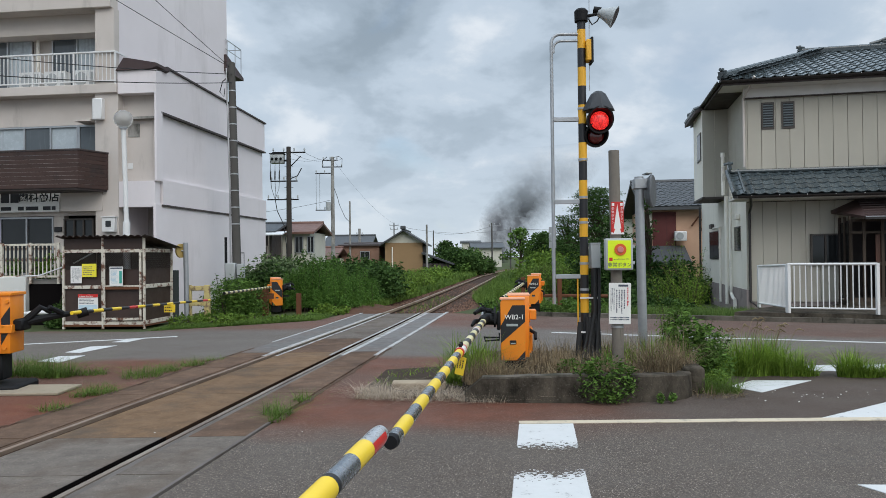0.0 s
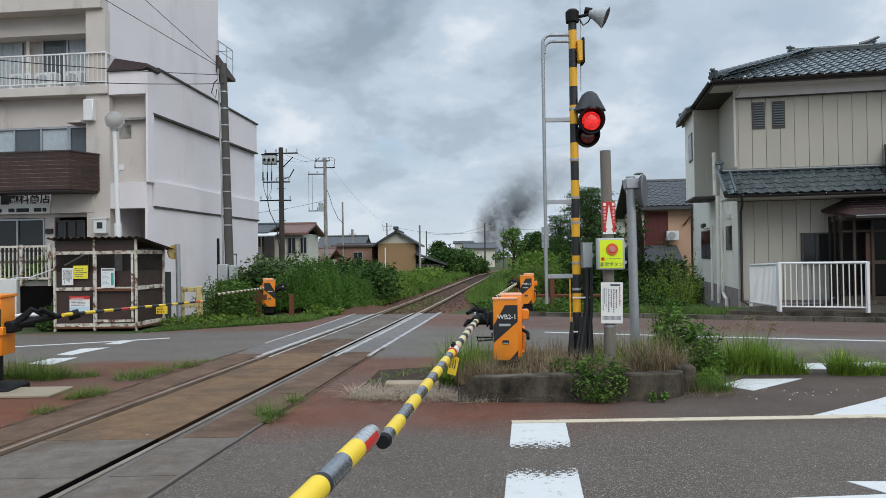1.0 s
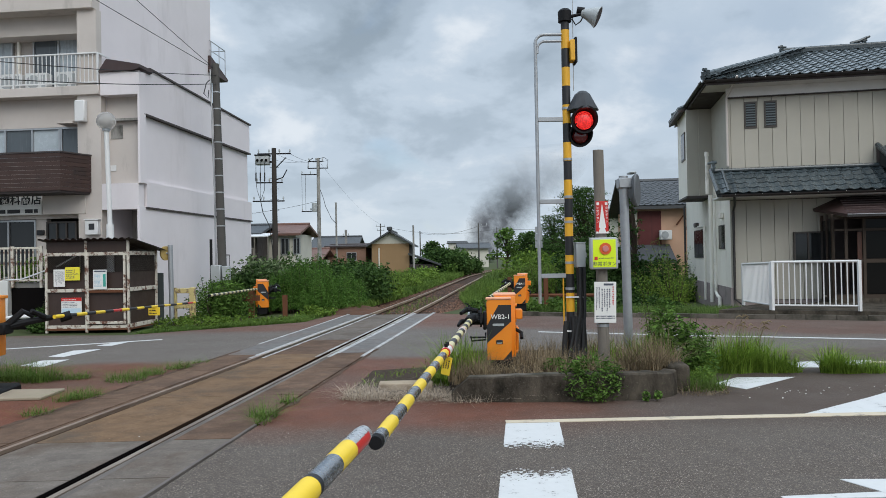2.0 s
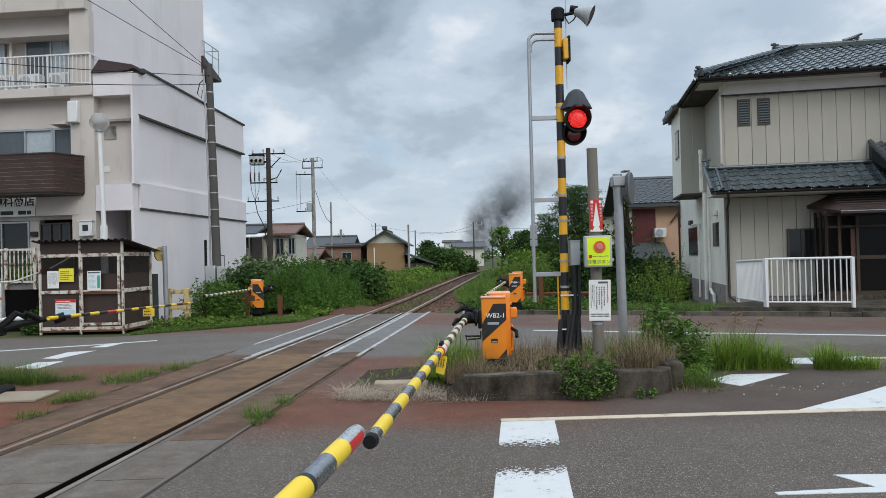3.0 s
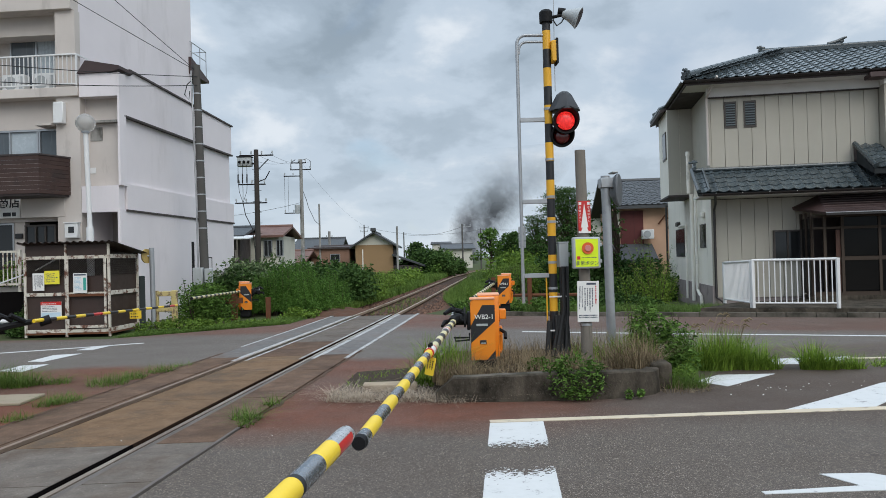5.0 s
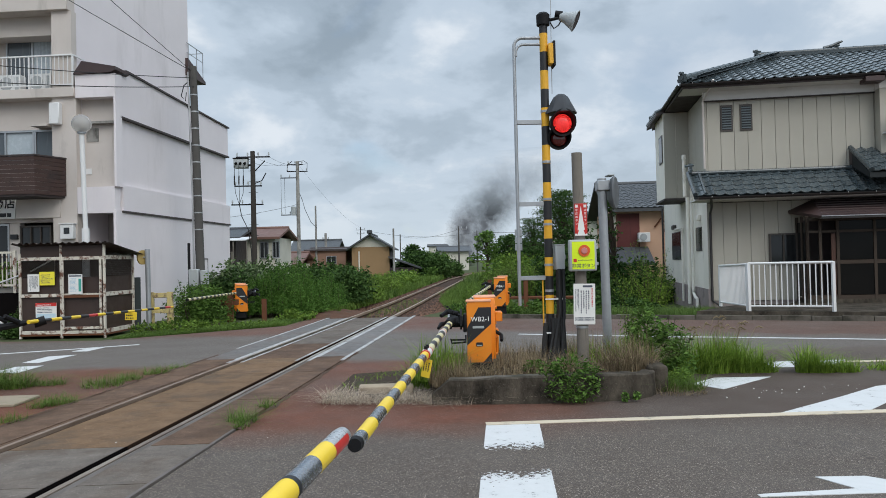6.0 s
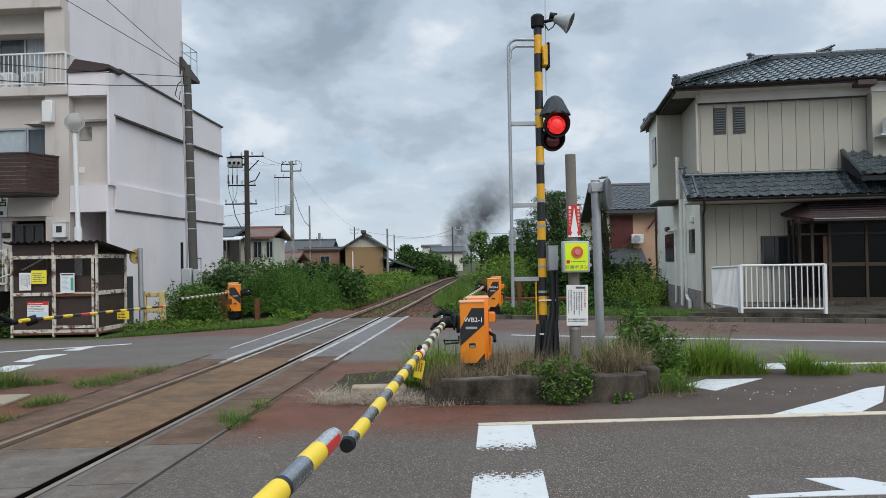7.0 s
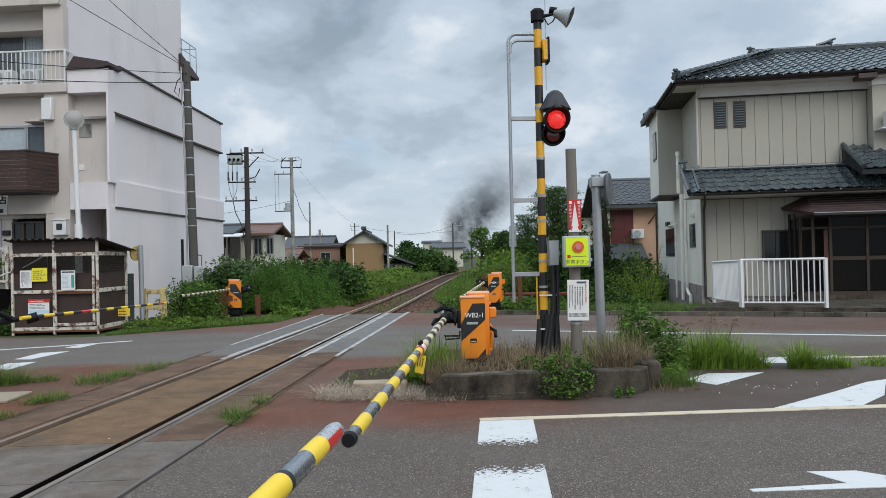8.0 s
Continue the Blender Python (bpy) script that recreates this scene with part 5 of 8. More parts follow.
# white balustrade round the forecourt
fence = thing("forecourt_railing", "white aluminium baluster railing round the forecourt", "railing")


def rail_run(p, q, z0, h, parent, gap=0.115, zs=0.0):
    p, q = Vector((*p, z0)), Vector((*q, z0 + zs))
    n = int((q - p).length / gap)
    d = (q - p).normalized()
    up_ = Vector((0, 0, 1))
    for zz, r in ((h, 0.028), (0.12, 0.02)):
        part("rail", pipe([p + up_ * zz, q + up_ * zz], r, 8), WHITE_METAL, parent)
    for i in range(1, n):
        c = p + (q - p) * i / n
        part("baluster", BALUSTER_ME, WHITE_METAL, parent, "", pose(*(c + up_ * 0.12), 0, 0, math.degrees(math.atan2(d.y, d.x))))
    for c in (p, q):
        part("post", box(-0.035, 0.035, -0.035, 0.035, 0, h + 0.02, 0.006), WHITE_METAL, parent, "", pose(*c))


BALUSTER_ME = finish(box(-0.012, 0.012, -0.012, 0.012, 0.0, 0.98))
rail_run((7.95, 16.65), (9.56, 15.92), 0.19, 1.12, fence, 0.112)
rail_run((7.96, 16.74), (8.38, 19.2), 0.19, 1.1, fence, 0.105, -0.06)
solo("bin_bag", box(7.45, 7.85, 16.9, 17.5, 0.0, 0.16, 0.05, 2), WHITE_WALL, "grey-white plastic sheet lying by the kerb", "plastic sheet")


# ---- rubbish shed ----
shed = thing("rubbish_shed", "rusty steel-framed rubbish shed with brown sheet panels and notices", "shed", m=pose(-8.70, 16.5, 0, 0, 0, -4))
SW, SD, SH = 1.95, 1.45, 1.86


def bar(name, x0, x1, y0, y1, z0, z1, parent, material=None):
    return part(name, box(x0, x1, y0, y1, z0, z1, 0.004), material or RUST_WHITE, parent)


for x in (0.0, 0.93, SW - 0.05):
    bar("post", x, x + 0.05, 0, 0.05, 0, 2.08 if x else 1.9, shed)
for x in (0.0, SW - 0.05):
    bar("post", x, x + 0.05, SD - 0.05, SD, 0, 1.86, shed)
for z in (0.10, 0.92, 1.74):
    bar("front_bar", 0.05, SW - 0.05, 0.005, 0.045, z, z + 0.075, shed)
    bar("side_bar", SW - 0.045, SW - 0.005, 0.05, SD, z, z + 0.09, shed)
for z0, z1 in ((0.18, 0.92), (1.0, 1.36)):
    part("panel", box(0.05, 0.92, 0.05, 0.058, z0, z1), BROWN_SHEET, shed)
    part("panel", box(0.99, SW - 0.05, 0.05, 0.058, z0, z1), BROWN_SHEET, shed)
    part("panel", box(SW - 0.06, SW - 0.052, 0.06, SD, z0, z1), BROWN_SHEET, shed)
part("panel", box(0.05, SW - 0.05, SD - 0.06, SD - 0.05, 0.1, 1.85), BROWN_SHEET, shed)
part("panel", box(0.01, 0.02, 0.05, SD, 0.1, 1.85), BROWN_SHEET, shed)
part("door_frame", box(0.99, 1.03, -0.03, 0.0, 0.2, 1.74, 0.004), RUST_WHITE, shed)
part("door_frame", box(SW - 0.12, SW - 0.07, -0.03, 0.0, 0.2, 1.74, 0.004), RUST_WHITE, shed)
part("door_frame", box(1.03, SW - 0.12, -0.03, 0.0, 0.2, 0.26, 0.004), RUST_WHITE, shed)
part("door_frame", box(1.03, SW - 0.12, -0.03, 0.0, 0.90, 0.96, 0.004), RUST, shed)
part("lintel_panel", box(0.05, SW - 0.05, 0.02, 0.03, 1.82, 2.06), BROWN_SHEET, shed)
part("floor", box(0.0, SW, 0.0, SD, 0.06, 0.10), RUST, shed)


def wire_mesh(x0, x1, z0, z1, y, parent, side=False, gap=0.05):
    """Crossed diagonal wires."""
    bm = bmesh.new()
    w, h = x1 - x0, z1 - z0
    k = -int(h / gap)
    while k * gap < w:
        for s in (0, 1):
            a, b = max(0.0, k * gap), min(w, k * gap + h)
            if b > a:
                za, zb = a - k * gap, b - k * gap
                if s:
                    za, zb = h - za, h - zb
                pa, pb = ((x0 + a, y, z0 + za), (x0 + b, y, z0 + zb)) if not side else ((y, x0 + a, z0 + za), (y, x0 + b, z0 + zb))
                cyl(bm, pa, pb, 0.0028, n=3)
        k += 1
    return part("wire_mesh", bm, MESH_GREY, parent)


wire_mesh(0.06, 0.92, 1.36, 1.74, 0.03, shed)
wire_mesh(1.04, SW - 0.13, 1.36, 1.74, -0.01, shed)
wire_mesh(0.06, SD - 0.06, 1.36, 1.74, SW - 0.02, shed, True)
bm = bmesh.new()
n = 46
for i in range(n):
    x0, x1 = -0.06 + 2.2 * i / n, -0.06 + 2.2 * (i + 1) / n
    za, zb = 0.022 * math.sin(i * 1.9), 0.022 * math.sin((i + 1) * 1.9)
    quad(bm, ((x0, -0.16, 2.12 + za), (x1, -0.16, 2.12 + zb), (x1, SD + 0.2, 1.86 + zb), (x0, SD + 0.2, 1.86 + za)))
    quad(bm, ((x0, -0.16, 2.105 + za), (x1, -0.16, 2.105 + zb), (x1, SD + 0.2, 1.845 + zb), (x0, SD + 0.2, 1.845 + za)))
bmesh.ops.remove_doubles(bm, verts=bm.verts[:], dist=0.0005)
part("roof", bm, BROWN_SHEET, shed, "corrugated dark brown sheet roof")


def bars_text(parent, x0, x1, z0, z1, y, rows, material, seed, vertical=False):
    """Rows of small bars in place of writing too small to read."""
    r = random.Random(seed)
    bm = bmesh.new()
    pitch = (x1 - x0 if vertical else z1 - z0) / rows
    for i in range(rows):
        s, end = 0.0, (z1 - z0 if vertical else x1 - x0) * r.uniform(0.65, 1.0)
        while s < end:
            e = min(end, s + pitch * r.uniform(0.35, 0.75))
            a, b = pitch * r.uniform(0.05, 0.18), pitch * r.uniform(0.42, 0.62)
            if vertical:
                bx(bm, x0 + pitch * i + a, x0 + pitch * i + b, y - 0.002, y, z1 - e, z1 - s)
            else:
                bx(bm, x0 + s, x0 + e, y - 0.002, y, z0 + pitch * i + a, z0 + pitch * i + b)
            s = e + pitch * r.uniform(0.15, 0.3)
    return tagged(part("text_block", bm, material, parent), kind="stuff")


INK = surf("faded_ink", (0.09, 0.10, 0.13), 0.8, var=0.1)
BLUE_INK = surf("blue_print", (0.25, 0.45, 0.58), 0.6, var=0.2, scale=4)
GREEN_INK = surf("green_print", (0.05, 0.33, 0.27), 0.6, var=0.1)
NOTE_YELLOW = surf("yellow_paper", (0.78, 0.68, 0.04), 0.6, var=0.05)
nt = part("notice", box(0.21, 0.47, -0.004, 0.004, 1.05, 1.44), WHITE_FILM, shed)
bars_text(nt, 0.24, 0.45, 1.08, 1.40, -0.004, 9, INK, 3, True)
nt = part("notice", box(0.48, 0.82, -0.008, 0.0, 1.19, 1.49), NOTE_YELLOW, shed, "bright yellow notice")
bars_text(nt, 0.51, 0.79, 1.23, 1.45, -0.008, 5, INK, 4)
nt = part("notice", box(1.15, 1.46, -0.045, -0.032, 0.98, 1.42), WHITE_FILM, shed)
bars_text(nt, 1.18, 1.36, 1.04, 1.34, -0.045, 11, BLUE_INK, 5)
part("stripe", box(1.38, 1.44, -0.05, -0.045, 1.04, 1.32), GREEN_INK, nt)
part("stripe", box(1.17, 1.44, -0.05, -0.045, 1.37, 1.40), INK, nt)
nt = part("notice", box(0.39, 0.86, -0.004, 0.004, 0.42, 0.80), WHITE_FILM, shed)
part("stripe", box(0.39, 0.86, -0.009, -0.004, 0.725, 0.80), RED_FILM, nt)
bars_text(nt, 0.42, 0.83, 0.74, 0.785, -0.009, 1, WHITE_FILM, 11)
part("stripe", box(0.41, 0.84, -0.009, -0.004, 0.45, 0.56), surf("pale_blue_print", (0.50, 0.64, 0.72), 0.6, var=0.2, scale=4), nt)
bars_text(nt, 0.42, 0.83, 0.58, 0.71, -0.004, 4, INK, 12)
nt.matrix_basis = pose(0, -0.012, 0)

# terrace wall and rusty railing in front of the shop
solo("terrace_wall", box(-16.0, -10.17, 17.6, 17.8, -0.1, 1.18, 0.01), WHITE_WALL, "white painted terrace wall", "wall", "structure")
solo("terrace_floor", box(-16.0, -9.35, 17.8, 19.2, 1.0, 1.12), CONCRETE, "concrete terrace floor in front of the shop", "terrace", "structure")
# near-black sheet in place of the deep shade below the terrace floor
solo("terrace_back", box(-10.16, -8.9, 17.75, 17.8, -0.1, 1.0), GAP_SHADE, "near-black sheet painting the shade in the gap under the terrace", "wall", "structure")
tr = thing("terrace_railing", "rusty white steel railing on the terrace", "railing", m=pose(0, 0, 1.14))
for z in (0.02, 0.80):
    part("rail", box(-15, -9.38, 17.68, 17.72, z, z + 0.05), RUST_WHITE, tr)
TB = finish(box(-0.012, 0.012, 17.69, 17.71, 0.07, 0.80))
for i in range(34):
    part("baluster", TB, RUST_WHITE, tr, "", pose(-9.5 - i * 0.1, 0, 0))
for x in (-9.41, -10.1, -10.8, -11.5, -12.4):
    part("post", box(x - 0.03, x + 0.03, 17.67, 17.73, -0.14, 0.87), RUST_WHITE, tr)
solo("handrail", pipe([(-10.1, 17.3, 1.2), (-9.6, 17.2, 1.22), (-8.6, 16.9, 1.52), (-8.1, 16.75, 1.75)], 0.018), WHITE_METAL, "thin white handrail by the shed", "handrail")
wp = thing("water_pipe", "white vinyl standpipe beside the shed", "pipe")
part("pipe", pipe([(-9.9, 16.9, 0.0), (-9.9, 16.9, 0.32), (-9.6, 16.9, 0.36), (-8.9, 16.9, 0.36)], 0.05, 10), WHITE_METAL, wp)
solo("yellow_strut", pipe([(-10.75, 17.0, 0.0), (-10.75, 17.0, 0.9), (-11.0, 17.0, 1.8)], 0.035), YELLOW, "yellow painted steel strut", "strut")

# globe lamp
gl = thing("globe_lamp", "white post lamp with a clear plastic globe", "street lamp", m=pose(-7.72, 17.6, 0))
part("pole", rod((0.02, 0, -0.05), (0.02, 0, 2.5), 0.085, None, 16), WHITE_METAL, gl)
part("pole", rod((0.02, 0, 2.5), (-0.04, 0, 4.8), 0.055, None, 16), WHITE_METAL, gl)
bm = bmesh.new()
bmesh.ops.create_uvsphere(bm, u_segments=24, v_segments=16, radius=0.225)
GLOBE = Net("frosted_globe")
GLOBE = GLOBE.done((0.80, 0.79, 0.77), 0.06, 0.0, 0.6)
GLOBE.node_tree.nodes["Principled BSDF"].inputs["Transmission Weight"].default_value = 0.72
GLOBE.node_tree.nodes["Principled BSDF"].inputs["IOR"].default_value = 1.05
part("globe", bm, GLOBE, gl, "clear frosted globe", pose(-0.04, 0, 5.0))
part("collar", rod((-0.04, 0, 4.76), (-0.04, 0, 4.82), 0.09), GALV, gl)

# reflector posts and yellow guard by the building
rp = thing("reflector_post", "grey steel post with a round yellow reflector", "reflector post", m=pose(-6.35, 17.9, 0))
part("post", rod((0, 0, -0.05), (-0.02, 0, 1.98), 0.06, None, 12), GALV, rp)
part("reflector", rod((-0.15, -0.005, 1.78), (-0.115, -0.02, 1.78), 0.175, None, 22), surf("faded_reflector", (0.42, 0.30, 0.10), 0.6, var=0.2, dirt=(0.16, 0.10, 0.05)), rp, "faded yellow round reflector")
part("arm", rod((-0.12, -0.015, 1.78), (0.0, 0.0, 1.78), 0.02), GALV, rp)
yg = thing("guard_frame", "peeling yellow steel guard frame in the grass", "guard frame", m=pose(-6.45, 18.1, 0))
YPEEL = surf("peeling_yellow", (0.52, 0.42, 0.18), 0.7, var=0.15, fine=35, bump=0.3, dirt=(0.17, 0.11, 0.07), dirt_at=(0.50, 0.60), dirt_scale=7)
for x in (0.0, 0.46):
    part("post", box(x, x + 0.13, 0, 0.11, -0.05, 0.92, 0.01), YPEEL, yg)
part("beam", box(0.13, 0.46, 0.02, 0.09, 0.78, 0.90, 0.01), YPEEL, yg)
part("beam", box(0.13, 0.46, 0.02, 0.09, 0.40, 0.50, 0.01), YPEEL, yg)
solo("tarpaulin_panel", box(-6.78, -6.55, 17.9, 17.93, 0.0, 1.3, 0.005), surf("dark_net", (0.05, 0.06, 0.06), 0.8), "dark netted panel behind the shed", "panel")


# ---- utility poles ----
def utility_pole(at, height, r0, r1, label, arms=(), lean=0.0, bands=0, material=None):
    t = thing("utility_pole", label, "utility pole", "utility poles", pose(*at))
    part("pole", rod((0, 0, -0.3), (lean, 0, height), r0, r1, 16), material or POLE_CONCRETE, t)
    for i in range(bands):
        z = height * (0.35 + 0.6 * i / bands)
        rr = r0 + (r1 - r0) * z / height
        part("band", rod((lean * z / height, 0, z), (lean * z / height, 0, z + 0.035), rr + 0.006, None, 16), ALU, t)
    for z, x0, x1 in arms:
        a = part("crossarm", box(x0, x1, -0.04, 0.04, z - 0.035, z + 0.035), GALV if material is None else BLACK_IRON, t)
        k = max(2, int((x1 - x0) / 0.55))
        for i in range(k + 1):
            x = x0 + 0.06 + (x1 - x0 - 0.12) * i / k
            bm = bmesh.new()
            cyl(bm, (x, 0, z + 0.03), (x, 0, z + 0.12), 0.02, n=8)
            cyl(bm, (x, 0, z + 0.12), (x, 0, z + 0.26), 0.055, 0.035, n=10)
            part("insulator", bm, GREY_BOX, a)
    return t


up1 = utility_pole((-6.04, 21.3, 0), 7.36, 0.135, 0.10, "tall banded concrete utility pole beside the building", lean=-0.15, bands=9)
part("junction_box", box(-0.28, 0.0, -0.35, -0.12, 0.95, 1.45, 0.02), GREY_BOX, up1, "grey junction box")
part("junction_box", box(0.04, 0.24, -0.32, -0.1, 1.0, 1.42, 0.02), GREY_BOX, up1)
part("conduit", pipe([(-0.2, -0.05, 0), (-0.22, -0.02, 3.5), (-0.3, 0.0, 7.2)], 0.025), ALU, up1)
part("conduit", pipe([(-0.28, -0.25, 0.1), (-0.28, -0.25, 2.2)], 0.04), BLACK_IRON, up1)
part("cable_loop", pipe([(-0.2, 0, 7.0), (-0.42, 0, 6.8), (-0.5, 0, 6.5), (-0.38, 0, 6.35), (-0.35, 0, 6.6)], 0.014, 6), CABLE, up1)
part("cable_loop", pipe([(-0.15, 0, 6.3), (-0.3, 0, 6.1), (-0.35, 0, 6.25)], 0.02, 6), CABLE, up1)

WOOD_POLE = surf("dark_pole", (0.052, 0.045, 0.040), 0.85, var=0.25, streak=(1, 1, 0.1), dirt=(0.04, 0.035, 0.03))
up2 = utility_pole((-8.92, 42, 0), 8.05, 0.175, 0.13, "dark utility pole with crossarms, cables and a switch box", ((7.72, -0.95, 0.98), (6.05, -1.06, 0.5), (4.98, -1.25, 0.57)), material=WOOD_POLE)
sb = part("switch_box", box(-1.05, -0.25, -0.25, 0.25, 7.08, 7.60, 0.05, 2), GREY_BOX, up2, "grey switch box with bushings")
part("lid", box(-1.08, -0.22, -0.28, 0.28, 7.60, 7.66, 0.01), BLACK_IRON, sb)
part("hanger", box(-0.25, 0.0, -0.05, 0.05, 7.2, 7.3), BLACK_IRON, sb)
for i in range(3):
    part("bushing", rod((-0.90 + i * 0.25, -0.33, 7.30), (-0.90 + i * 0.25, -0.24, 7.34), 0.075, None, 10), BLACK_IRON, sb)
    x = -0.98 + i * 0.25
    part("cable", pipe([(x, -0.28, 7.2), (x, -0.3, 6.65), (x, -0.3, 6.58), (x - 0.01, -0.3, 6.14), (x, -0.3, 6.08), (x + 0.05 - i * 0.04, -0.3, 5.6), (-0.74, -0.28, 4.98)], [0.014, 0.016, 0.042, 0.042, 0.016, 0.015, 0.015], 6), CABLE, up2)
part("cable", pipe([(-0.74, -0.28, 4.98), (-0.62, -0.28, 4.3), (-0.25, -0.25, 3.5), (-0.12, -0.25, 2.3), (-0.05, -0.25, 0.5)], 0.026, 6), CABLE, up2)
for k in range(7):
    part("step_bolt", rod((-0.26, 0, 3.2 + k * 0.62), (0.26, 0, 3.2 + k * 0.62), 0.012, None, 5), BLACK_IRON, up2)
part("brace", pipe([(0.1, 0, 6.9), (0.7, 0, 7.5)], 0.03, 6), BLACK_IRON, up2)
part("arm", pipe([(0.1, 0, 6.2), (0.5, 0, 6.35), (0.75, 0, 6.8)], 0.03, 6), BLACK_IRON, up2)
up3 = utility_pole((-8.35, 55, 0), 9.25, 0.165, 0.12, "grey concrete utility pole with crossarms and transformer", ((9.0, -0.75, 0.4), (8.48, -0.8, 0.75), (8.0, -1.3, 0.1), (5.2, -1.3, 0.1)), material=CONCRETE)
part("transformer", rod((-0.3, -0.25, 5.15), (-0.3, -0.25, 5.8), 0.19, None, 14), GREY_BOX, up3, "grey transformer can")
for x in (-1.25, -0.98):
    part("cable", pipe([(x, 0, 5.3), (x, 0, 7.95)], 0.012, 5), CABLE, up3)
part("cable", pipe([(0.1, 0, 6.9), (0.35, 0, 6.2), (0.5, 0, 5.6), (0.95, 0, 4.6), (1.35, 0, 4.2)], 0.02, 5), CABLE, up3)
part("top_rod", pipe([(0.72, 0, 8.5), (0.74, 0, 9.1), (0.45, 0, 9.3), (0.1, 0, 9.2)], 0.018, 5), BLACK_IRON, up3)
part("top_rod", pipe([(-0.78, 0, 8.5), (-0.74, 0, 9.0), (-0.4, 0, 9.25)], 0.03, 5), BLACK_IRON, up3)
utility_pole((-10.05 + 2.1, 62, 0), 6.4, 0.1, 0.07, "thin grey pole among far houses", (), material=CONCRETE)
utility_pole((-7.6, 66, 0), 4.2, 0.13, 0.11, "short concrete pole among far houses", ((3.6, -0.3, 0.3),), material=CONCRETE)
utility_pole((-1.28, 58, 0), 4.15, 0.09, 0.07, "thin white pole beside the railway", (), material=CONCRETE)
utility_pole((5.1, 75, 0), 5.0, 0.1, 0.07, "thin far utility pole beside the railway", ((4.7, -0.3, 0.9),))
utility_pole((8.6, 92, 0), 5.2, 0.1, 0.07, "thin far utility pole beside the railway", ((4.9, -0.6, 0.6),))
utility_pole((-1.3, 100, 0), 5.2, 0.1, 0.07, "thin far utility pole behind the trees", ())
utility_pole((-6.4, 95, 0), 6.1, 0.1, 0.07, "thin far utility pole behind the roofs", ((5.7, -0.6, 0.6), (5.2, -0.5, 0.5)))


def wire(p, q, sag, r=0.012, label="thin black overhead wire", material=None):
    p, q = Vector(p), Vector(q)
    pts = []
    for i in range(13):
        t = i / 12
        c = p.lerp(q, t)
        c.z -= sag * 4 * t * (1 - t)
        pts.append(c)
    return solo("overhead_wire", pipe(pts, r, 5), material or CABLE, label, "wire", "", None, "overhead wires")


T1 = (-6.2, 21.3, 7.2)
wire((-11.6, 11.4, 9.75), T1, 0.05, 0.009)
wire((-8.75, 11.4, 9.7), T1, 0.05, 0.009)
wire((-9.9, 14.0, 5.66), (-6.15, 21.2, 7.0), 0.06, 0.010)
wire((-9.9, 14.0, 5.29), (-6.15, 21.2, 6.75), 0.1, 0.011)
for dx in (-0.9, 0.0, 0.8):
    wire((-8.92 + dx, 42, 7.8), (-8.35 + dx, 55, 9.1), 0.35, 0.008)
wire((-8.35, 55, 9.1), (-6.4, 95, 6.0), 0.6, 0.006)
wire((-8.35, 55, 6.0), (-16, 47, 4.4), 0.3)
wire((-6.4, 95, 5.8), (8.6, 92, 5.0), 0.8, 0.014)
wire((8.6, 92, 5.0), (40, 88, 6.4), 0.8, 0.02)
wire((-1.3, 100, 4.9), (5.1, 75, 4.7), 0.5, 0.015)


# ---- crossing island ----
isl = thing("traffic_island", "raised planted island behind a mossy concrete kerb", "traffic island", kind="structure")
part("soil", slab([(0.42, 7.9), (2.4, 7.82), (2.75, 8.3), (2.95, 9.4), (2.7, 10.3), (0.5, 10.5), (0.2, 9.6), (0.25, 8.3)], -0.05, 0.20), SOIL, isl)
KERB_PATH = [(0.22, 7.82, 0.10), (0.40, 7.79, 0.27), (0.9, 7.71, 0.285), (1.5, 7.665, 0.30), (2.05, 7.675, 0.295), (2.32, 7.71, 0.285), (2.50, 7.77, 0.275), (2.64, 7.87, 0.265), (2.74, 8.0, 0.26), (2.80, 8.16, 0.25)]
# the added top strip is paler: sky light on the kerb put into colour
for name, mat, rows in (("kerb_wall", CONCRETE_DARK, ((0.0, -0.05, 0), (0.012, 0.55, 1), (0.016, 0.93, 1), (0.034, 0.985, 1), (0.16, 1.0, 1), (0.175, 0.9, 1), (0.18, -0.05, 0))), ("kerb_top", KERB_STONE, ((0.03, 0.97, 1), (0.042, 1.006, 1), (0.14, 1.012, 1), (0.15, 0.97, 1)))):
    bm = bmesh.new()
    pts = KERB_PATH if name == "kerb_wall" else KERB_PATH[1:4]
    rings = []
    fine = []
    for (p, q) in zip(pts, pts[1:]):
        for k in range(4):
            fine.append(tuple(a + (b - a) * k / 4 for a, b in zip(p, q)))
    fine.append(pts[-1])
    for i, (x, y, h) in enumerate(fine):
        a, b = Vector(fine[max(0, i - 1)][:2]), Vector(fine[min(len(fine) - 1, i + 1)][:2])
        d = (b - a).normalized()
        nrm = Vector((-d.y, d.x))
        w = 0.010 * mnoise.noise((x * 4.0, y * 4.0, 2.0))
        rings.append([bm.verts.new((x + nrm.x * (o + w), y + nrm.y * (o + w), (h + 0.012 * mnoise.noise((x * 6.0, y * 6.0, 5.0))) * z if up_ else z)) for o, z, up_ in rows])
    loft(bm, rings)
    part(name, bm, mat, isl, "worn kerb top, painted paler for the sky's light on it" if name == "kerb_top" else "")
bm = box(-0.11, 0.11, -0.30, 0.30, -0.05, 0.30, 0.04, 3)
for v in bm.verts:
    v.co += Vector((mnoise.noise(v.co * 5.0), mnoise.noise(v.co * 5.0 + Vector((9, 0, 0))), mnoise.noise(v.co * 5.0 + Vector((0, 9, 0))))) * 0.035
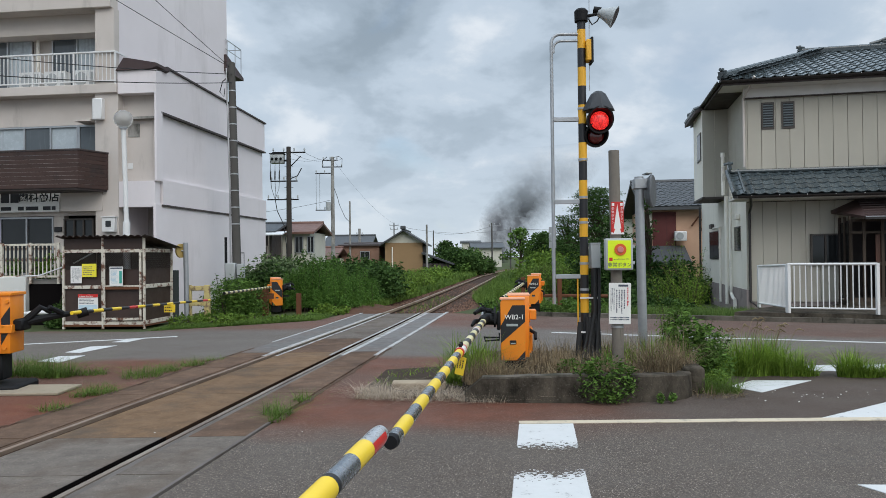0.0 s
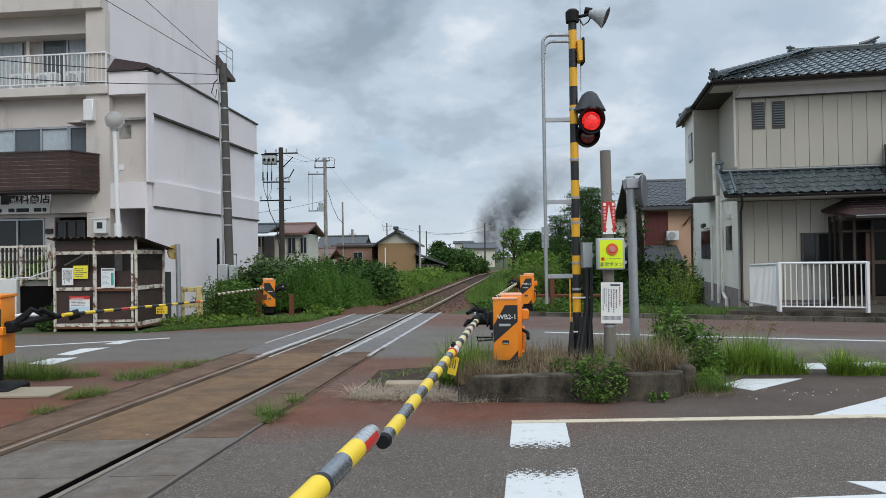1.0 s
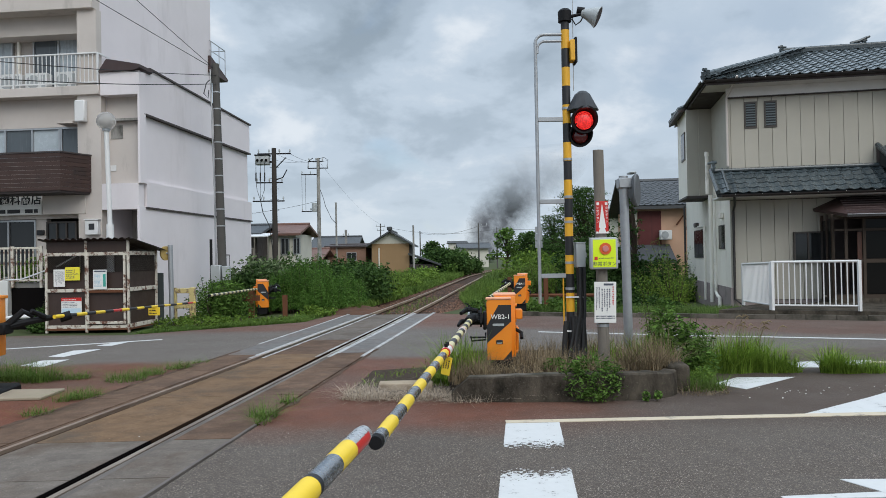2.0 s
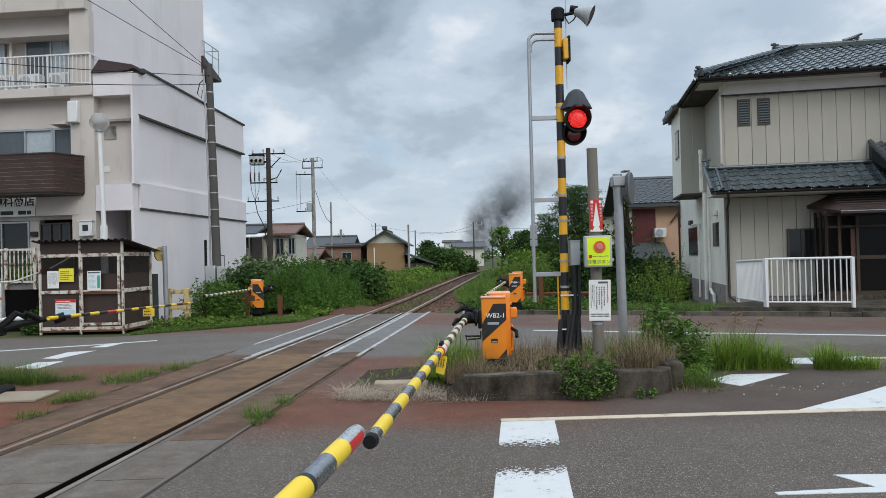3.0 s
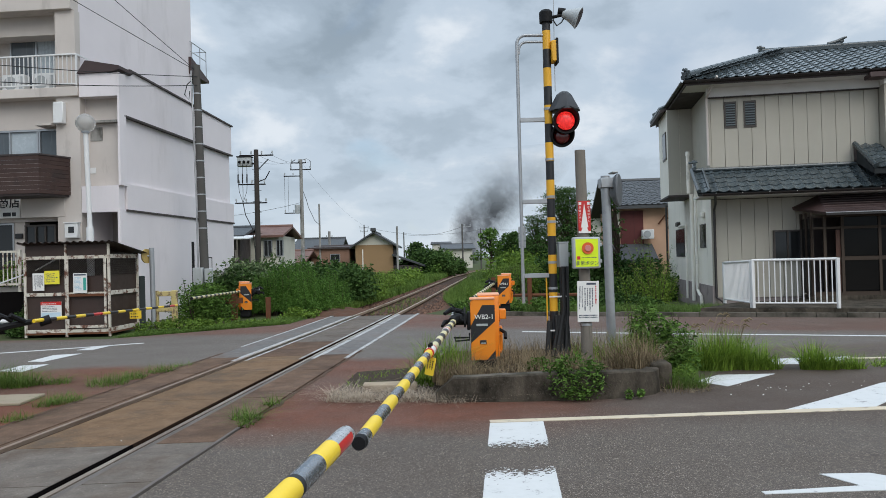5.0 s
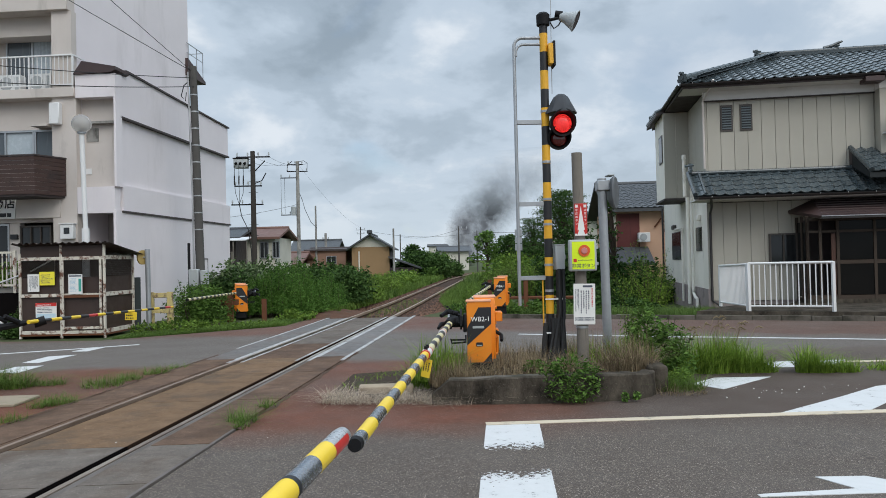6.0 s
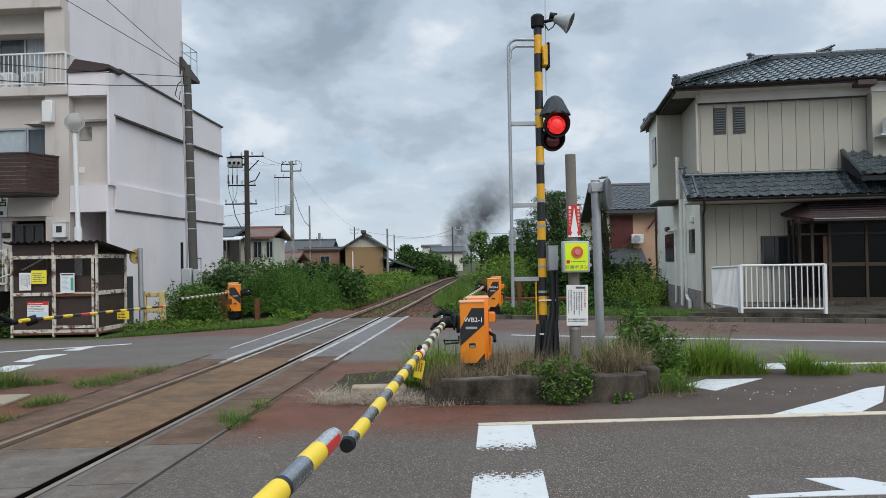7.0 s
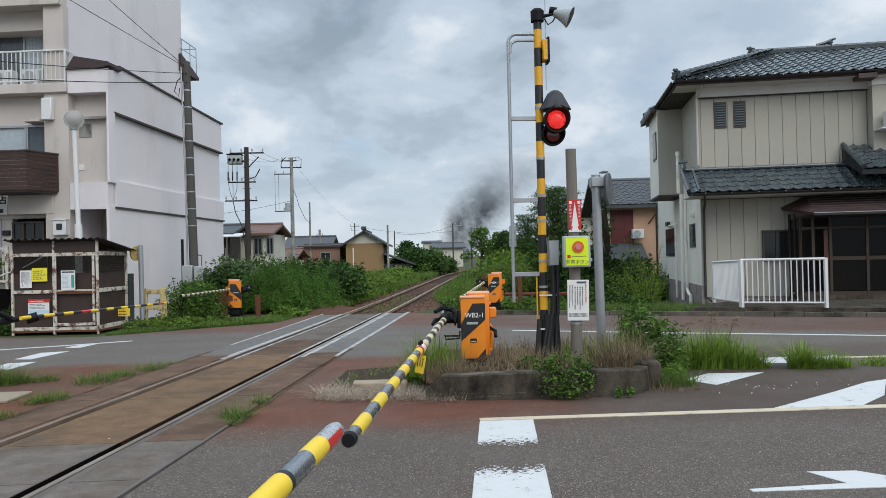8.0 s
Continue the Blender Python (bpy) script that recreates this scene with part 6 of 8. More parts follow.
part("kerb_block", bm, CONCRETE_DARK, isl, "", pose(2.86, 8.45, 0, 0, 0, -8))
solo("soil_patch", slab([(-0.98, 8.2), (-0.8, 10.05), (-0.1, 10.25), (0.35, 10.2), (0.4, 8.0), (-0.3, 8.05)], -0.05, 0.012), SOIL, "bare soil patch beside the island", "soil", "structure")
solo("concrete_block", box(-0.62, 0.02, 8.50, 8.74, 0.0, 0.09, 0.02, 2), surf("sandy_concrete", (0.36, 0.29, 0.21), 0.9, var=0.15, fine=40, bump=0.4, dirt=(0.2, 0.15, 0.11)), "low sandy concrete block lying in dry grass", "concrete block")
solo("cover_slab", box(-5.5, -4.5, 8.42, 9.0, 0.0, 0.035, 0.008), surf("sandy_slab", (0.30, 0.25, 0.185), 0.9, var=0.15, fine=40, bump=0.4, dirt=(0.18, 0.14, 0.11)), "pale concrete cover slab beside the track", "cover slab", "", pose(0, 0, 0))


# ---- gate machines and arms ----
def striped(p, q, r0, r1, lens, mats, n=16, start=0):
    """A pole painted in bands: lens gives the bands' lengths in turn, mats their slots."""
    p, q = Vector(p), Vector(q)
    total = (q - p).length
    d = (q - p) / total
    bm = bmesh.new()
    s, k = 0.0, start
    rings, mi = [ring(bm, p, d, r0, n)], []
    while s < total - 1e-4:
        e = min(total, s + lens[k % len(lens)])
        rings.append(ring(bm, p + d * e, d, r0 + (r1 - r0) * e / total, n))
        mi.append(mats[k % len(mats)])
        s, k = e, k + 1
    loft(bm, rings, mi)
    return bm


BLACK_FILM = surf("black_reflective_film", (0.30, 0.315, 0.335), 0.24, 0.92, var=0.3, scale=16, fine=120, bump=0.22)


def gate_machine(m, label, text=""):
    g = thing("gate_machine", label, "gate machine", "level crossing gates", m)
    part("base", box(-0.11, 0.16, 0.05, 0.5, -0.06, 0.14, 0.01), BLACK_IRON, g)
    bm = bmesh.new()
    prism(bm, [(-0.155, 0.13), (0.145, 0.13), (0.145, 0.83), (0.125, 0.87), (-0.13, 0.87), (-0.155, 0.84)], 0.0, 0.2, 'y')
    bmesh.ops.bevel(bm, geom=bm.edges[:], offset=0.008, segments=2, affect='EDGES')
    f = part("front_housing", bm, ORANGE, g, "orange enamelled steel housing")
    part("lid", box(-0.165, 0.145, -0.01, 0.21, 0.865, 0.888, 0.006), ORANGE_FADED, f, "faded pinkish orange lid")
    part("band", slab([(-0.153, 0.34), (-0.153, 0.55), (-0.01, 0.80), (0.143, 0.80), (0.143, 0.60)], -0.003, 0.0, 'y'), BLACK, f)
    part("band", slab([(0.04, 0.134), (0.142, 0.134), (0.142, 0.25)], -0.003, 0.0, 'y'), BLACK, f)
    part("maker_plate", box(-0.085, 0.055, -0.008, -0.002, 0.545, 0.575, 0.004), GREY_BOX, f)
    part("lock_plate", box(-0.045, 0.035, -0.008, 0.0, 0.325, 0.375, 0.006), BLACK, f)
    part("lock_slot", box(-0.035, 0.025, -0.011, -0.007, 0.332, 0.345), GREY_BOX, f)
    if text:
        lettering(text, 0.08, f, WHITE_FILM, pose(0.012, -0.0045, 0.655, 90), depth=0.001, bold=0.0006)
    r = part("rear_housing", box(-0.06, 0.20, 0.2, 0.62, 0.14, 0.90, 0.012, 2), ORANGE, g)
    part("rear_lid", box(-0.07, 0.21, 0.21, 0.63, 0.90, 0.922, 0.006), ORANGE_FADED, r)
    part("side_box", box(0.20, 0.29, 0.28, 0.5, 0.60, 0.72, 0.01), ORANGE, r)
    part("side_box", box(0.20, 0.24, 0.3, 0.56, 0.2, 0.5, 0.01), ORANGE, r)
    for y, z in ((0.27, 0.2), (0.27, 0.4), (0.57, 0.56), (0.27, 0.78)):
        part("bolt", rod((0.2, y, z), (0.222, y, z), 0.018, None, 8), ORANGE, r)
    part("crank", pipe([(0.2, 0.24, 0.48), (0.27, 0.2, 0.44), (0.27, 0.12, 0.38)], 0.022, 8), BLACK_IRON, g)
    h = part("hinge", box(-0.20, -0.155, -0.02, 0.18, 0.50, 0.72, 0.015, 2), BLACK_IRON, g, "black cast hinge with clamped plates")
    for x, y0, y1, z0, z1 in ((-0.235, -0.10, 0.17, 0.54, 0.75), (-0.36, -0.12, 0.10, 0.55, 0.70)):
        bm = slab([(y0, z0 + 0.05), (y0 + 0.05, z0), (y1 - 0.04, z0), (y1, z0 + 0.07), (y1 - 0.03, z1), (y1 - 0.12, z1 + 0.03), (y0 + 0.02, z1 - 0.04)], x, x + 0.022, 'x')
        part("plate", bm, BLACK_IRON, h)
    part("drum", rod((-0.345, 0.02, 0.63), (-0.20, 0.02, 0.63), 0.07, None, 14), BLACK_IRON, h)
    part("socket", pipe([(-0.31, 0.06, 0.645), (-0.355, -0.10, 0.64), (-0.375, -0.20, 0.625)], [0.062, 0.056, 0.048], 12), BLACK_IRON, h)
    part("weight_arm", pipe([(-0.26, 0.12, 0.72), (-0.40, 0.17, 0.74), (-0.47, 0.06, 0.70)], [0.03, 0.036, 0.024], 8), BLACK_IRON, h)
    part("weight_arm", pipe([(-0.40, 0.12, 0.60), (-0.47, 0.04, 0.60), (-0.50, -0.06, 0.56)], [0.03, 0.03, 0.018], 8), BLACK_IRON, h)
    part("spring", pipe([(-0.30 - 0.016 * math.cos(k * 1.26) - 0.004 * k, -0.02 + 0.016 * math.sin(k * 1.26), 0.73 + 0.004 * k) for k in range(26)], 0.006, 5), BLACK_IRON, h)
    part("stay", pipe([(-0.17, -0.02, 0.47), (-0.17, -0.03, 0.385), (-0.34, -0.06, 0.375), (-0.35, -0.06, 0.43)], 0.011, 6), BLACK_IRON, h)
    part("stay", box(-0.34, -0.165, -0.055, -0.035, 0.405, 0.425), BLACK_IRON, h)
    for y, z in ((-0.07, 0.60), (0.06, 0.57), (-0.04, 0.69), (0.08, 0.70), (0.13, 0.63)):
        part("bolt", rod((-0.385, y, z), (-0.355, y, z), 0.016, None, 6), GALV if z > 0.66 else BLACK_IRON, h)
        part("bolt", rod((-0.26, y * 0.8, z + 0.02), (-0.235, y * 0.8, z + 0.02), 0.018, None, 6), BLACK_IRON, h)
    return g


gate_machine(pose(0.845, 8.78, 0.17, 0, 0, -5), "orange gate machine with black band standing in dry grass", "WB2-1")
gate_machine(pose(2.36, 18.95, 0.17, 0, 0, -8), "orange gate machine beyond the road beside the track", "WB4-1")


def back_gate(m, label):
    """A gate machine seen from its rear cover: ribbed orange casing on a black foot."""
    g = thing("gate_machine", label, "gate machine", "level crossing gates", m)
    f = part("casing", box(-0.75, 0.0, 0.0, 0.36, 0.45, 1.17, 0.015, 2), ORANGE, g, "bolted orange casing")
    part("casing_lip", box(-0.77, 0.02, -0.02, 0.38, 1.15, 1.19, 0.008), ORANGE, f)
    part("band", slab([(-0.16, 0.452), (-0.40, 0.452), (-0.003, 1.02), (-0.003, 0.74)], -0.004, 0.0, 'y'), BLACK, f)
    part("edge_strip", box(-0.115, -0.105, -0.012, 0.0, 0.46, 1.15), ORANGE, f)
    for x, z in ((-0.08, 0.78), (-0.22, 0.62), (-0.30, 0.62), (-0.25, 0.95), (-0.18, 0.85), (-0.06, 0.52), (-0.35, 0.9), (-0.22, 1.08), (-0.34, 0.72), (-0.03, 1.08), (-0.4, 1.08)):
        part("bolt", rod((x, -0.03, z), (x, 0.0, z), 0.022, None, 8), ORANGE, f)
    part("latch", box(-0.34, -0.22, -0.045, 0.0, 0.90, 0.97, 0.01), ORANGE, f)
    part("bracket", box(-0.14, 0.03, -0.03, 0.06, 0.70, 0.80, 0.006), ORANGE, f)
    part("foot", box(-0.62, -0.12, 0.05, 0.32, 0.12, 0.45, 0.02), BLACK_IRON, g)
    part("plate", box(-0.65, -0.15, 0.0, 0.05, 0.08, 0.36, 0.01), surf("stamped_cream_plate", (0.50, 0.47, 0.38), 0.7, var=0.1, fine=20, dirt=(0.2, 0.17, 0.13), dirt_at=(0.52, 0.6), dirt_scale=9), g, "cream stamped plate")
    part("sole", box(-0.8, 0.12, -0.12, 0.5, -0.04, 0.08, 0.03), BLACK_IRON, g)
    h = part("hinge", box(0.0, 0.12, 0.05, 0.3, 0.72, 0.86, 0.02), BLACK_IRON, g, "black hinge block")
    part("hinge_arm", pipe([(0.05, 0.2, 0.80), (0.24, 0.26, 0.99), (0.32, 0.35, 0.92)], [0.05, 0.04, 0.03], 8), BLACK_IRON, h)
    part("hinge_arm", pipe([(0.05, 0.2, 0.80), (0.25, 0.3, 0.85), (0.46, 0.55, 0.885)], [0.05, 0.045, 0.035], 8), BLACK_IRON, h)
    part("hinge_arm", pipe([(0.32, 0.3, 0.99), (0.42, 0.45, 0.90)], [0.03, 0.035], 8), BLACK_IRON, h)
    part("motor_cap", rod((0.5, 0.7, 0.86), (0.62, 0.75, 0.9), 0.06, None, 10), BLACK_IRON, h)
    return g


back_gate(pose(-5.24, 8.75, 0.0, 0, 0, 6), "orange gate machine seen from behind beside the track")
fl = gate_machine(pose(-4.72, 20.5, 0.10, 0, 0, 8) @ Matrix.Scale(-1, 4, (1, 0, 0)), "orange gate machine standing among weeds beyond the road", "")

SILVER_FILM = surf("silver_film", (0.46, 0.47, 0.48), 0.3, 0.6, var=0.2, scale=20, fine=110, bump=0.2)
ARM_MATS = [YELLOW, BLACK_FILM, WHITE_FILM, RED_FILM, PALE_YELLOW, BLACK, SILVER_FILM]


def arm(name, label, p, q, r0, r1, lens, slots, sleeve=None, tag=None, cap=None):
    a = thing(name, label, "barrier arm", "barrier arms")
    part("pole", striped(p, q, r0, r1, lens, slots), ARM_MATS, a)
    p, q = Vector(p), Vector(q)
    d = (q - p).normalized()
    part("end_cap", rod(q - d * 0.004, q + d * 0.03, r1 * 1.06, r1 * 0.9, 16), cap or BLACK_IRON, a)
    if sleeve:
        c = p.lerp(q, sleeve)
        part("sleeve", striped(c - d * 0.14, c + d * 0.14, r0 * 1.12, r0 * 1.12, (0.05, 0.18, 0.05), (3, 2, 3)), ARM_MATS, a, "white clamp with red chequered rings")
        for s in (-0.06, 0.05):
            part("bolt", rod(c + d * s + Vector((0, -0.02, r0)), c + d * s + Vector((0, -0.02, r0 + 0.03)), 0.014, None, 6), BLACK_IRON, a)
        c2 = p.lerp(q, sleeve * 0.42)
        part("ring", striped(c2 - d * 0.06, c2 + d * 0.06, r0 * 1.14, r0 * 1.14, (0.02, 0.02), (3, 2)), ARM_MATS, a, "red and white chequered ring")
        if tag:
            t_ = part("tag", box(-0.037, 0.037, -0.003, 0.003, -0.145, 0.0, 0.004), YELLOW, a, "yellow hanging warning tag", Matrix.Translation(c + d * 0.10 + Vector((0.02, 0, -r0))) @ pose(0, 0, 0, 0, 12, -20))
            bars_text(t_, -0.029, 0.029, -0.125, -0.025, -0.003, 3, BLACK, 8, True)
    return a


arm("barrier_arm", "black and yellow barrier arm reaching over the road", (0.475, 8.66, 0.79), (-0.208, 2.84, 0.85), 0.035, 0.030, (0.25, 0.25), (4, 5) * 6 + (0, 1) * 8, 0.50, True)
arm("barrier_arm", "thick black and yellow barrier arm with a red end", (-0.74, -0.7, 0.94), (-0.186, 2.0, 1.075), 0.0285, 0.0265, (0.28, 0.24), (0, 1), cap=SILVER_FILM)
near_arm = bpy.data.objects["barrier_arm.001"]
# tip of the near arm: white film with a red side, then yellow, black
P1, P2 = Vector((-0.186, 2.0, 1.075)), Vector((-0.74, -0.7, 0.94))
dd = (P2 - P1).normalized()
part("tip_film", striped(P1, P1 + dd * 0.78, 0.0275, 0.0288, (0.115, 0.115, 0.14, 0.02, 0.41), (6, 0, 1, 5, 0), 20), ARM_MATS, near_arm)
bm = bmesh.new()
side_v = dd.cross(Vector((0, 0, 1))).normalized()
if side_v.x < 0:
    side_v = -side_v
upv = Vector((0, 0, 1)) - dd * dd.z
pr = None
for s in (0.0, 0.115):
    cur = [bm.verts.new(P1 + dd * s + (side_v * math.cos(a) + upv * math.sin(a)) * 0.0281) for a in [radians(-60 + 16 * i) for i in range(7)]]
    if pr:
        for i in range(6):
            bm.faces.new((pr[i], pr[i + 1], cur[i + 1], cur[i]))
    pr = cur
part("red_film", bm, RED_FILM, near_arm, "red reflective film")
back_gate(pose(-1.15, -1.1, 0.0, 0, 0, -60), "orange gate machine at the near side of the road")
arm("barrier_arm", "black and yellow barrier arm lowered across the far lane", (-4.78, 9.3, 0.895), (-4.37, 13.55, 0.805), 0.025, 0.019, (0.24, 0.22), (0, 5, 0, 5, 0, 5, 3, 0, 5, 0, 5))
t_ = solo("warning_tag", box(-0.10, 0.10, -0.004, 0.004, -0.13, 0.0, 0.004), YELLOW, "yellow warning tag hanging from a barrier arm", "sign", "", pose(-4.525, 11.95, 0.825, 0, 0, -8))
bars_text(t_, -0.08, 0.08, -0.11, -0.02, -0.004, 2, BLACK, 9)
arm("barrier_arm", "pale yellow and white barrier arm in front of weeds", (-4.85, 20.3, 0.76), (-4.27, 14.1, 0.90), 0.034, 0.028, (0.26, 0.24), (4, 5))
arm("barrier_arm", "pale worn barrier arm of the far gate", (2.1, 19.0, 0.83), (1.1, 13.4, 0.80), 0.036, 0.03, (0.26, 0.24), (4, 5))

# ---- warning post with lamps and horn ----
WP = pose(1.795, 9.2, 0.17)
post = thing("warning_post", "black and yellow striped level crossing warning post with red lamps", "warning post", m=WP)
part("pole", striped((0, 0, -0.05), (0, 0, 4.48), 0.053, 0.053, (0.722, ) + (0.24, ) * 20, (5, ) + (0, 5) * 10, 18), [POST_YELLOW, BLACK, WHITE_FILM, RED_FILM, PALE_YELLOW, BLACK], post)
for z in (0.95, 1.28, 1.80, 2.12, 2.6, 3.25):
    part("clamp", rod((0, 0, z), (0, 0, z + 0.03), 0.059, None, 18), GALV, post)
part("cap", rod((0, 0, 4.38), (0, 0, 4.51), 0.085, 0.088, 16), BLACK_IRON, post)
part("cap_top", rod((0, 0, 4.51), (0, 0, 4.54), 0.088, 0.06, 16), BLACK_IRON, post)
hn = part("horn", pipe([(0.22, -0.01, 4.49), (0.28, -0.03, 4.47), (0.36, -0.06, 4.435), (0.41, -0.075, 4.41)], [0.05, 0.07, 0.11, 0.14], 24), GREY_BOX, post, "grey trumpet horn")
# dark disc paints the shade of a hollow on the horn's closed end
part("mouth", rod((0.4105, -0.0755, 4.4098), (0.412, -0.076, 4.409), 0.125, None, 24), TRIM_DARK, hn)
part("driver", pipe([(0.16, 0.0, 4.53), (0.25, -0.02, 4.51)], 0.045, 12), BLACK_IRON, hn)
part("bracket", pipe([(0.08, 0, 4.45), (0.2, -0.02, 4.47), (0.3, -0.03, 4.42)], 0.022, 8), BLACK_IRON, hn)
part("cable", pipe([(0.09, 0, 4.42), (0.14, 0, 4.34), (0.2, -0.01, 4.38), (0.24, -0.02, 4.45)], 0.009, 6), CABLE, hn)
jb = part("junction_box", box(0.045, 0.13, -0.1, 0.06, 3.86, 4.13, 0.01), POST_YELLOW, post, "yellow and black junction box")
part("box_edge", box(0.1, 0.135, -0.105, 0.065, 3.83, 4.16, 0.01), BLACK_IRON, jb)
part("rod", rod((0.10, 0.02, 3.5), (0.11, 0.02, 4.9), 0.005, None, 6), GALV, post)


def bent(x, y, z_top, z_bot, inner=0.0):
    pts = [(0.0, y, z_top - inner), (x * 0.72, y, z_top - inner)]
    for i in range(1, 6):
        a = math.pi / 2 * i / 5
        pts.append((x * 0.72 + (x * 0.28) * math.sin(a), y, z_top - inner - abs(x) * 0.28 * (1 - math.cos(a))))
    pts.append((x, y, z_bot))
    return pts


lad = part("ladder_frame", pipe(bent(-0.385, 0.0, 4.22, 0.78), 0.022, 10), GALV, post, "galvanised pipe ladder frame")
part("ladder_rail", pipe(bent(-0.362, 0.0, 4.22, 3.98, 0.085), 0.018, 10), GALV, lad)
for z in (3.13, 2.08, 1.13):
    part("rung", box(-0.37, -0.05, -0.02, 0.02, z - 0.028, z + 0.028, 0.004), GALV, lad)

LED = Net("red_led")
_c, _d = LED.cells(95.0)
LED_LIT = LED.done((0.25, 0.01, 0.01), 0.3)
_b = LED.b
LED.put((1.0, 0.035, 0.03), _b.inputs["Emission Color"])
LED.put(LED.ramp(_d, (0.2, 2.6), (0.42, 0.35)), _b.inputs["Emission Strength"])
RED_LENS = Net("dark_red_lens")
RED_LENS = RED_LENS.done(RED_LENS.mix(RED_LENS.noise(8, 3), (0.05, 0.004, 0.004), (0.13, 0.008, 0.008)), 0.12, 0.0, 0.8)


def lamp_unit(x, y, z, r, lens, name, rz=0.0):
    """A round signal lamp: dish, lens, ring and a visor open at the foot."""
    u = part(name, rod((0, 0.03, 0), (0, 0.16, 0), r * 0.8, r * 0.6, 20), BLACK_IRON, post, "round red warning lamp", pose(x, y, z, 0, 0, rz))
    bm = bmesh.new()
    n = 28
    rings = []
    for yy, rr in ((0.03, r), (-0.13, r), (-0.13, r * 0.9), (0.03, r * 0.74)):
        rings.append([bm.verts.new((rr * math.cos(2 * math.pi * i / n), yy * (0.55 + 0.45 * math.sin(2 * math.pi * i / n)) if yy < 0 else yy, rr * math.sin(2 * math.pi * i / n))) for i in range(n)])
    loft(bm, rings, 0, False)
    part("visor", bm, BLACK_IRON, u)
    bm = bmesh.new()
    n = 24
    rings = []
    for k in range(5):
        a = math.pi / 2 * k / 5
        rings.append([bm.verts.new((r * 0.72 * math.cos(a) * math.cos(2 * math.pi * i / n), 0.0 - 0.05 * math.sin(a), r * 0.72 * math.cos(a) * math.sin(2 * math.pi * i / n))) for i in range(n)])
    loft(bm, rings, 0, True)
    part("lens", bm, lens, u, "red lens")
    return u


lamp_unit(0.195, -0.12, 3.09, 0.165, LED_LIT, "lamp")
lamp_unit(0.165, -0.02, 2.92, 0.150, RED_LENS, "lamp")
part("mount", pipe([(0.05, 0, 3.0), (0.13, 0, 3.0), (0.16, 0.02, 3.05)], 0.035, 8), BLACK_IRON, post)
part("hood", pipe([(0.195, -0.06, 3.225), (0.195, -0.06, 3.24), (0.195, -0.06, 3.43), (0.195, -0.06, 3.47), (0.195, -0.06, 3.48)], [0.205, 0.203, 0.10, 0.05, 0.01], 8), surf("dark_grey_hood", (0.040, 0.043, 0.048), 0.55, var=0.2, dirt=(0.07, 0.074, 0.08), spec=0.3), post, "grey conical hood over the lamps")
cb = part("cabinet", box(0.075, 0.195, -0.07, 0.09, 1.23, 1.54, 0.008), GREY_BOX, post, "small grey control cabinet")
part("cabinet_lid", box(0.07, 0.20, -0.075, 0.095, 1.54, 1.555), GREY_BOX, cb)
part("latch", box(0.195, 0.215, -0.04, -0.02, 1.36, 1.42), GALV, cb)
for i, (x0, x1, r) in enumerate(((0.10, 0.03, 0.022), (0.14, 0.12, 0.025), (0.16, 0.17, 0.018), (0.12, -0.03, 0.03), (0.17, 0.09, 0.02))):
    part("conduit", pipe([(x0, -0.02 - 0.015 * i, 1.24), (x0, -0.03 - 0.01 * i, 0.7), ((x0 + x1) / 2, -0.05 - 0.02 * i, 0.35), (x1, -0.09 - 0.02 * i, -0.05)], r, 8), CABLE, post, "black cable conduit")
part("conduit", pipe([(-0.06, -0.03, 0.55), (-0.09, -0.06, 0.3), (-0.12, -0.09, -0.05)], 0.035, 8), CABLE, post)
part("conduit", pipe([(-0.085, 0.0, 1.15), (-0.085, 0.0, 0.3), (-0.10, 0.0, -0.05)], 0.010, 8), POST_YELLOW, post)
for i, (x0, x1, y1) in enumerate(((0.02, -0.10, -0.16), (0.06, -0.04, -0.20), (0.09, 0.05, -0.21), (0.13, 0.16, -0.16), (0.04, 0.10, -0.14))):
    part("conduit", pipe([(x0, -0.07, 0.62), (x0, -0.08, 0.42), ((x0 * 2 + x1) / 3, -0.10, 0.24), (x1, y1, -0.05)], 0.026, 8), CABLE, post, "black cable conduit")
for z in (0.42, 0.85):
    part("strap", box(-0.07, 0.19, -0.075, -0.07, z, z + 0.018), WHITE_METAL, post)

# ---- old post with emergency button and notices ----
op = thing("button_post", "grey weathered post with a yellow emergency button box and notices", "post", m=pose(2.145, 8.95, 0.17))
part("post", rod((0.01, 0, -0.05), (-0.015, 0, 2.69), 0.074, 0.066, 16), OLD_WOOD, op)
rs = part("arrow_sign", box(-0.078, 0.078, -0.082, -0.076, 1.65, 2.05, 0.003), RED_FILM, op, "red sign with white arrow and lettering")
part("white_arrow", slab([(0.0, 2.02), (-0.055, 1.655), (0.055, 1.655)], -0.0855, -0.082, 'y'), WHITE_FILM, rs)
part("white_foot", box(-0.077, 0.077, -0.0850, -0.082, 1.651, 1.675), WHITE_FILM, rs)
for s in (-1, 1):
    part("red_arrow", slab([(s * 0.05, 1.662), (s * 0.072, 1.72), (s * 0.028, 1.72)], -0.088, -0.0855, 'y'), RED_FILM, rs)
    part("emblem", box(s * 0.052 - 0.016, s * 0.052 + 0.016, -0.0850, -0.082, 2.0, 2.035), WHITE_FILM, rs)
    for i, ch in enumerate("非常ボタン"):
        lettering(ch, 0.034, rs, WHITE_FILM, pose(s * 0.055, -0.0832, 1.965 - i * 0.042, 90), depth=0.0008)
yb = part("button_box", box(-0.17, 0.17, -0.16, -0.06, 1.21, 1.60, 0.02, 3), GREY_BOX, op, "grey box with a lime yellow face")
LIME = Net("lime_retroreflective")
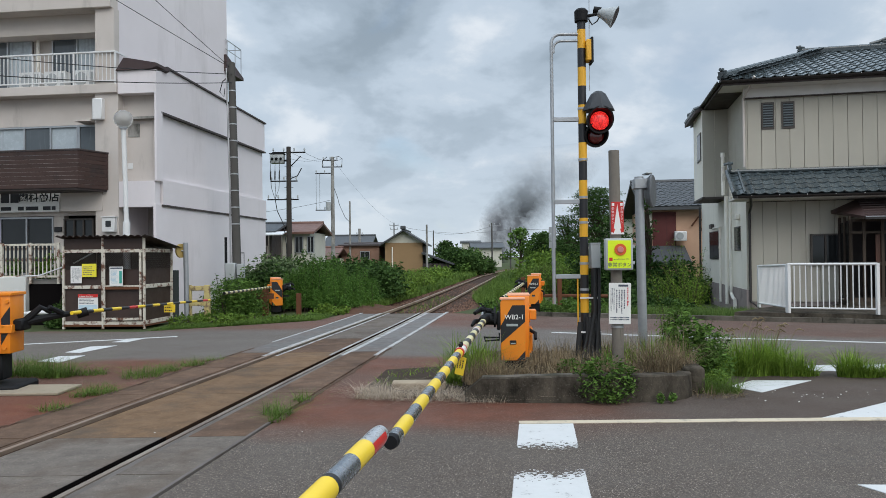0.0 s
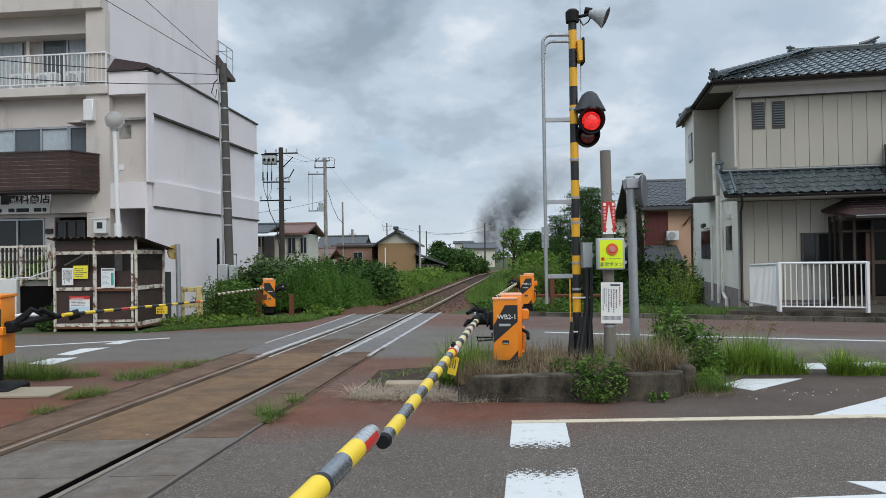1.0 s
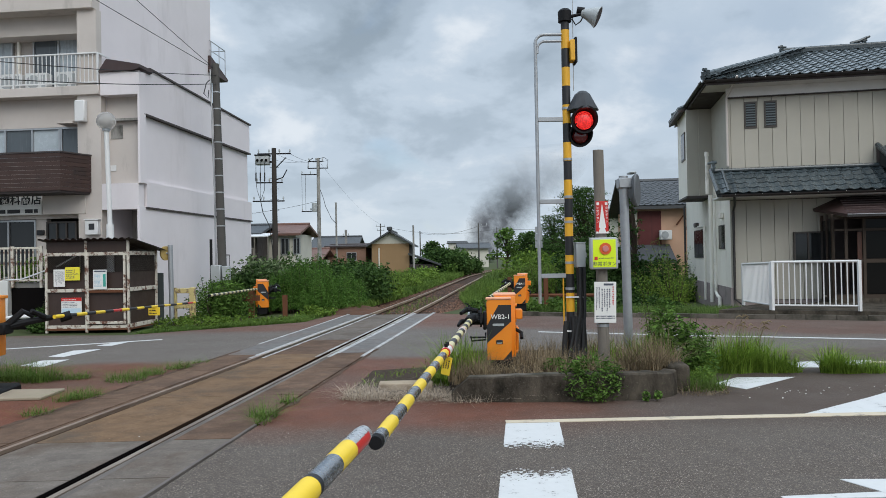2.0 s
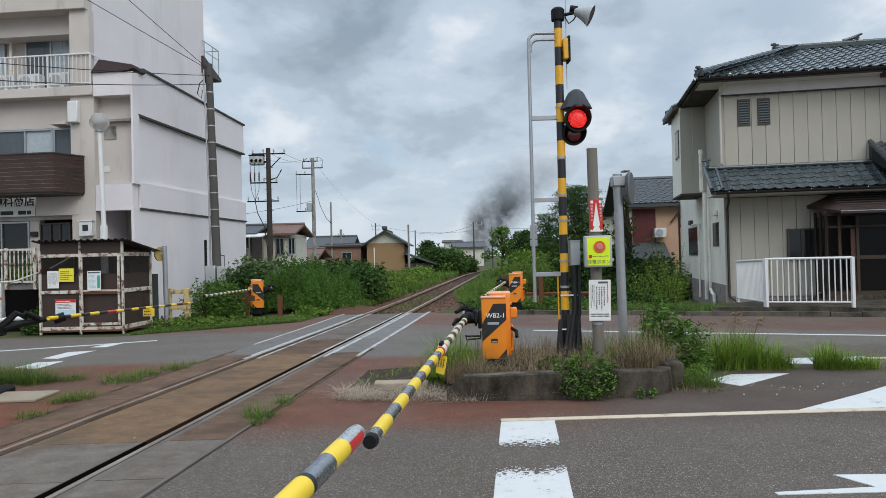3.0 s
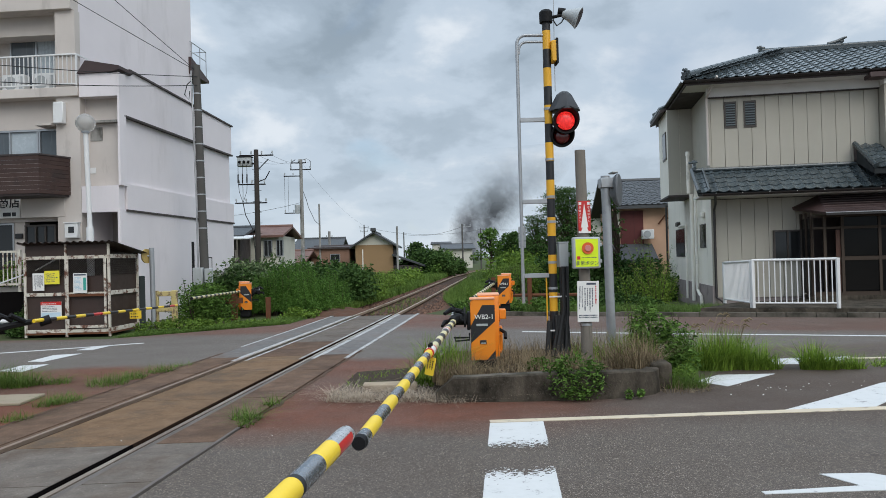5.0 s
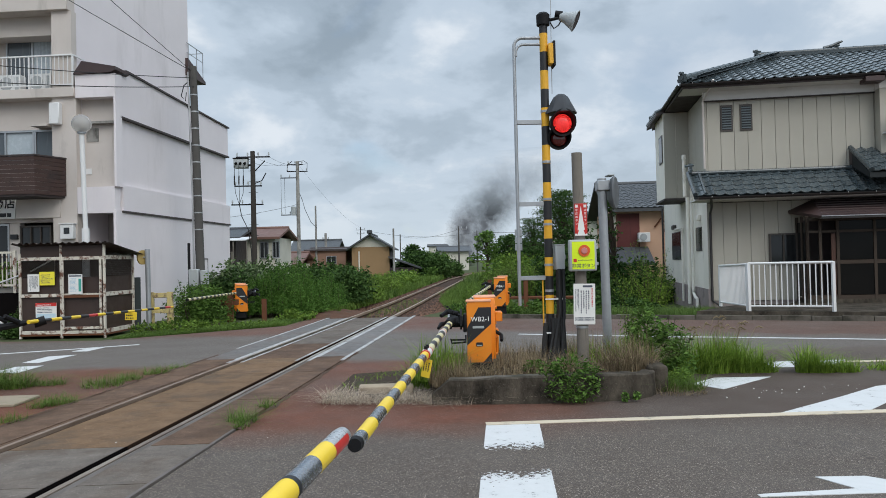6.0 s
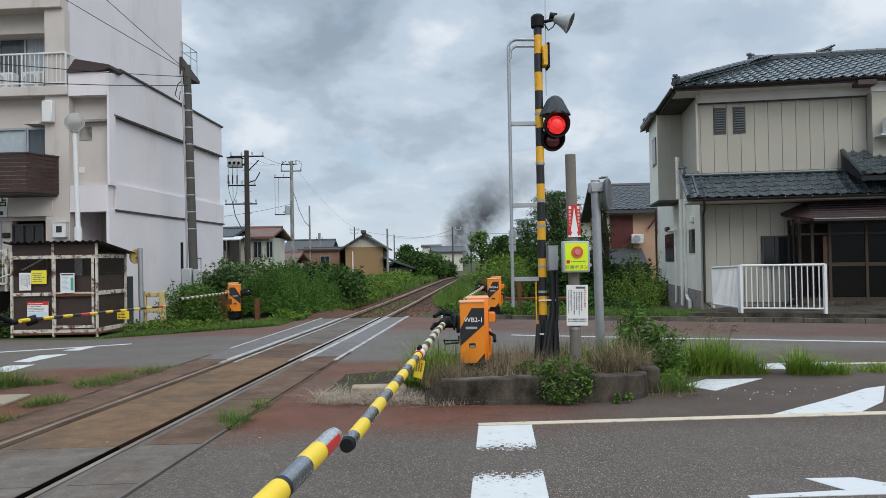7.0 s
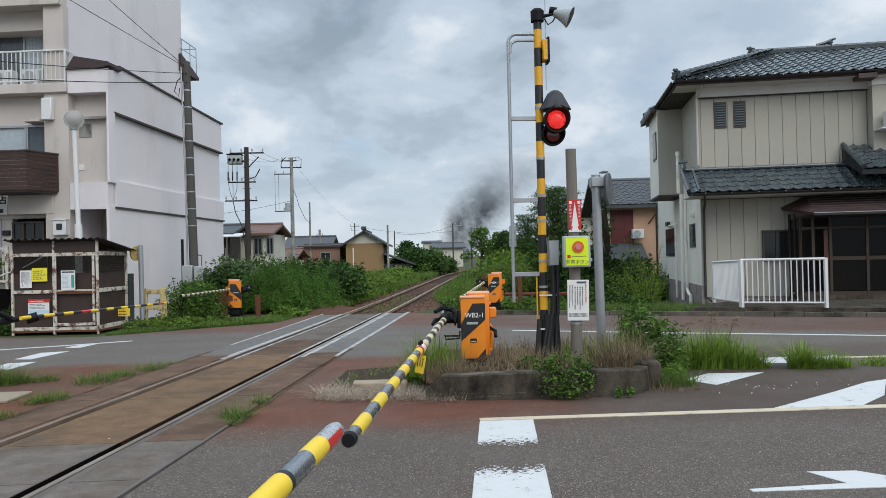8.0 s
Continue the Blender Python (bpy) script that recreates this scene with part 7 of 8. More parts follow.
LIME = LIME.done(LIME.mix(LIME.noise(9, 3), (0.62, 0.80, 0.01), (0.70, 0.86, 0.02)), 0.35)
part("face", box(-0.14, 0.14, -0.164, -0.16, 1.235, 1.575, 0.002), LIME, yb)
part("button_ring", rod((0.01, -0.176, 1.462), (0.01, -0.164, 1.462), 0.072, None, 24), surf("orange_red", (0.62, 0.10, 0.02), 0.4, var=0.05), yb, "orange-red ring")
part("button", rod((0.01, -0.187, 1.462), (0.01, -0.176, 1.462), 0.036, 0.04, 20), surf("pink_button", (0.55, 0.20, 0.19), 0.35, var=0.08), yb)
part("emblem", box(-0.125, -0.085, -0.167, -0.164, 1.325, 1.365), RED_FILM, yb)
lettering("非常ボタン", 0.058, yb, INK, pose(0.0, -0.166, 1.275, 90), depth=0.001)
bars_text(yb, -0.07, 0.12, 1.34, 1.36, -0.164, 1, INK, 2)
for z in (1.3, 1.5):
    part("latch", box(0.165, 0.195, -0.13, -0.10, z - 0.02, z + 0.02, 0.004), GREY_BOX, yb)
nb = part("notice_board", box(-0.135, 0.135, -0.098, -0.09, 0.55, 1.055, 0.004), WHITE_FILM, op, "white notice board with small writing", pose(0.0, 0, 0, 0, 1.0, 0))
bars_text(nb, 0.085, 0.118, 0.67, 1.0, -0.098, 1, RED_FILM, 21, True)
bars_text(nb, -0.05, 0.075, 0.68, 0.97, -0.098, 4, INK, 22, True)
bars_text(nb, -0.115, -0.06, 0.70, 0.99, -0.098, 3, INK, 23, True)
bm = bmesh.new()
for k in range(2):
    for j in range(16):
        bx(bm, -0.115 + j * 0.0145, -0.115 + j * 0.0145 + 0.010, -0.1, -0.098, 0.60 + k * 0.025, 0.615 + k * 0.025)
part("text_block", bm, INK, nb)
part("heading_block", box(-0.02, 0.10, -0.1, -0.098, 1.01, 1.035), INK, nb)
part("strap", rod((0, 0, 0.5), (0, 0, 0.53), 0.078, None, 16), GALV, op)

# ---- mirror post ----
mp = thing("mirror_post", "grey galvanised steel post with a round traffic mirror", "mirror post", m=pose(2.73, 9.95, 0.17))
part("post", rod((0.01, 0, -0.05), (-0.02, 0, 2.47), 0.062, None, 16), GALV, mp)
part("clamp", box(-0.10, 0.09, -0.08, 0.08, 2.30, 2.44, 0.01), GALV, mp)
part("mirror_back", pipe([(0.07, 0.0, 2.27), (0.10, 0.0, 2.27), (0.15, -0.02, 2.27), (0.17, -0.03, 2.27)], [0.11, 0.19, 0.235, 0.22], 26), surf("grey_plastic", (0.10, 0.105, 0.11), 0.5), mp, "dark grey mirror housing")
part("mirror_visor", box(0.05, 0.14, -0.1, 0.1, 2.5, 2.525, 0.01), GREY_BOX, mp)


# ---- plants ----
r = np.random.default_rng(7)
GREEN_TUFT = "green grass tuft growing in the road's joint"
for i, (x, y, n_, rad, h) in enumerate(((-1.68, 7.25, 170, 0.16, 0.24), (-1.62, 7.0, 60, 0.10, 0.15), (-1.56, 7.95, 90, 0.10, 0.2), (-4.06, 8.55, 190, 0.22, 0.2), (-4.2, 8.4, 120, 0.16, 0.16), (-4.07, 9.75, 260, 0.3, 0.22), (-3.9, 10.2, 150, 0.2, 0.2), (-4.1, 7.62, 120, 0.16, 0.16), (-3.71, 10.7, 170, 0.2, 0.2), (-3.55, 11.2, 80, 0.15, 0.12))):
    tuft("grass_tuft", GREEN_TUFT, (x, y, 0), int(n_ * 1.5), rad * 0.9, h * 0.85, VERGE, 20 + i, 1.9, 0.0028, "grass", "road tufts")
for i, (x, y, n_, rad, h) in enumerate(((-5.25, 9.8, 260, 0.26, 0.30), (-4.85, 9.95, 120, 0.22, 0.16), (-5.7, 9.95, 300, 0.32, 0.34))):
    tuft("weed_patch", "wild grass patch beside the gate machine", (x, y, 0), n_ * 2, rad, h, VERGE, 40 + i, 1.7, 0.0035, "grass", "", 0.7)
# tall foxtail grass east of the island
for i, (x, y, n_, rad, h) in enumerate(((3.65, 9.5, 240, 0.22, 0.46), (3.95, 9.35, 300, 0.24, 0.56), (4.25, 9.5, 270, 0.22, 0.52), (4.42, 9.3, 170, 0.2, 0.40), (3.4, 9.25, 200, 0.22, 0.36), (4.62, 9.25, 120, 0.14, 0.26), (5.12, 9.15, 200, 0.13, 0.40), (5.3, 9.1, 140, 0.13, 0.28), (5.62, 9.1, 130, 0.16, 0.24), (6.3, 9.2, 130, 0.3, 0.18))):
    g = tuft("tall_grass", "tall bright green foxtail grass clump", (x, y, 0), n_ * 2, rad * 1.1, h, GRASS, 60 + i, 1.05, 0.006, "grass", "foxtail grass", 0.6)
    if h > 0.4:
        rr = np.random.default_rng(80 + i)
        bm = bmesh.new()
        for k in range(9):
            a, d = rr.uniform(0, 6.28), rr.uniform(0.05, rad)
            bxx, byy = d * math.cos(a), d * math.sin(a) * 0.5
            hh = h * rr.uniform(1.0, 1.3)
            ln = rr.uniform(0.08, 0.25)
            tube(bm, [(bxx, byy, 0), (bxx + ln * 0.3, byy, hh * 0.7), (bxx + ln * 0.7, byy, hh)], 0.0025, 4)
            tube(bm, [(bxx + ln * 0.7, byy, hh), (bxx + ln * 0.9, byy, hh + 0.02), (bxx + ln * 1.15, byy, hh - 0.005)], [0.006, 0.012, 0.004], 6)
        part("seed_spray", bm, STRAW, g, "pale seed heads")
# island weeds
for i, (x, y, n_, rad, h, mt) in enumerate(((0.45, 8.15, 420, 0.25, 0.36, STRAW), (0.7, 8.35, 260, 0.28, 0.22, STRAW), (1.15, 8.3, 300, 0.33, 0.24, STRAW), (1.55, 8.45, 420, 0.35, 0.34, STRAW), (1.35, 8.9, 300, 0.4, 0.36, STRAW), (2.0, 8.4, 260, 0.3, 0.3, STRAW), (2.55, 8.6, 420, 0.3, 0.5, STRAW), (2.75, 8.9, 170, 0.28, 0.46, GRASS), (2.6, 8.45, 130, 0.25, 0.5, STRAW), (2.35, 9.3, 130, 0.3, 0.38, GRASS), (0.33, 8.6, 420, 0.28, 0.5, GRASS), (0.15, 8.9, 260, 0.22, 0.42, GRASS), (0.9, 9.3, 300, 0.4, 0.3, STRAW), (1.9, 9.6, 360, 0.4, 0.36, STRAW), (2.75, 8.5, 200, 0.2, 0.36, STRAW), (1.2, 9.9, 300, 0.5, 0.34, STRAW), (2.3, 10.0, 300, 0.45, 0.4, STRAW))):
    dry = mt is STRAW
    tuft("dry_grass" if dry else "island_grass", "dry straw-coloured grass on the island" if dry else "green weeds growing on the island", (x, y, 0.17 if y > 7.9 and x > 0.3 else 0.0), n_, rad, h, mt, 100 + i, 0.95 if dry else 0.8, 0.0045 if dry else 0.007, "grass", "island weeds")
for i, (x, y, n_, rad) in enumerate(((-0.75, 8.1, 420, 0.28), (-0.35, 8.05, 420, 0.35), (0.1, 8.0, 420, 0.35), (-0.85, 8.5, 220, 0.2), (0.45, 7.85, 300, 0.3), (-0.1, 8.35, 220, 0.3))):
    tuft("dead_grass", "dead bleached grass lying by the road", (x, y, 0.0), n_, rad, 0.15, BLEACHED, 140 + i, 2.6, 0.0035, "grass", "dead grass", 0.5)
for i, (x, y) in enumerate(((-0.6, 9.6), (0.0, 9.4), (-0.3, 9.9), (-0.7, 9.0))):
    tuft("soil_weed", "sparse low weeds on bare soil", (x, y, 0.0), 60, 0.25, 0.09, GRASS, 150 + i, 1.2, 0.006, "grass", "soil weeds")
shrub("trailing_shrub", "bushy green mugwort spilling over the island kerb", (1.72, 7.72, 0.0), [((0, 0.05, 0.33), (0.24, 0.16, 0.16)), ((0.12, -0.05, 0.18), (0.2, 0.14, 0.16)), ((-0.12, -0.04, 0.18), (0.18, 0.14, 0.16)), ((0.22, 0.05, 0.26), (0.14, 0.12, 0.14)), ((-0.2, 0.06, 0.3), (0.14, 0.12, 0.13)), ((0.0, -0.12, 0.08), (0.16, 0.08, 0.09))], 0.050, LEAF_LOBED, 17000, 5, 4, stem_r=0.006, long=2.7)
shrub("island_shrub", "small green shrub among dry grass", (1.40, 8.3, 0.2), [((0, 0, 0.09), (0.11, 0.09, 0.08)), ((0.06, 0.03, 0.13), (0.07, 0.07, 0.06))], 0.032, LEAF_LOBED, 26000, 6, 2, stem_r=0.005)
shrub("island_shrub", "dark feathery mugwort at the island's end", (3.1, 9.0, 0.0), [((0, 0, 0.3), (0.3, 0.28, 0.28)), ((-0.1, 0.0, 0.6), (0.26, 0.22, 0.22)), ((0.18, 0, 0.5), (0.22, 0.2, 0.2)), ((-0.12, 0.1, 0.82), (0.12, 0.12, 0.16)), ((0.25, -0.15, 0.2), (0.2, 0.15, 0.18))], 0.075, LEAF, 9000, 7, 4, stem_r=0.008, long=2.6)
tuft("island_grass", "wispy grey-green weeds at the kerb's end", (3.1, 8.2, 0.0), 420, 0.26, 0.26, VERGE, 171, 1.5, 0.004, "grass", "island weeds", 0.6)
tuft("dead_grass", "dead stalks fallen at the kerb's end", (3.0, 7.95, 0.0), 120, 0.3, 0.16, STRAW, 172, 2.6, 0.003, "grass", "dead grass", 0.5)
shrub("island_shrub", "low grey-green weed beside the kerb", (3.05, 8.35, 0.0), [((0, 0, 0.08), (0.24, 0.14, 0.1)), ((0.12, 0.05, 0.14), (0.14, 0.1, 0.08))], 0.05, LEAF_LIGHT, 12000, 8, 2, stem_r=0.005, long=2.5)
for i, (x, y) in enumerate(((2.27, 7.6), (2.4, 7.62))):
    shrub("wall_weed", "tiny weed sprouting from the kerb", (x, y, 0.0), [((0, 0, 0.06), (0.04, 0.03, 0.06))], 0.04, LEAF, 40000, 160 + i, 1, stem_r=0.003)


q_ = np.random.default_rng(55)
bm = bmesh.new()
for i in range(34):
    x, y, s_ = q_.uniform(3.3, 5.6), q_.uniform(7.6, 8.3), q_.uniform(0.003, 0.009)
    if i > 29:
        x, y = q_.uniform(-3.5, 0.5), q_.uniform(5.0, 7.4)
    bx(bm, -s_, s_, -s_ * 0.7, s_ * 0.7, 0, s_ * 0.7, 0, pose(x, y, 0.0, q_.uniform(-20, 20), q_.uniform(-20, 20), q_.uniform(0, 180)))
tagged(solo("road_debris", bm, WHITE_FILM, "scattered white chips lying on the asphalt", "debris"), kind="stuff")


def hedge(name, label, at, size, leaf, material, per, seed, k=14, category="shrub", group="", long=1.6, low=0.0):
    """An uneven mass of clumps inside a box-shaped stretch of ground."""
    q = np.random.default_rng(seed)
    blobs = []
    sx, sy, sz = size
    for _ in range(int(k * 1.7)):
        x, y = q.uniform(-sx / 2, sx / 2), q.uniform(-sy / 2, sy / 2)
        s = q.uniform(0.2, 0.46) * min(sx, sy, sz) * 0.85
        e = 1 - (abs(2 * x / sx) ** 3) * 0.4
        z = sz * e * q.uniform(0.25, 0.85)
        blobs.append(((x, y, z), (s * q.uniform(0.8, 1.4), s * q.uniform(0.8, 1.4), s * q.uniform(0.6, 1.0))))
        if z > s:
            blobs.append(((x, y, z * 0.45), (s * 1.1, s * 1.1, z * 0.45)))
        if q.uniform() < 0.6:
            hgt = sz * q.uniform(0.12, 0.28)
            blobs.append(((x + q.normal() * s * 0.5, y, z + s * 0.7), (hgt * 0.25, hgt * 0.25, hgt)))
    return shrub(name, label, at, blobs, leaf, material, per, seed, 2, category, group, 0.02, long=long)


G1 = "bushes along the railway"
def weeds(name, label, at, size, n, leaf, material, seed, group="", per=34, lean=0.22, foot=1.0, category="shrub", bush=1.0):
    """A stand of upright leafy stalks: narrow leaves up each stalk, shorter towards the top."""
    q = np.random.default_rng(seed)
    t = thing(name, label, category, group, pose(*at))
    sx, sy, sz = size
    pts, big = [], []
    bm = bmesh.new()
    for _ in range(n):
        a, d = q.uniform(0, 2 * math.pi), math.sqrt(q.uniform(0, 1))
        x, y = d * math.cos(a) * sx / 2, d * math.sin(a) * sy / 2
        h = sz * (1 - 0.35 * d ** 3) * q.uniform(0.48, 1.06) * (0.88 + 0.16 * math.sin(x * 3.1 + seed) * math.cos(y * 2.3))
        fx, fy = x * foot, y * foot
        tx, ty = x + q.normal() * lean * h * 0.5, y + q.normal() * lean * h * 0.5
        u = q.uniform(0.12, 1.0, per) ** 0.8
        wide = bush * (0.16 + 0.10 * math.sin(1.7 * x)) * (1.12 - u) * min(1.0, h) + 0.02
        pts.append(np.stack([fx + (tx - fx) * u ** 1.3 + q.normal(size=per) * wide * 0.8, fy + (ty - fy) * u ** 1.3 + q.normal(size=per) * wide * 0.8, h * u], axis=1))
        big.append(leaf * (1.25 - 0.75 * u))
        mid = (fx + (tx - fx) * 0.4, fy + (ty - fy) * 0.4, h * 0.5)
        tube(bm, [(fx, fy, -0.05), mid, (tx, ty, h * 0.97)], [0.011, 0.008, 0.003], 4)
    part("foliage", leaf_mesh("foliage", np.concatenate(pts), np.concatenate(big), material, seed=seed, long=4.2, rise=0.75), material, t)
    part("stem", bm, BARK, t)
    return t


# left bank, near to far
hedge("shrub", "dark green shrub with pale leaf backs by the building", (-5.6, 23.9, 0), (2.0, 1.4, 1.55), 0.14, LEAF_PALE, 500, 200, 16, group=G1)
hedge("shrub", "dense dark green shrub by the building corner", (-5.5, 23.3, 0), (1.6, 1.4, 1.3), 0.12, LEAF_DARK, 900, 198, 16, group=G1)
weeds("shrub", "feathery green weeds behind the gate machine", (-4.8, 21.5, 0), (1.8, 1.0, 1.1), 60, 0.085, FEATHER, 201, G1, 320, 0.16)
weeds("shrub", "tall feathery dark green weeds beside the track", (-3.85, 22.0, 0), (2.5, 2.0, 1.75), 110, 0.095, FEATHER, 202, G1, 520, 0.16, bush=1.15)
weeds("shrub", "tall feathery green weeds beside the track", (-2.7, 23.6, 0), (1.1, 2.2, 1.35), 60, 0.09, FEATHER, 197, G1, 360, 0.16)
hedge("shrub", "dense dark green bush beside the track", (-3.0, 26.5, 0), (2.4, 2.0, 1.5), 0.13, LEAF_DARK, 900, 203, 22, group=G1)
hedge("shrub", "dense dark green bush beside the track", (-6.0, 26.5, 0), (2.4, 2.0, 1.5), 0.13, LEAF_DARK, 800, 204, 20, group=G1)
hedge("shrub", "leafy bush on the railway bank", (-3.1, 29.5, 0), (2.2, 2.4, 1.45), 0.14, LEAF_DARK, 800, 205, 20, group=G1)
weeds("shrub", "light green weeds on the railway bank", (-2.0, 30.0, 0), (1.5, 6.0, 1.0), 620, 0.17, LEAF_LIGHT, 206, G1)
hedge("shrub", "dark leafy bush on the railway bank", (-6.3, 31.0, 0), (4.2, 3.0, 1.5), 0.16, LEAF_DARK, 550, 207, 22, group=G1)
weeds("shrub", "light green weeds on the railway bank", (-1.5, 38.0, 0), (2.0, 8.0, 1.0), 620, 0.2, LEAF_LIGHT, 208, G1)
weeds("shrub", "green weeds on the railway bank", (-4.2, 38.0, 0), (3.0, 5.5, 1.45), 600, 0.2, FEATHER, 209, G1)
hedge("shrub", "green weeds on the railway bank", (-0.5, 48.0, 0), (2.0, 11.0, 0.9), 0.2, LEAF_LIGHT, 330, 210, 30, group=G1, long=2.2)
hedge("shrub", "dark bush below the far houses", (-6.0, 48.0, 0), (6.0, 8.0, 1.35), 0.22, LEAF_DARK, 260, 211, 30, group=G1)
hedge("shrub", "green weeds on the railway bank", (1.6, 64.0, 0), (2.0, 12.0, 1.0), 0.26, LEAF, 230, 212, 30, group=G1)
hedge("shrub", "rounded dark green bush beside a far house", (1.2, 62.0, 0), (3.6, 4.0, 2.1), 0.25, LEAF_DARK, 360, 213, 26, group=G1)
hedge("shrub", "rounded dark green bush beside a far house", (3.6, 66.0, 0), (2.0, 3.0, 1.5), 0.25, LEAF_DARK, 340, 214, 20, group=G1)
hedge("shrub", "low green creeper covering the verge", (-5.9, 17.75, -0.02), (2.0, 1.2, 0.26), 0.06, LEAF_LIGHT, 4200, 215, 26, group=G1)
hedge("shrub", "low green creeper covering the verge", (-4.6, 18.35, -0.02), (2.0, 1.1, 0.2), 0.06, LEAF_LIGHT, 4200, 216, 26, group=G1)
hedge("shrub", "low weeds at the track's edge", (-3.2, 20.4, -0.02), (1.0, 1.2, 0.28), 0.08, LEAF_LIGHT, 2600, 217, 20, group=G1)
hedge("shrub", "pale green shrub beside the utility pole", (-5.6, 19.6, 0), (1.1, 1.0, 1.15), 0.09, LEAF, 2000, 218, 12, group=G1, long=2.4)
hedge("shrub", "small green weed beside the shed", (-8.95, 16.85, 0), (0.45, 0.4, 0.6), 0.07, LEAF_DARK, 4500, 219, 10)
hedge("shrub", "green potted foliage behind the terrace railing", (-9.75, 18.0, 1.1), (0.9, 0.4, 0.8), 0.07, LEAF_LIGHT, 2600, 220, 10)
hedge("shrub", "green potted foliage behind the terrace railing", (-11.0, 18.0, 1.1), (1.0, 0.4, 0.55), 0.07, LEAF, 2400, 221, 8)
hedge("shrub", "pale green bushes before a far house", (3.2, 100.0, 0), (5.0, 3.0, 2.3), 0.3, LEAF_LIGHT, 260, 222, 20, group=G1)
# right bank
hedge("shrub", "low green weeds along the kerb", (1.9, 20.6, -0.02), (1.4, 1.4, 0.36), 0.09, LEAF, 2200, 230, 22, group=G1)
hedge("shrub", "low green weeds along the kerb", (3.6, 19.6, -0.02), (2.2, 1.4, 0.4), 0.09, LEAF, 2200, 231, 22, group=G1)
hedge("shrub", "low green weeds along the kerb", (5.6, 19.2, -0.02), (2.0, 1.4, 0.45), 0.09, LEAF_DARK, 2000, 232, 18, group=G1)
weeds("shrub", "green bank of weeds beside the track", (2.7, 26.0, 0), (1.6, 5.0, 0.55), 620, 0.13, LEAF_LIGHT, 233, G1)
weeds("shrub", "bright green overgrown bank", (4.6, 30.5, 0), (3.0, 6.0, 1.4), 1000, 0.17, LEAF_LIGHT, 234, G1)
weeds("shrub", "green bank of weeds beside the track", (4.5, 38.0, 0), (1.6, 7.0, 0.6), 520, 0.2, LEAF_LIGHT, 235, G1)
hedge("shrub", "bright green overgrown bank", (7.2, 42.0, 0), (4.4, 8.0, 1.9), 0.2, LEAF_LIGHT, 380, 236, 30, group=G1)
hedge("shrub", "green bank of weeds beside the track", (8.3, 58.0, 0), (3.0, 10.0, 1.5), 0.24, LEAF, 260, 237, 30, group=G1)
hedge("shrub", "dark bushes under garden trees", (6.2, 26.5, 0), (3.0, 3.0, 2.0), 0.14, LEAF_DARK, 800, 238, 20, group=G1)
hedge("shrub", "dark bushes in the garden", (8.9, 27.5, -0.2), (2.4, 3.0, 1.5), 0.14, LEAF_DARK, 700, 239, 18, group=G1)
hedge("shrub", "dark low bushes behind the kerb", (5.9, 22.6, -0.2), (1.6, 2.2, 1.0), 0.11, LEAF_DARK, 1000, 240, 16, group=G1)


def grass_field(label, poly, n, height, material, seed, width=0.01, lean=0.7, z=-0.05):
    """Countless blades over a four-cornered stretch of ground."""
    q = np.random.default_rng(seed)
    (ax, ay), (bx_, by), (cx, cy), (dx, dy) = poly

    def foot(w):
        u, v = w.uniform(), w.uniform()
        c = 0.25 * math.sin(u * 23 + v * 7) * math.sin(v * 31)
        v = min(1, max(0, v + c * 0.2))
        return (ax * (1 - u) + bx_ * u) * (1 - v) + (dx * (1 - u) + cx * u) * v, (ay * (1 - u) + by * u) * (1 - v) + (dy * (1 - u) + cy * u) * v, z
    return solo("verge_grass", blades(q, n, foot, height, lean, width), material, label, "grass", "stuff")


grass_field("rough green grass along the railway bank", ((-3.4, 21.6), (-2.2, 22.6), (-0.95, 30.0), (-3.4, 30.0)), 11000, 0.24, VERGE, 400, 0.010)
grass_field("rough green grass along the railway bank", ((-3.4, 30.0), (-0.95, 30.0), (0.6, 42.0), (-3.0, 42.0)), 10000, 0.32, VERGE, 401, 0.014)
grass_field("rough green grass along the railway bank", ((-3.0, 42.0), (0.6, 42.0), (3.1, 62.0), (-2.0, 62.0)), 9000, 0.45, VERGE, 402, 0.022)
grass_field("rough green grass beside the track", ((1.2, 21.9), (3.2, 19.8), (3.6, 28.0), (1.1, 28.0)), 9000, 0.24, VERGE, 403, 0.010)
grass_field("rough green grass beside the track", ((1.1, 28.0), (4.4, 28.0), (6.2, 44.0), (3.1, 44.0)), 9000, 0.36, VERGE, 404, 0.014)
grass_field("rough green grass beside the track", ((3.1, 44.0), (6.4, 44.0), (10.0, 66.0), (6.2, 66.0)), 7000, 0.6, GRASS_DULL, 405, 0.024)
grass_field("low green grass on the verge", ((-6.5, 15.95), (-5.0, 16.95), (-4.6, 18.0), (-6.4, 17.4)), 6500, 0.13, VERGE, 406, 0.005, 1.6)
grass_field("low green grass on the verge", ((-5.0, 16.95), (-3.1, 18.25), (-3.0, 20.2), (-4.9, 18.4)), 8500, 0.16, VERGE, 407, 0.006, 1.6)
grass_field("dark weeds beside the house", ((6.4, 17.55), (7.9, 16.95), (8.25, 19.2), (6.4, 19.6)), 5000, 0.24, GRASS_DULL, 410, 0.008)
grass_field("dark weeds behind the kerb", ((2.8, 19.1), (6.4, 17.6), (6.4, 18.6), (3.4, 20.6)), 6000, 0.3, GRASS_DULL, 408, 0.009)
grass_field("scattered weeds between the rails", ((-1.4, 21.2), (-0.6, 21.2), (0.6, 30.0), (-0.2, 30.0)), 420, 0.16, VERGE, 409, 0.007, 1.0, -0.12)


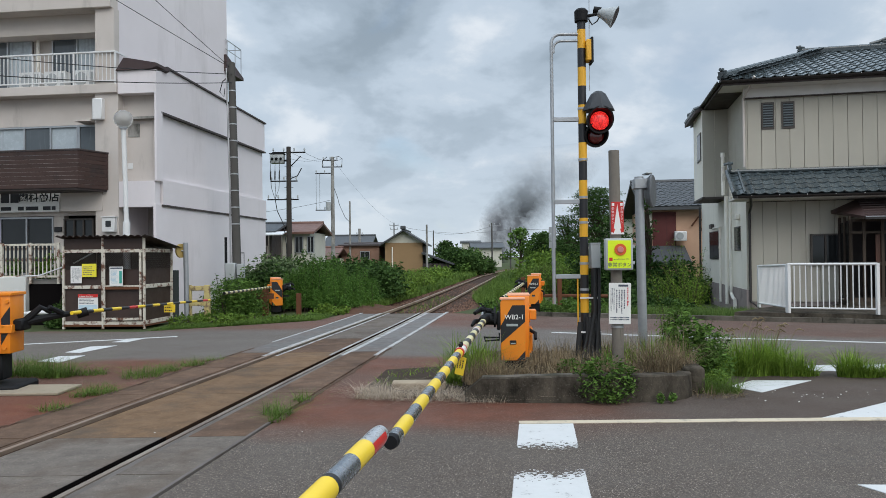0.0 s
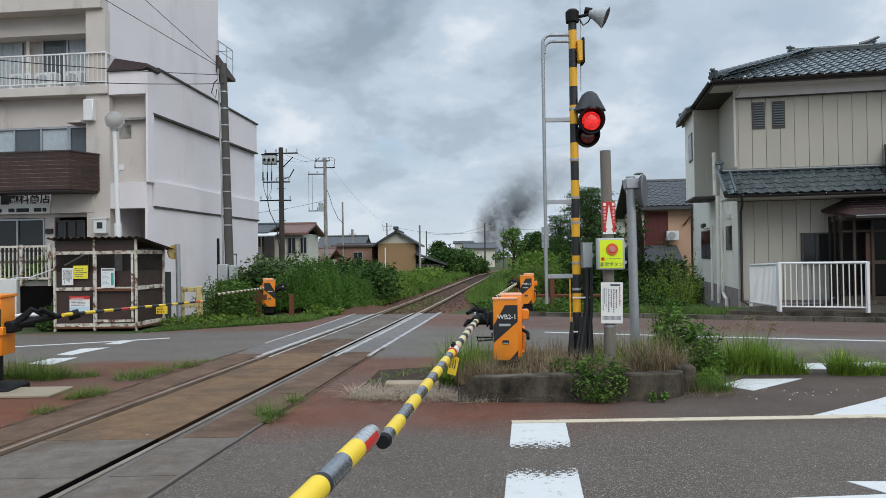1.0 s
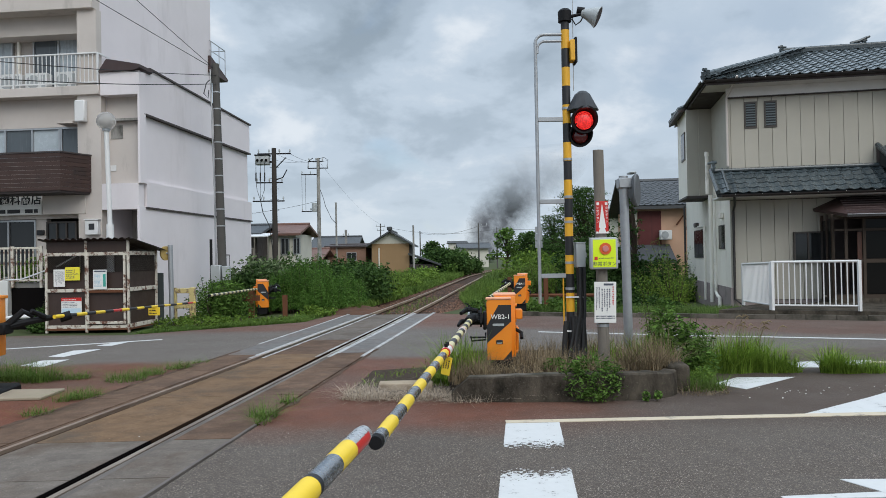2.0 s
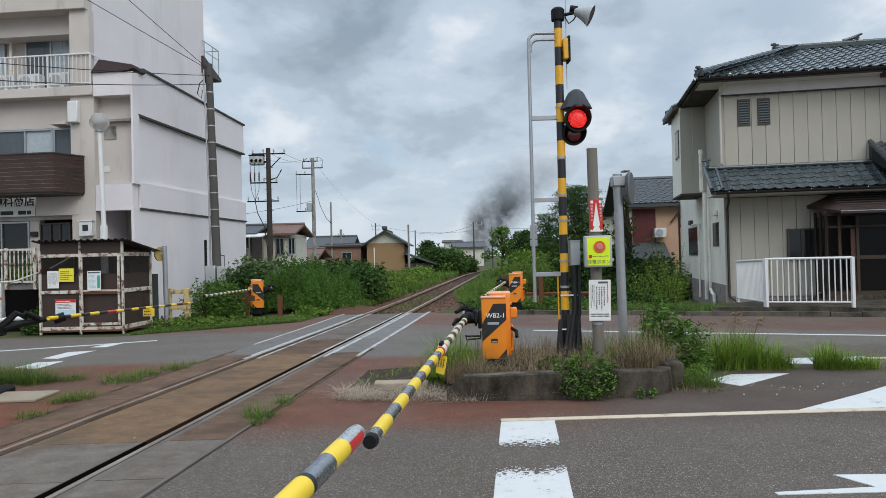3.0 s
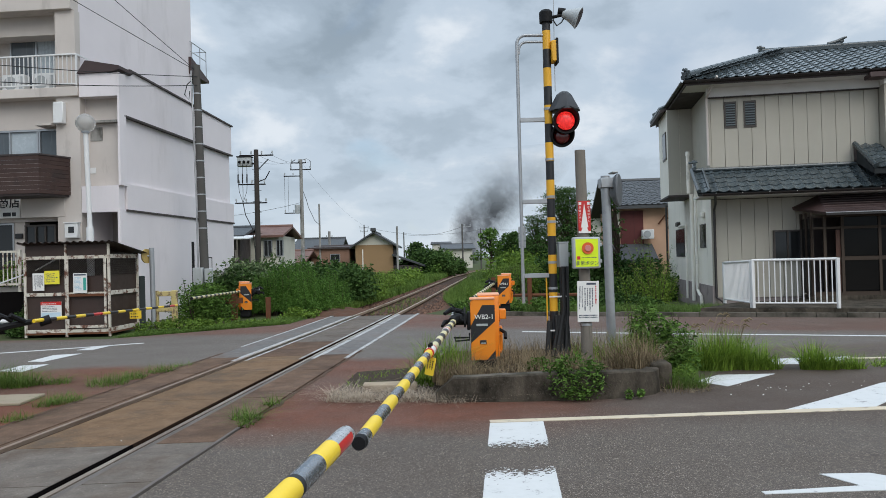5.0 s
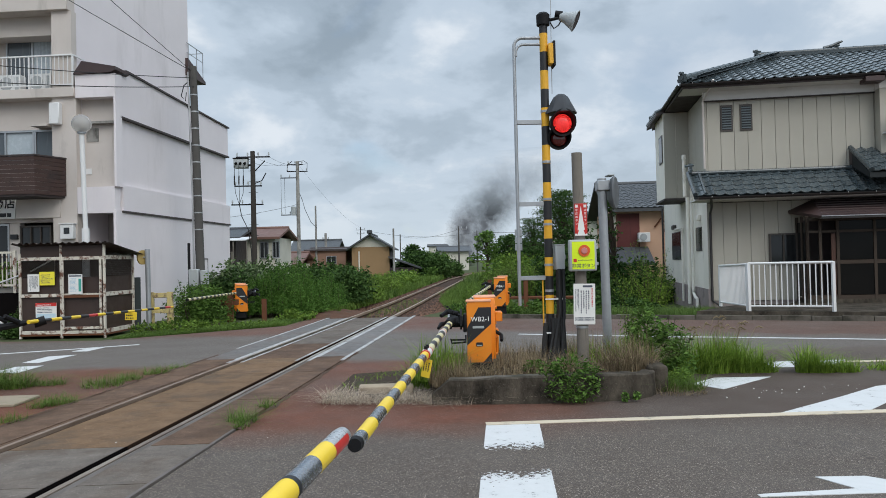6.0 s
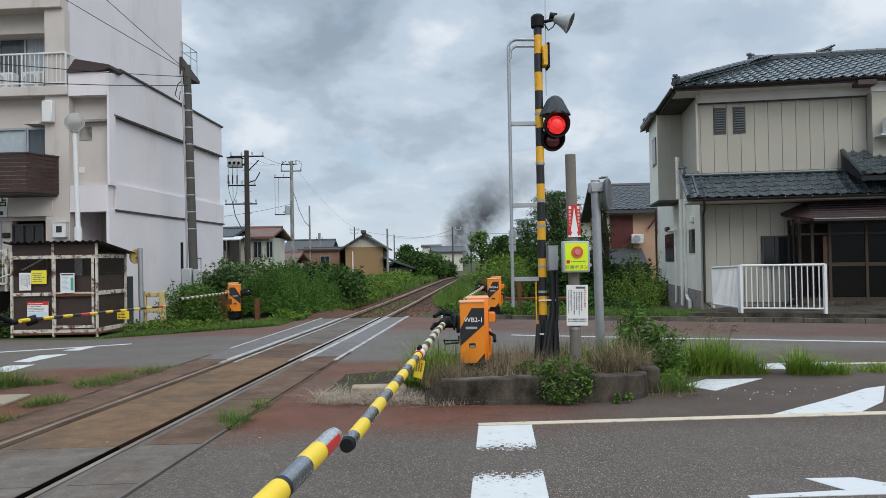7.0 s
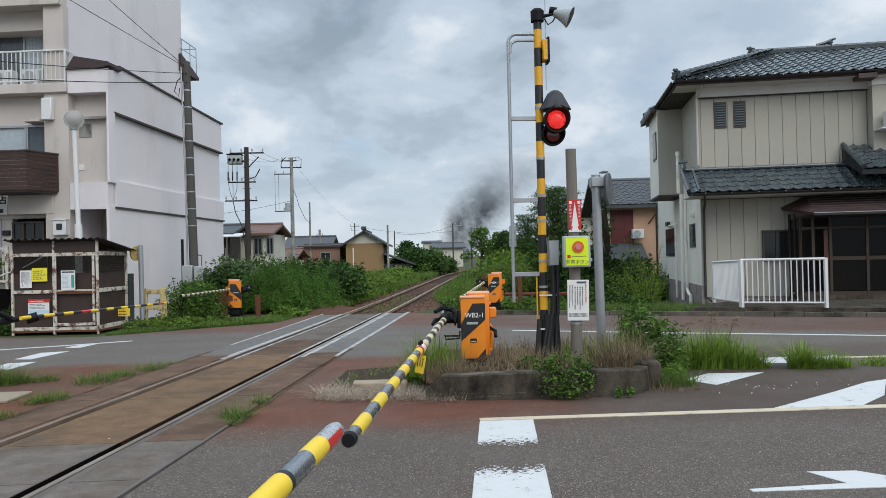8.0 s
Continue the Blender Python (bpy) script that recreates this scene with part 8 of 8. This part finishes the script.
def tree(label, at, h, spread, leaf, material, per, seed, k=22, r=0.14, name="tree", lo=0.3, flat=0.6, long=1.6):
    q = np.random.default_rng(seed)
    blobs = []
    for i in range(k):
        z = h * (lo + (0.97 - lo) * (i + 0.5) / k)
        w = spread * (1.15 - (z / h) ** 1.6) * q.uniform(0.45, 1.0)
        a = i * 2.4 + q.uniform(-0.5, 0.5)
        s = spread * q.uniform(0.22, 0.36)
        blobs.append(((w * math.cos(a), w * math.sin(a), z), (s * 1.3, s * 1.3, s * flat)))
    return shrub(name, label, at, blobs, leaf, material, per, seed, 2, "tree", "", r, trunk=True, long=long)


tree("tall dark green tree behind the warning post", (8.9, 42.0, 0), 5.6, 2.3, 0.13, LEAF_DARK, 1300, 300, 44, flat=0.26, long=3.0)
tree("dark green tree behind the warning post", (7.5, 44.0, 0), 4.1, 1.4, 0.13, LEAF_DARK, 1300, 301, 28, flat=0.26, long=3.0)
tree("dark green garden tree beside the house", (7.2, 31.0, 0), 3.2, 1.0, 0.14, LEAF_DARK, 900, 302, 22)
tree("dark leafy creeper-covered tree in the garden", (7.55, 27.0, 0), 3.9, 0.6, 0.12, LEAF_DARK, 1100, 303, 22)
weeds("young_tree", "feathery yellow-green young tree before the garden", (7.1, 20.9, -0.2), (1.4, 1.0, 2.35), 34, 0.10, LEAF_BRIGHT, 304, "", 110, 0.32, 0.35, "tree")
weeds("young_tree", "feathery yellow-green sapling before the garden", (6.6, 21.4, -0.2), (1.0, 0.8, 1.5), 18, 0.10, LEAF_BRIGHT, 305, "", 90, 0.4, 0.35, "tree")
tree("far green tree beside the railway", (7.4, 70.0, 0), 4.3, 1.5, 0.26, LEAF, 380, 306, 22)
tree("far dark tree below the smoke", (10.4, 76.0, 0), 4.0, 2.0, 0.3, LEAF_DARK, 300, 307, 22)
weeds("tall_weed", "tall feathery pale weed beside the island", (3.0, 9.55, 0.0), (0.6, 0.4, 1.12), 16, 0.075, LEAF_LIGHT, 308, "", 130, 0.16, 0.5, "weed")
weeds("tall_weed", "feathery green weed beside the island", (3.35, 9.35, 0.0), (0.7, 0.4, 0.7), 22, 0.06, FEATHER, 309, "", 90, 0.25, 0.6, "weed")
tree("far dark tree behind the bushes", (0.3, 72.0, 0), 3.1, 1.6, 0.3, LEAF_DARK, 300, 309, 22)
for i, (x, y, w, h) in enumerate(((-30, 130, 40, 4.0), (30, 130, 30, 4.5), (60, 110, 40, 6.0))):
    hedge("far_wood", "dark line of far trees", (x, y, 0), (w, 6, h), 0.6, LEAF_DARK, 60, 320 + i, 50, "tree", "far woods")

# rail fence behind the verge
rf = thing("rail_fence", "old rusty rail fence beside the railway", "fence")
part("rail", pipe([(1.9, 21.0, 0.42), (4.6, 20.2, 0.42)], 0.05, 6), RUST, rf)
for x in (2.3, 3.3, 4.3):
    part("post", box(x - 0.06, x + 0.06, 20.85 - (x - 2.3) * 0.3 - 0.05, 20.85 - (x - 2.3) * 0.3 + 0.05, -0.1, 0.95), RUST, rf)
rf2 = thing("rail_fence", "old rusty rail fence beside the gate machine", "fence")
part("rail", box(-5.6, -4.7, 20.0, 20.08, 0.45, 0.6), RUST, rf2)
part("post", box(-5.0, -4.85, 19.98, 20.1, -0.1, 0.72), RUST, rf2)
part("post", box(-4.05, -3.93, 19.9, 20.02, -0.1, 0.6), RUST, rf2)
# small track sign
ts = thing("track_sign", "grey four-part trackside sign on a post", "sign", m=pose(4.85, 32.0, 0.35))
part("post", rod((0, 0, -0.5), (0, 0, 2.2), 0.04), GALV, ts)
for i in range(3):
    part("board", box(-0.16, 0.16, -0.06, -0.04, 1.55 + i * 0.32, 1.84 + i * 0.32), GALV, ts)


# ---- far houses ----
TAN = surf("tan_wall", (0.30, 0.195, 0.105), 0.85, var=0.08, scale=0.5)
CREAMW = surf("cream_wall", (0.55, 0.53, 0.46), 0.85, var=0.06)
PINKW = surf("terracotta_wall", (0.27, 0.16, 0.115), 0.85, var=0.1)
PEACH = surf("peach_wall", (0.56, 0.36, 0.25), 0.85, var=0.06)
REDROOF = surf("red_brown_roof", (0.15, 0.075, 0.055), 0.6, var=0.2)
GREYROOF = surf("grey_tile_roof", (0.055, 0.059, 0.063), 0.55, var=0.25, scale=3, streak=(1, 9, 9), dirt=(0.045, 0.05, 0.055), dirt_scale=2)


def far_house(label, at, rz, w, d, h, rise, wall, roofm, over=0.4, gable_front=True, windows=(), frieze=None):
    t = thing("house", label, "house", "houses beyond the crossing", pose(*at, 0, 0, rz))
    part("wall", box(-w / 2, w / 2, 0, d, -0.3, h), wall, t)
    bm = bmesh.new()
    th = 0.14
    if gable_front:
        prism(bm, [(-w / 2 - over, h - over * 2 * rise / w), (0, h + rise), (w / 2 + over, h - over * 2 * rise / w), (w / 2 + over, h - over * 2 * rise / w + th), (0, h + rise + th), (-w / 2 - over, h - over * 2 * rise / w + th)], -over, d + over, 'y')
        part("gable", slab([(-w / 2, h), (w / 2, h), (0, h + rise - 0.02)], 0.002, 0.12, 'y'), frieze or wall, t)
    else:
        prism(bm, [(-over, h - over * 2 * rise / d), (d / 2, h + rise), (d + over, h - over * 2 * rise / d), (d + over, h - over * 2 * rise / d + th), (d / 2, h + rise + th), (-over, h - over * 2 * rise / d + th)], -w / 2 - over, w / 2 + over, 'x')
    rf_ = part("roof", bm, roofm, t)
    if gable_front:
        part("ridge", pipe([(0, -over - 0.05, h + rise + th), (0, d + over, h + rise + th)], 0.13, 8), roofm, rf_)
        part("finial", box(-0.22, 0.22, -over - 0.15, -over + 0.1, h + rise + th, h + rise + th + 0.3, 0.05), roofm, rf_)
    else:
        part("ridge", pipe([(-w / 2 - over, d / 2, h + rise + th), (w / 2 + over, d / 2, h + rise + th)], 0.11, 8), roofm, rf_)
    for x0, x1, z0, z1 in windows:
        window(x0, x1, z0, z1, -0.07, t, 2, depth=0.07, bar=0.05)
    return t


th_ = far_house("tan house with white gable and dark roof", (-3.25, 60, 0), -2, 3.1, 6, 2.75, 0.95, TAN, GREYROOF, 0.45, True, (), CREAMW)
part("wall", box(1.5, 1.62, 0.2, 6, 0, 2.6), TRIM_DARK, th_)
part("pipe", rod((-0.95, -0.06, 0), (-0.95, -0.06, 2.4), 0.05), PIPE, th_)
part("lean_to", slab([(1.5, 1.95), (4.2, 1.0), (4.2, 0.85), (1.5, 1.8)], -0.5, 3.5, 'y'), GREYROOF, th_, "low grey lean-to roof")
part("lean_to_wall", box(1.62, 3.9, -0.2, 3.3, -0.3, 1.0), TRIM_DARK, th_)
far_house("low terracotta house with a flat roof", (-7.1, 62, 0), -4, 3.3, 5, 2.55, 0.12, PINKW, TRIM_DARK, 0.25, False, ((0.0, 0.85, 1.4, 2.1),))
wh = far_house("cream house with a red-brown roof", (-9.75, 46, 0), -5, 2.6, 4, 3.2, 0.55, CREAMW, REDROOF, 0.4, False, ((0.35, 0.9, 1.9, 2.95), (1.15, 1.6, 1.9, 2.95)))
dh = far_house("dark boarded house with a balcony", (-11.25, 44, 0), -5, 1.7, 4, 3.15, 0.5, TRIM_DARK, GREYROOF, 0.35, False, ((-0.4, 0.4, 2.2, 2.8),))
bm = bmesh.new()
for i in range(12):
    bx(bm, -0.9 + i * 0.16, -0.82 + i * 0.16, -0.95, -0.91, 1.5, 2.25)
bx(bm, -0.95, 1.0, -0.97, -0.9, 2.25, 2.31)
bx(bm, -0.95, 1.0, -0.97, -0.9, 1.44, 1.5)
for x in (-0.9, 0.95, 1.75):
    bx(bm, x, x + 0.06, -0.96, -0.9, -0.2, 2.95)
part("balcony", bm, OLD_WOOD, dh)
part("awning", slab([(-1.0, 3.0), (0.0, 3.2), (0.0, 3.14), (-1.0, 2.94)], -0.3, 1.8, 'x'), WHITE_METAL, dh)
far_house("grey-roofed house behind others", (-9.6, 72, 0), -5, 4.0, 5, 2.5, 1.2, CREAMW, GREYROOF, 0.5, False, ())
far_house("red-roofed low house behind bushes", (-9.9, 58, 0), -5, 2.0, 5, 1.5, 0.8, CREAMW, REDROOF, 0.4, False, ())
far_house("far cream house with a grey roof", (7.3, 118, 0), 0, 4.6, 8, 2.9, 0.75, CREAMW, GREYROOF, 0.5, False, ())
far_house("far pale block behind the bushes", (4.9, 125, 0), 0, 3.0, 6, 3.9, 0.2, CREAMW, GREYROOF, 0.3, False, ())
nh = far_house("neighbouring house with peach wall and grey tile roof", (11.1, 32, -0.3), -8, 3.6, 7, 4.0, 1.3, PEACH, GREYROOF, 0.5, False, ())
part("shutter", box(-1.75, -0.75, -0.06, 0.0, 1.9, 3.75), MAROON, nh, "weathered maroon shutter")
part("corner_post", box(-1.9, -1.8, -0.1, 0.0, 1.0, 4.0), CREAMW, nh)
ac = part("air_conditioner", box(-0.86, -0.36, -0.45, -0.1, 2.45, 2.87, 0.02), WHITE_METAL, nh, "white air conditioner unit")
part("fan_grille", rod((-0.66, -0.47, 2.66), (-0.66, -0.445, 2.66), 0.16, None, 20), GREY_BOX, ac)
part("porch_roof", slab([(-1.6, 1.55), (-0.05, 2.25), (-0.05, 2.13), (-1.6, 1.43)], -2.6, -0.4, 'x'), GREYROOF, nh)
part("service_pipe", pipe([(-0.1, -0.1, 3.1), (0.2, -0.12, 3.5), (0.45, -0.12, 3.2), (0.3, -0.12, 2.9)], 0.04, 6), RUST, nh)
nslope = 2 * 1.3 / 7
tile_slope(nh, (-2.3, -0.5, 4.0 - 0.5 * nslope + 0.145), 0, math.degrees(math.atan(nslope)), 15, lambda j: (0.0, 4.4), cap=0, mat=GREYROOF)
far_house("house with a blue-grey tile roof behind trees", (12.2, 50, 0), -20, 5, 6, 3.0, 1.6, CREAMW, GREYROOF, 0.5, True, ())

# ---- drifting black smoke over the far line ----
SM = Net("black_smoke")
x_, y_, z_ = SM.axes()
wv = SM.noise(0.09, 5.0, 0.6, dist=0.15)
wv2 = SM.noise(0.20, 5.0, 0.55, dist=0.15)
tt = SM.math('DIVIDE', z_, 24.0)
axis = SM.math('SUBTRACT', SM.math('MULTIPLY', SM.math('POWER', SM.math('MAXIMUM', tt, 0.0), 1.3), 17.0), 4.0)
off = SM.math('SUBTRACT', x_, axis)
off = SM.math('ADD', off, SM.math('MULTIPLY', SM.math('SUBTRACT', wv, 0.5), 11.0))
wid = SM.math('ADD', 5.6, SM.math('MULTIPLY', tt, 7.0))
fall = SM.ramp(SM.math('DIVIDE', SM.math('ABSOLUTE', off), wid), (0.3, 1.0), (0.95, 0.0))
dens = SM.math('MULTIPLY', fall, SM.ramp(tt, (0.0, 0.9), (0.38, 1.0), (0.52, 0.78), (0.75, 0.40), (1.0, 0.05)))
dens = SM.math('MULTIPLY', dens, SM.ramp(wv2, (0.28, 0.5), (0.55, 1.0)))
sm_t = SM.t.nodes.new("ShaderNodeBsdfTransparent")
sm_m = SM.t.nodes.new("ShaderNodeMixShader")
SM.t.links.new(dens, sm_m.inputs[0])
SM.t.links.new(sm_t.outputs[0], sm_m.inputs[1])
SM.t.links.new(SM.b.outputs[0], sm_m.inputs[2])
SM.t.links.new(sm_m.outputs[0], SM.out.inputs[0])
SMOKE = SM.done(SM.mix(wv2, (0.03, 0.032, 0.038), (0.13, 0.13, 0.14)), 1.0, 0.0, 0.0)
bm = bmesh.new()
n = 20
for i in range(n):
    for j in range(10):
        f_ = lambda a, b: (-14 + 50 * a / n, 2.5 * math.sin(a * 0.7 + b * 0.9), -1 + 26 * b / 10)
        quad(bm, (f_(i, j), f_(i + 1, j), f_(i + 1, j + 1), f_(i, j + 1)))
bmesh.ops.remove_doubles(bm, verts=bm.verts[:], dist=0.001)
sm = solo("smoke", bm, SMOKE, "plume of dark smoke drifting behind far trees", "smoke", "structure", pose(15.0, 160, 1.0))


# loose ballast along the track beyond the crossing
def stones(n, seed):
    q = np.random.default_rng(seed)
    vs, fs = [], []
    for _ in range(n):
        y = 20.4 + 24 * q.uniform() ** 1.7
        a, b = on_line(L_LINE, y) - 1.0, on_line(R_LINE, y) + 1.0
        x, k, s = q.uniform(a, b), len(vs), q.uniform(0.025, 0.06)
        rot = q.uniform(0, 6.28)
        ring = [(x + s * q.uniform(0.7, 1.2) * math.cos(rot + j * 1.257), y + s * q.uniform(0.7, 1.2) * math.sin(rot + j * 1.257), -0.13) for j in range(5)]
        vs += ring + [(x + q.normal() * s * 0.3, y + q.normal() * s * 0.3, -0.13 + s * q.uniform(0.6, 1.2))]
        fs += [(k + j, k + (j + 1) % 5, k + 5) for j in range(5)]
    me = bpy.data.meshes.new("stones")
    me.from_pydata(vs, [], fs)
    return me


STONE = Net("rusty_stone")
STONE = STONE.done(STONE.mix(STONE.random(True), (0.05, 0.03, 0.022), (0.20, 0.115, 0.08)), 0.9, 0.0, 0.2)
solo("ballast_stones", stones(5200, 77), STONE, "loose rust-brown ballast stones along the track", "ballast", "stuff")
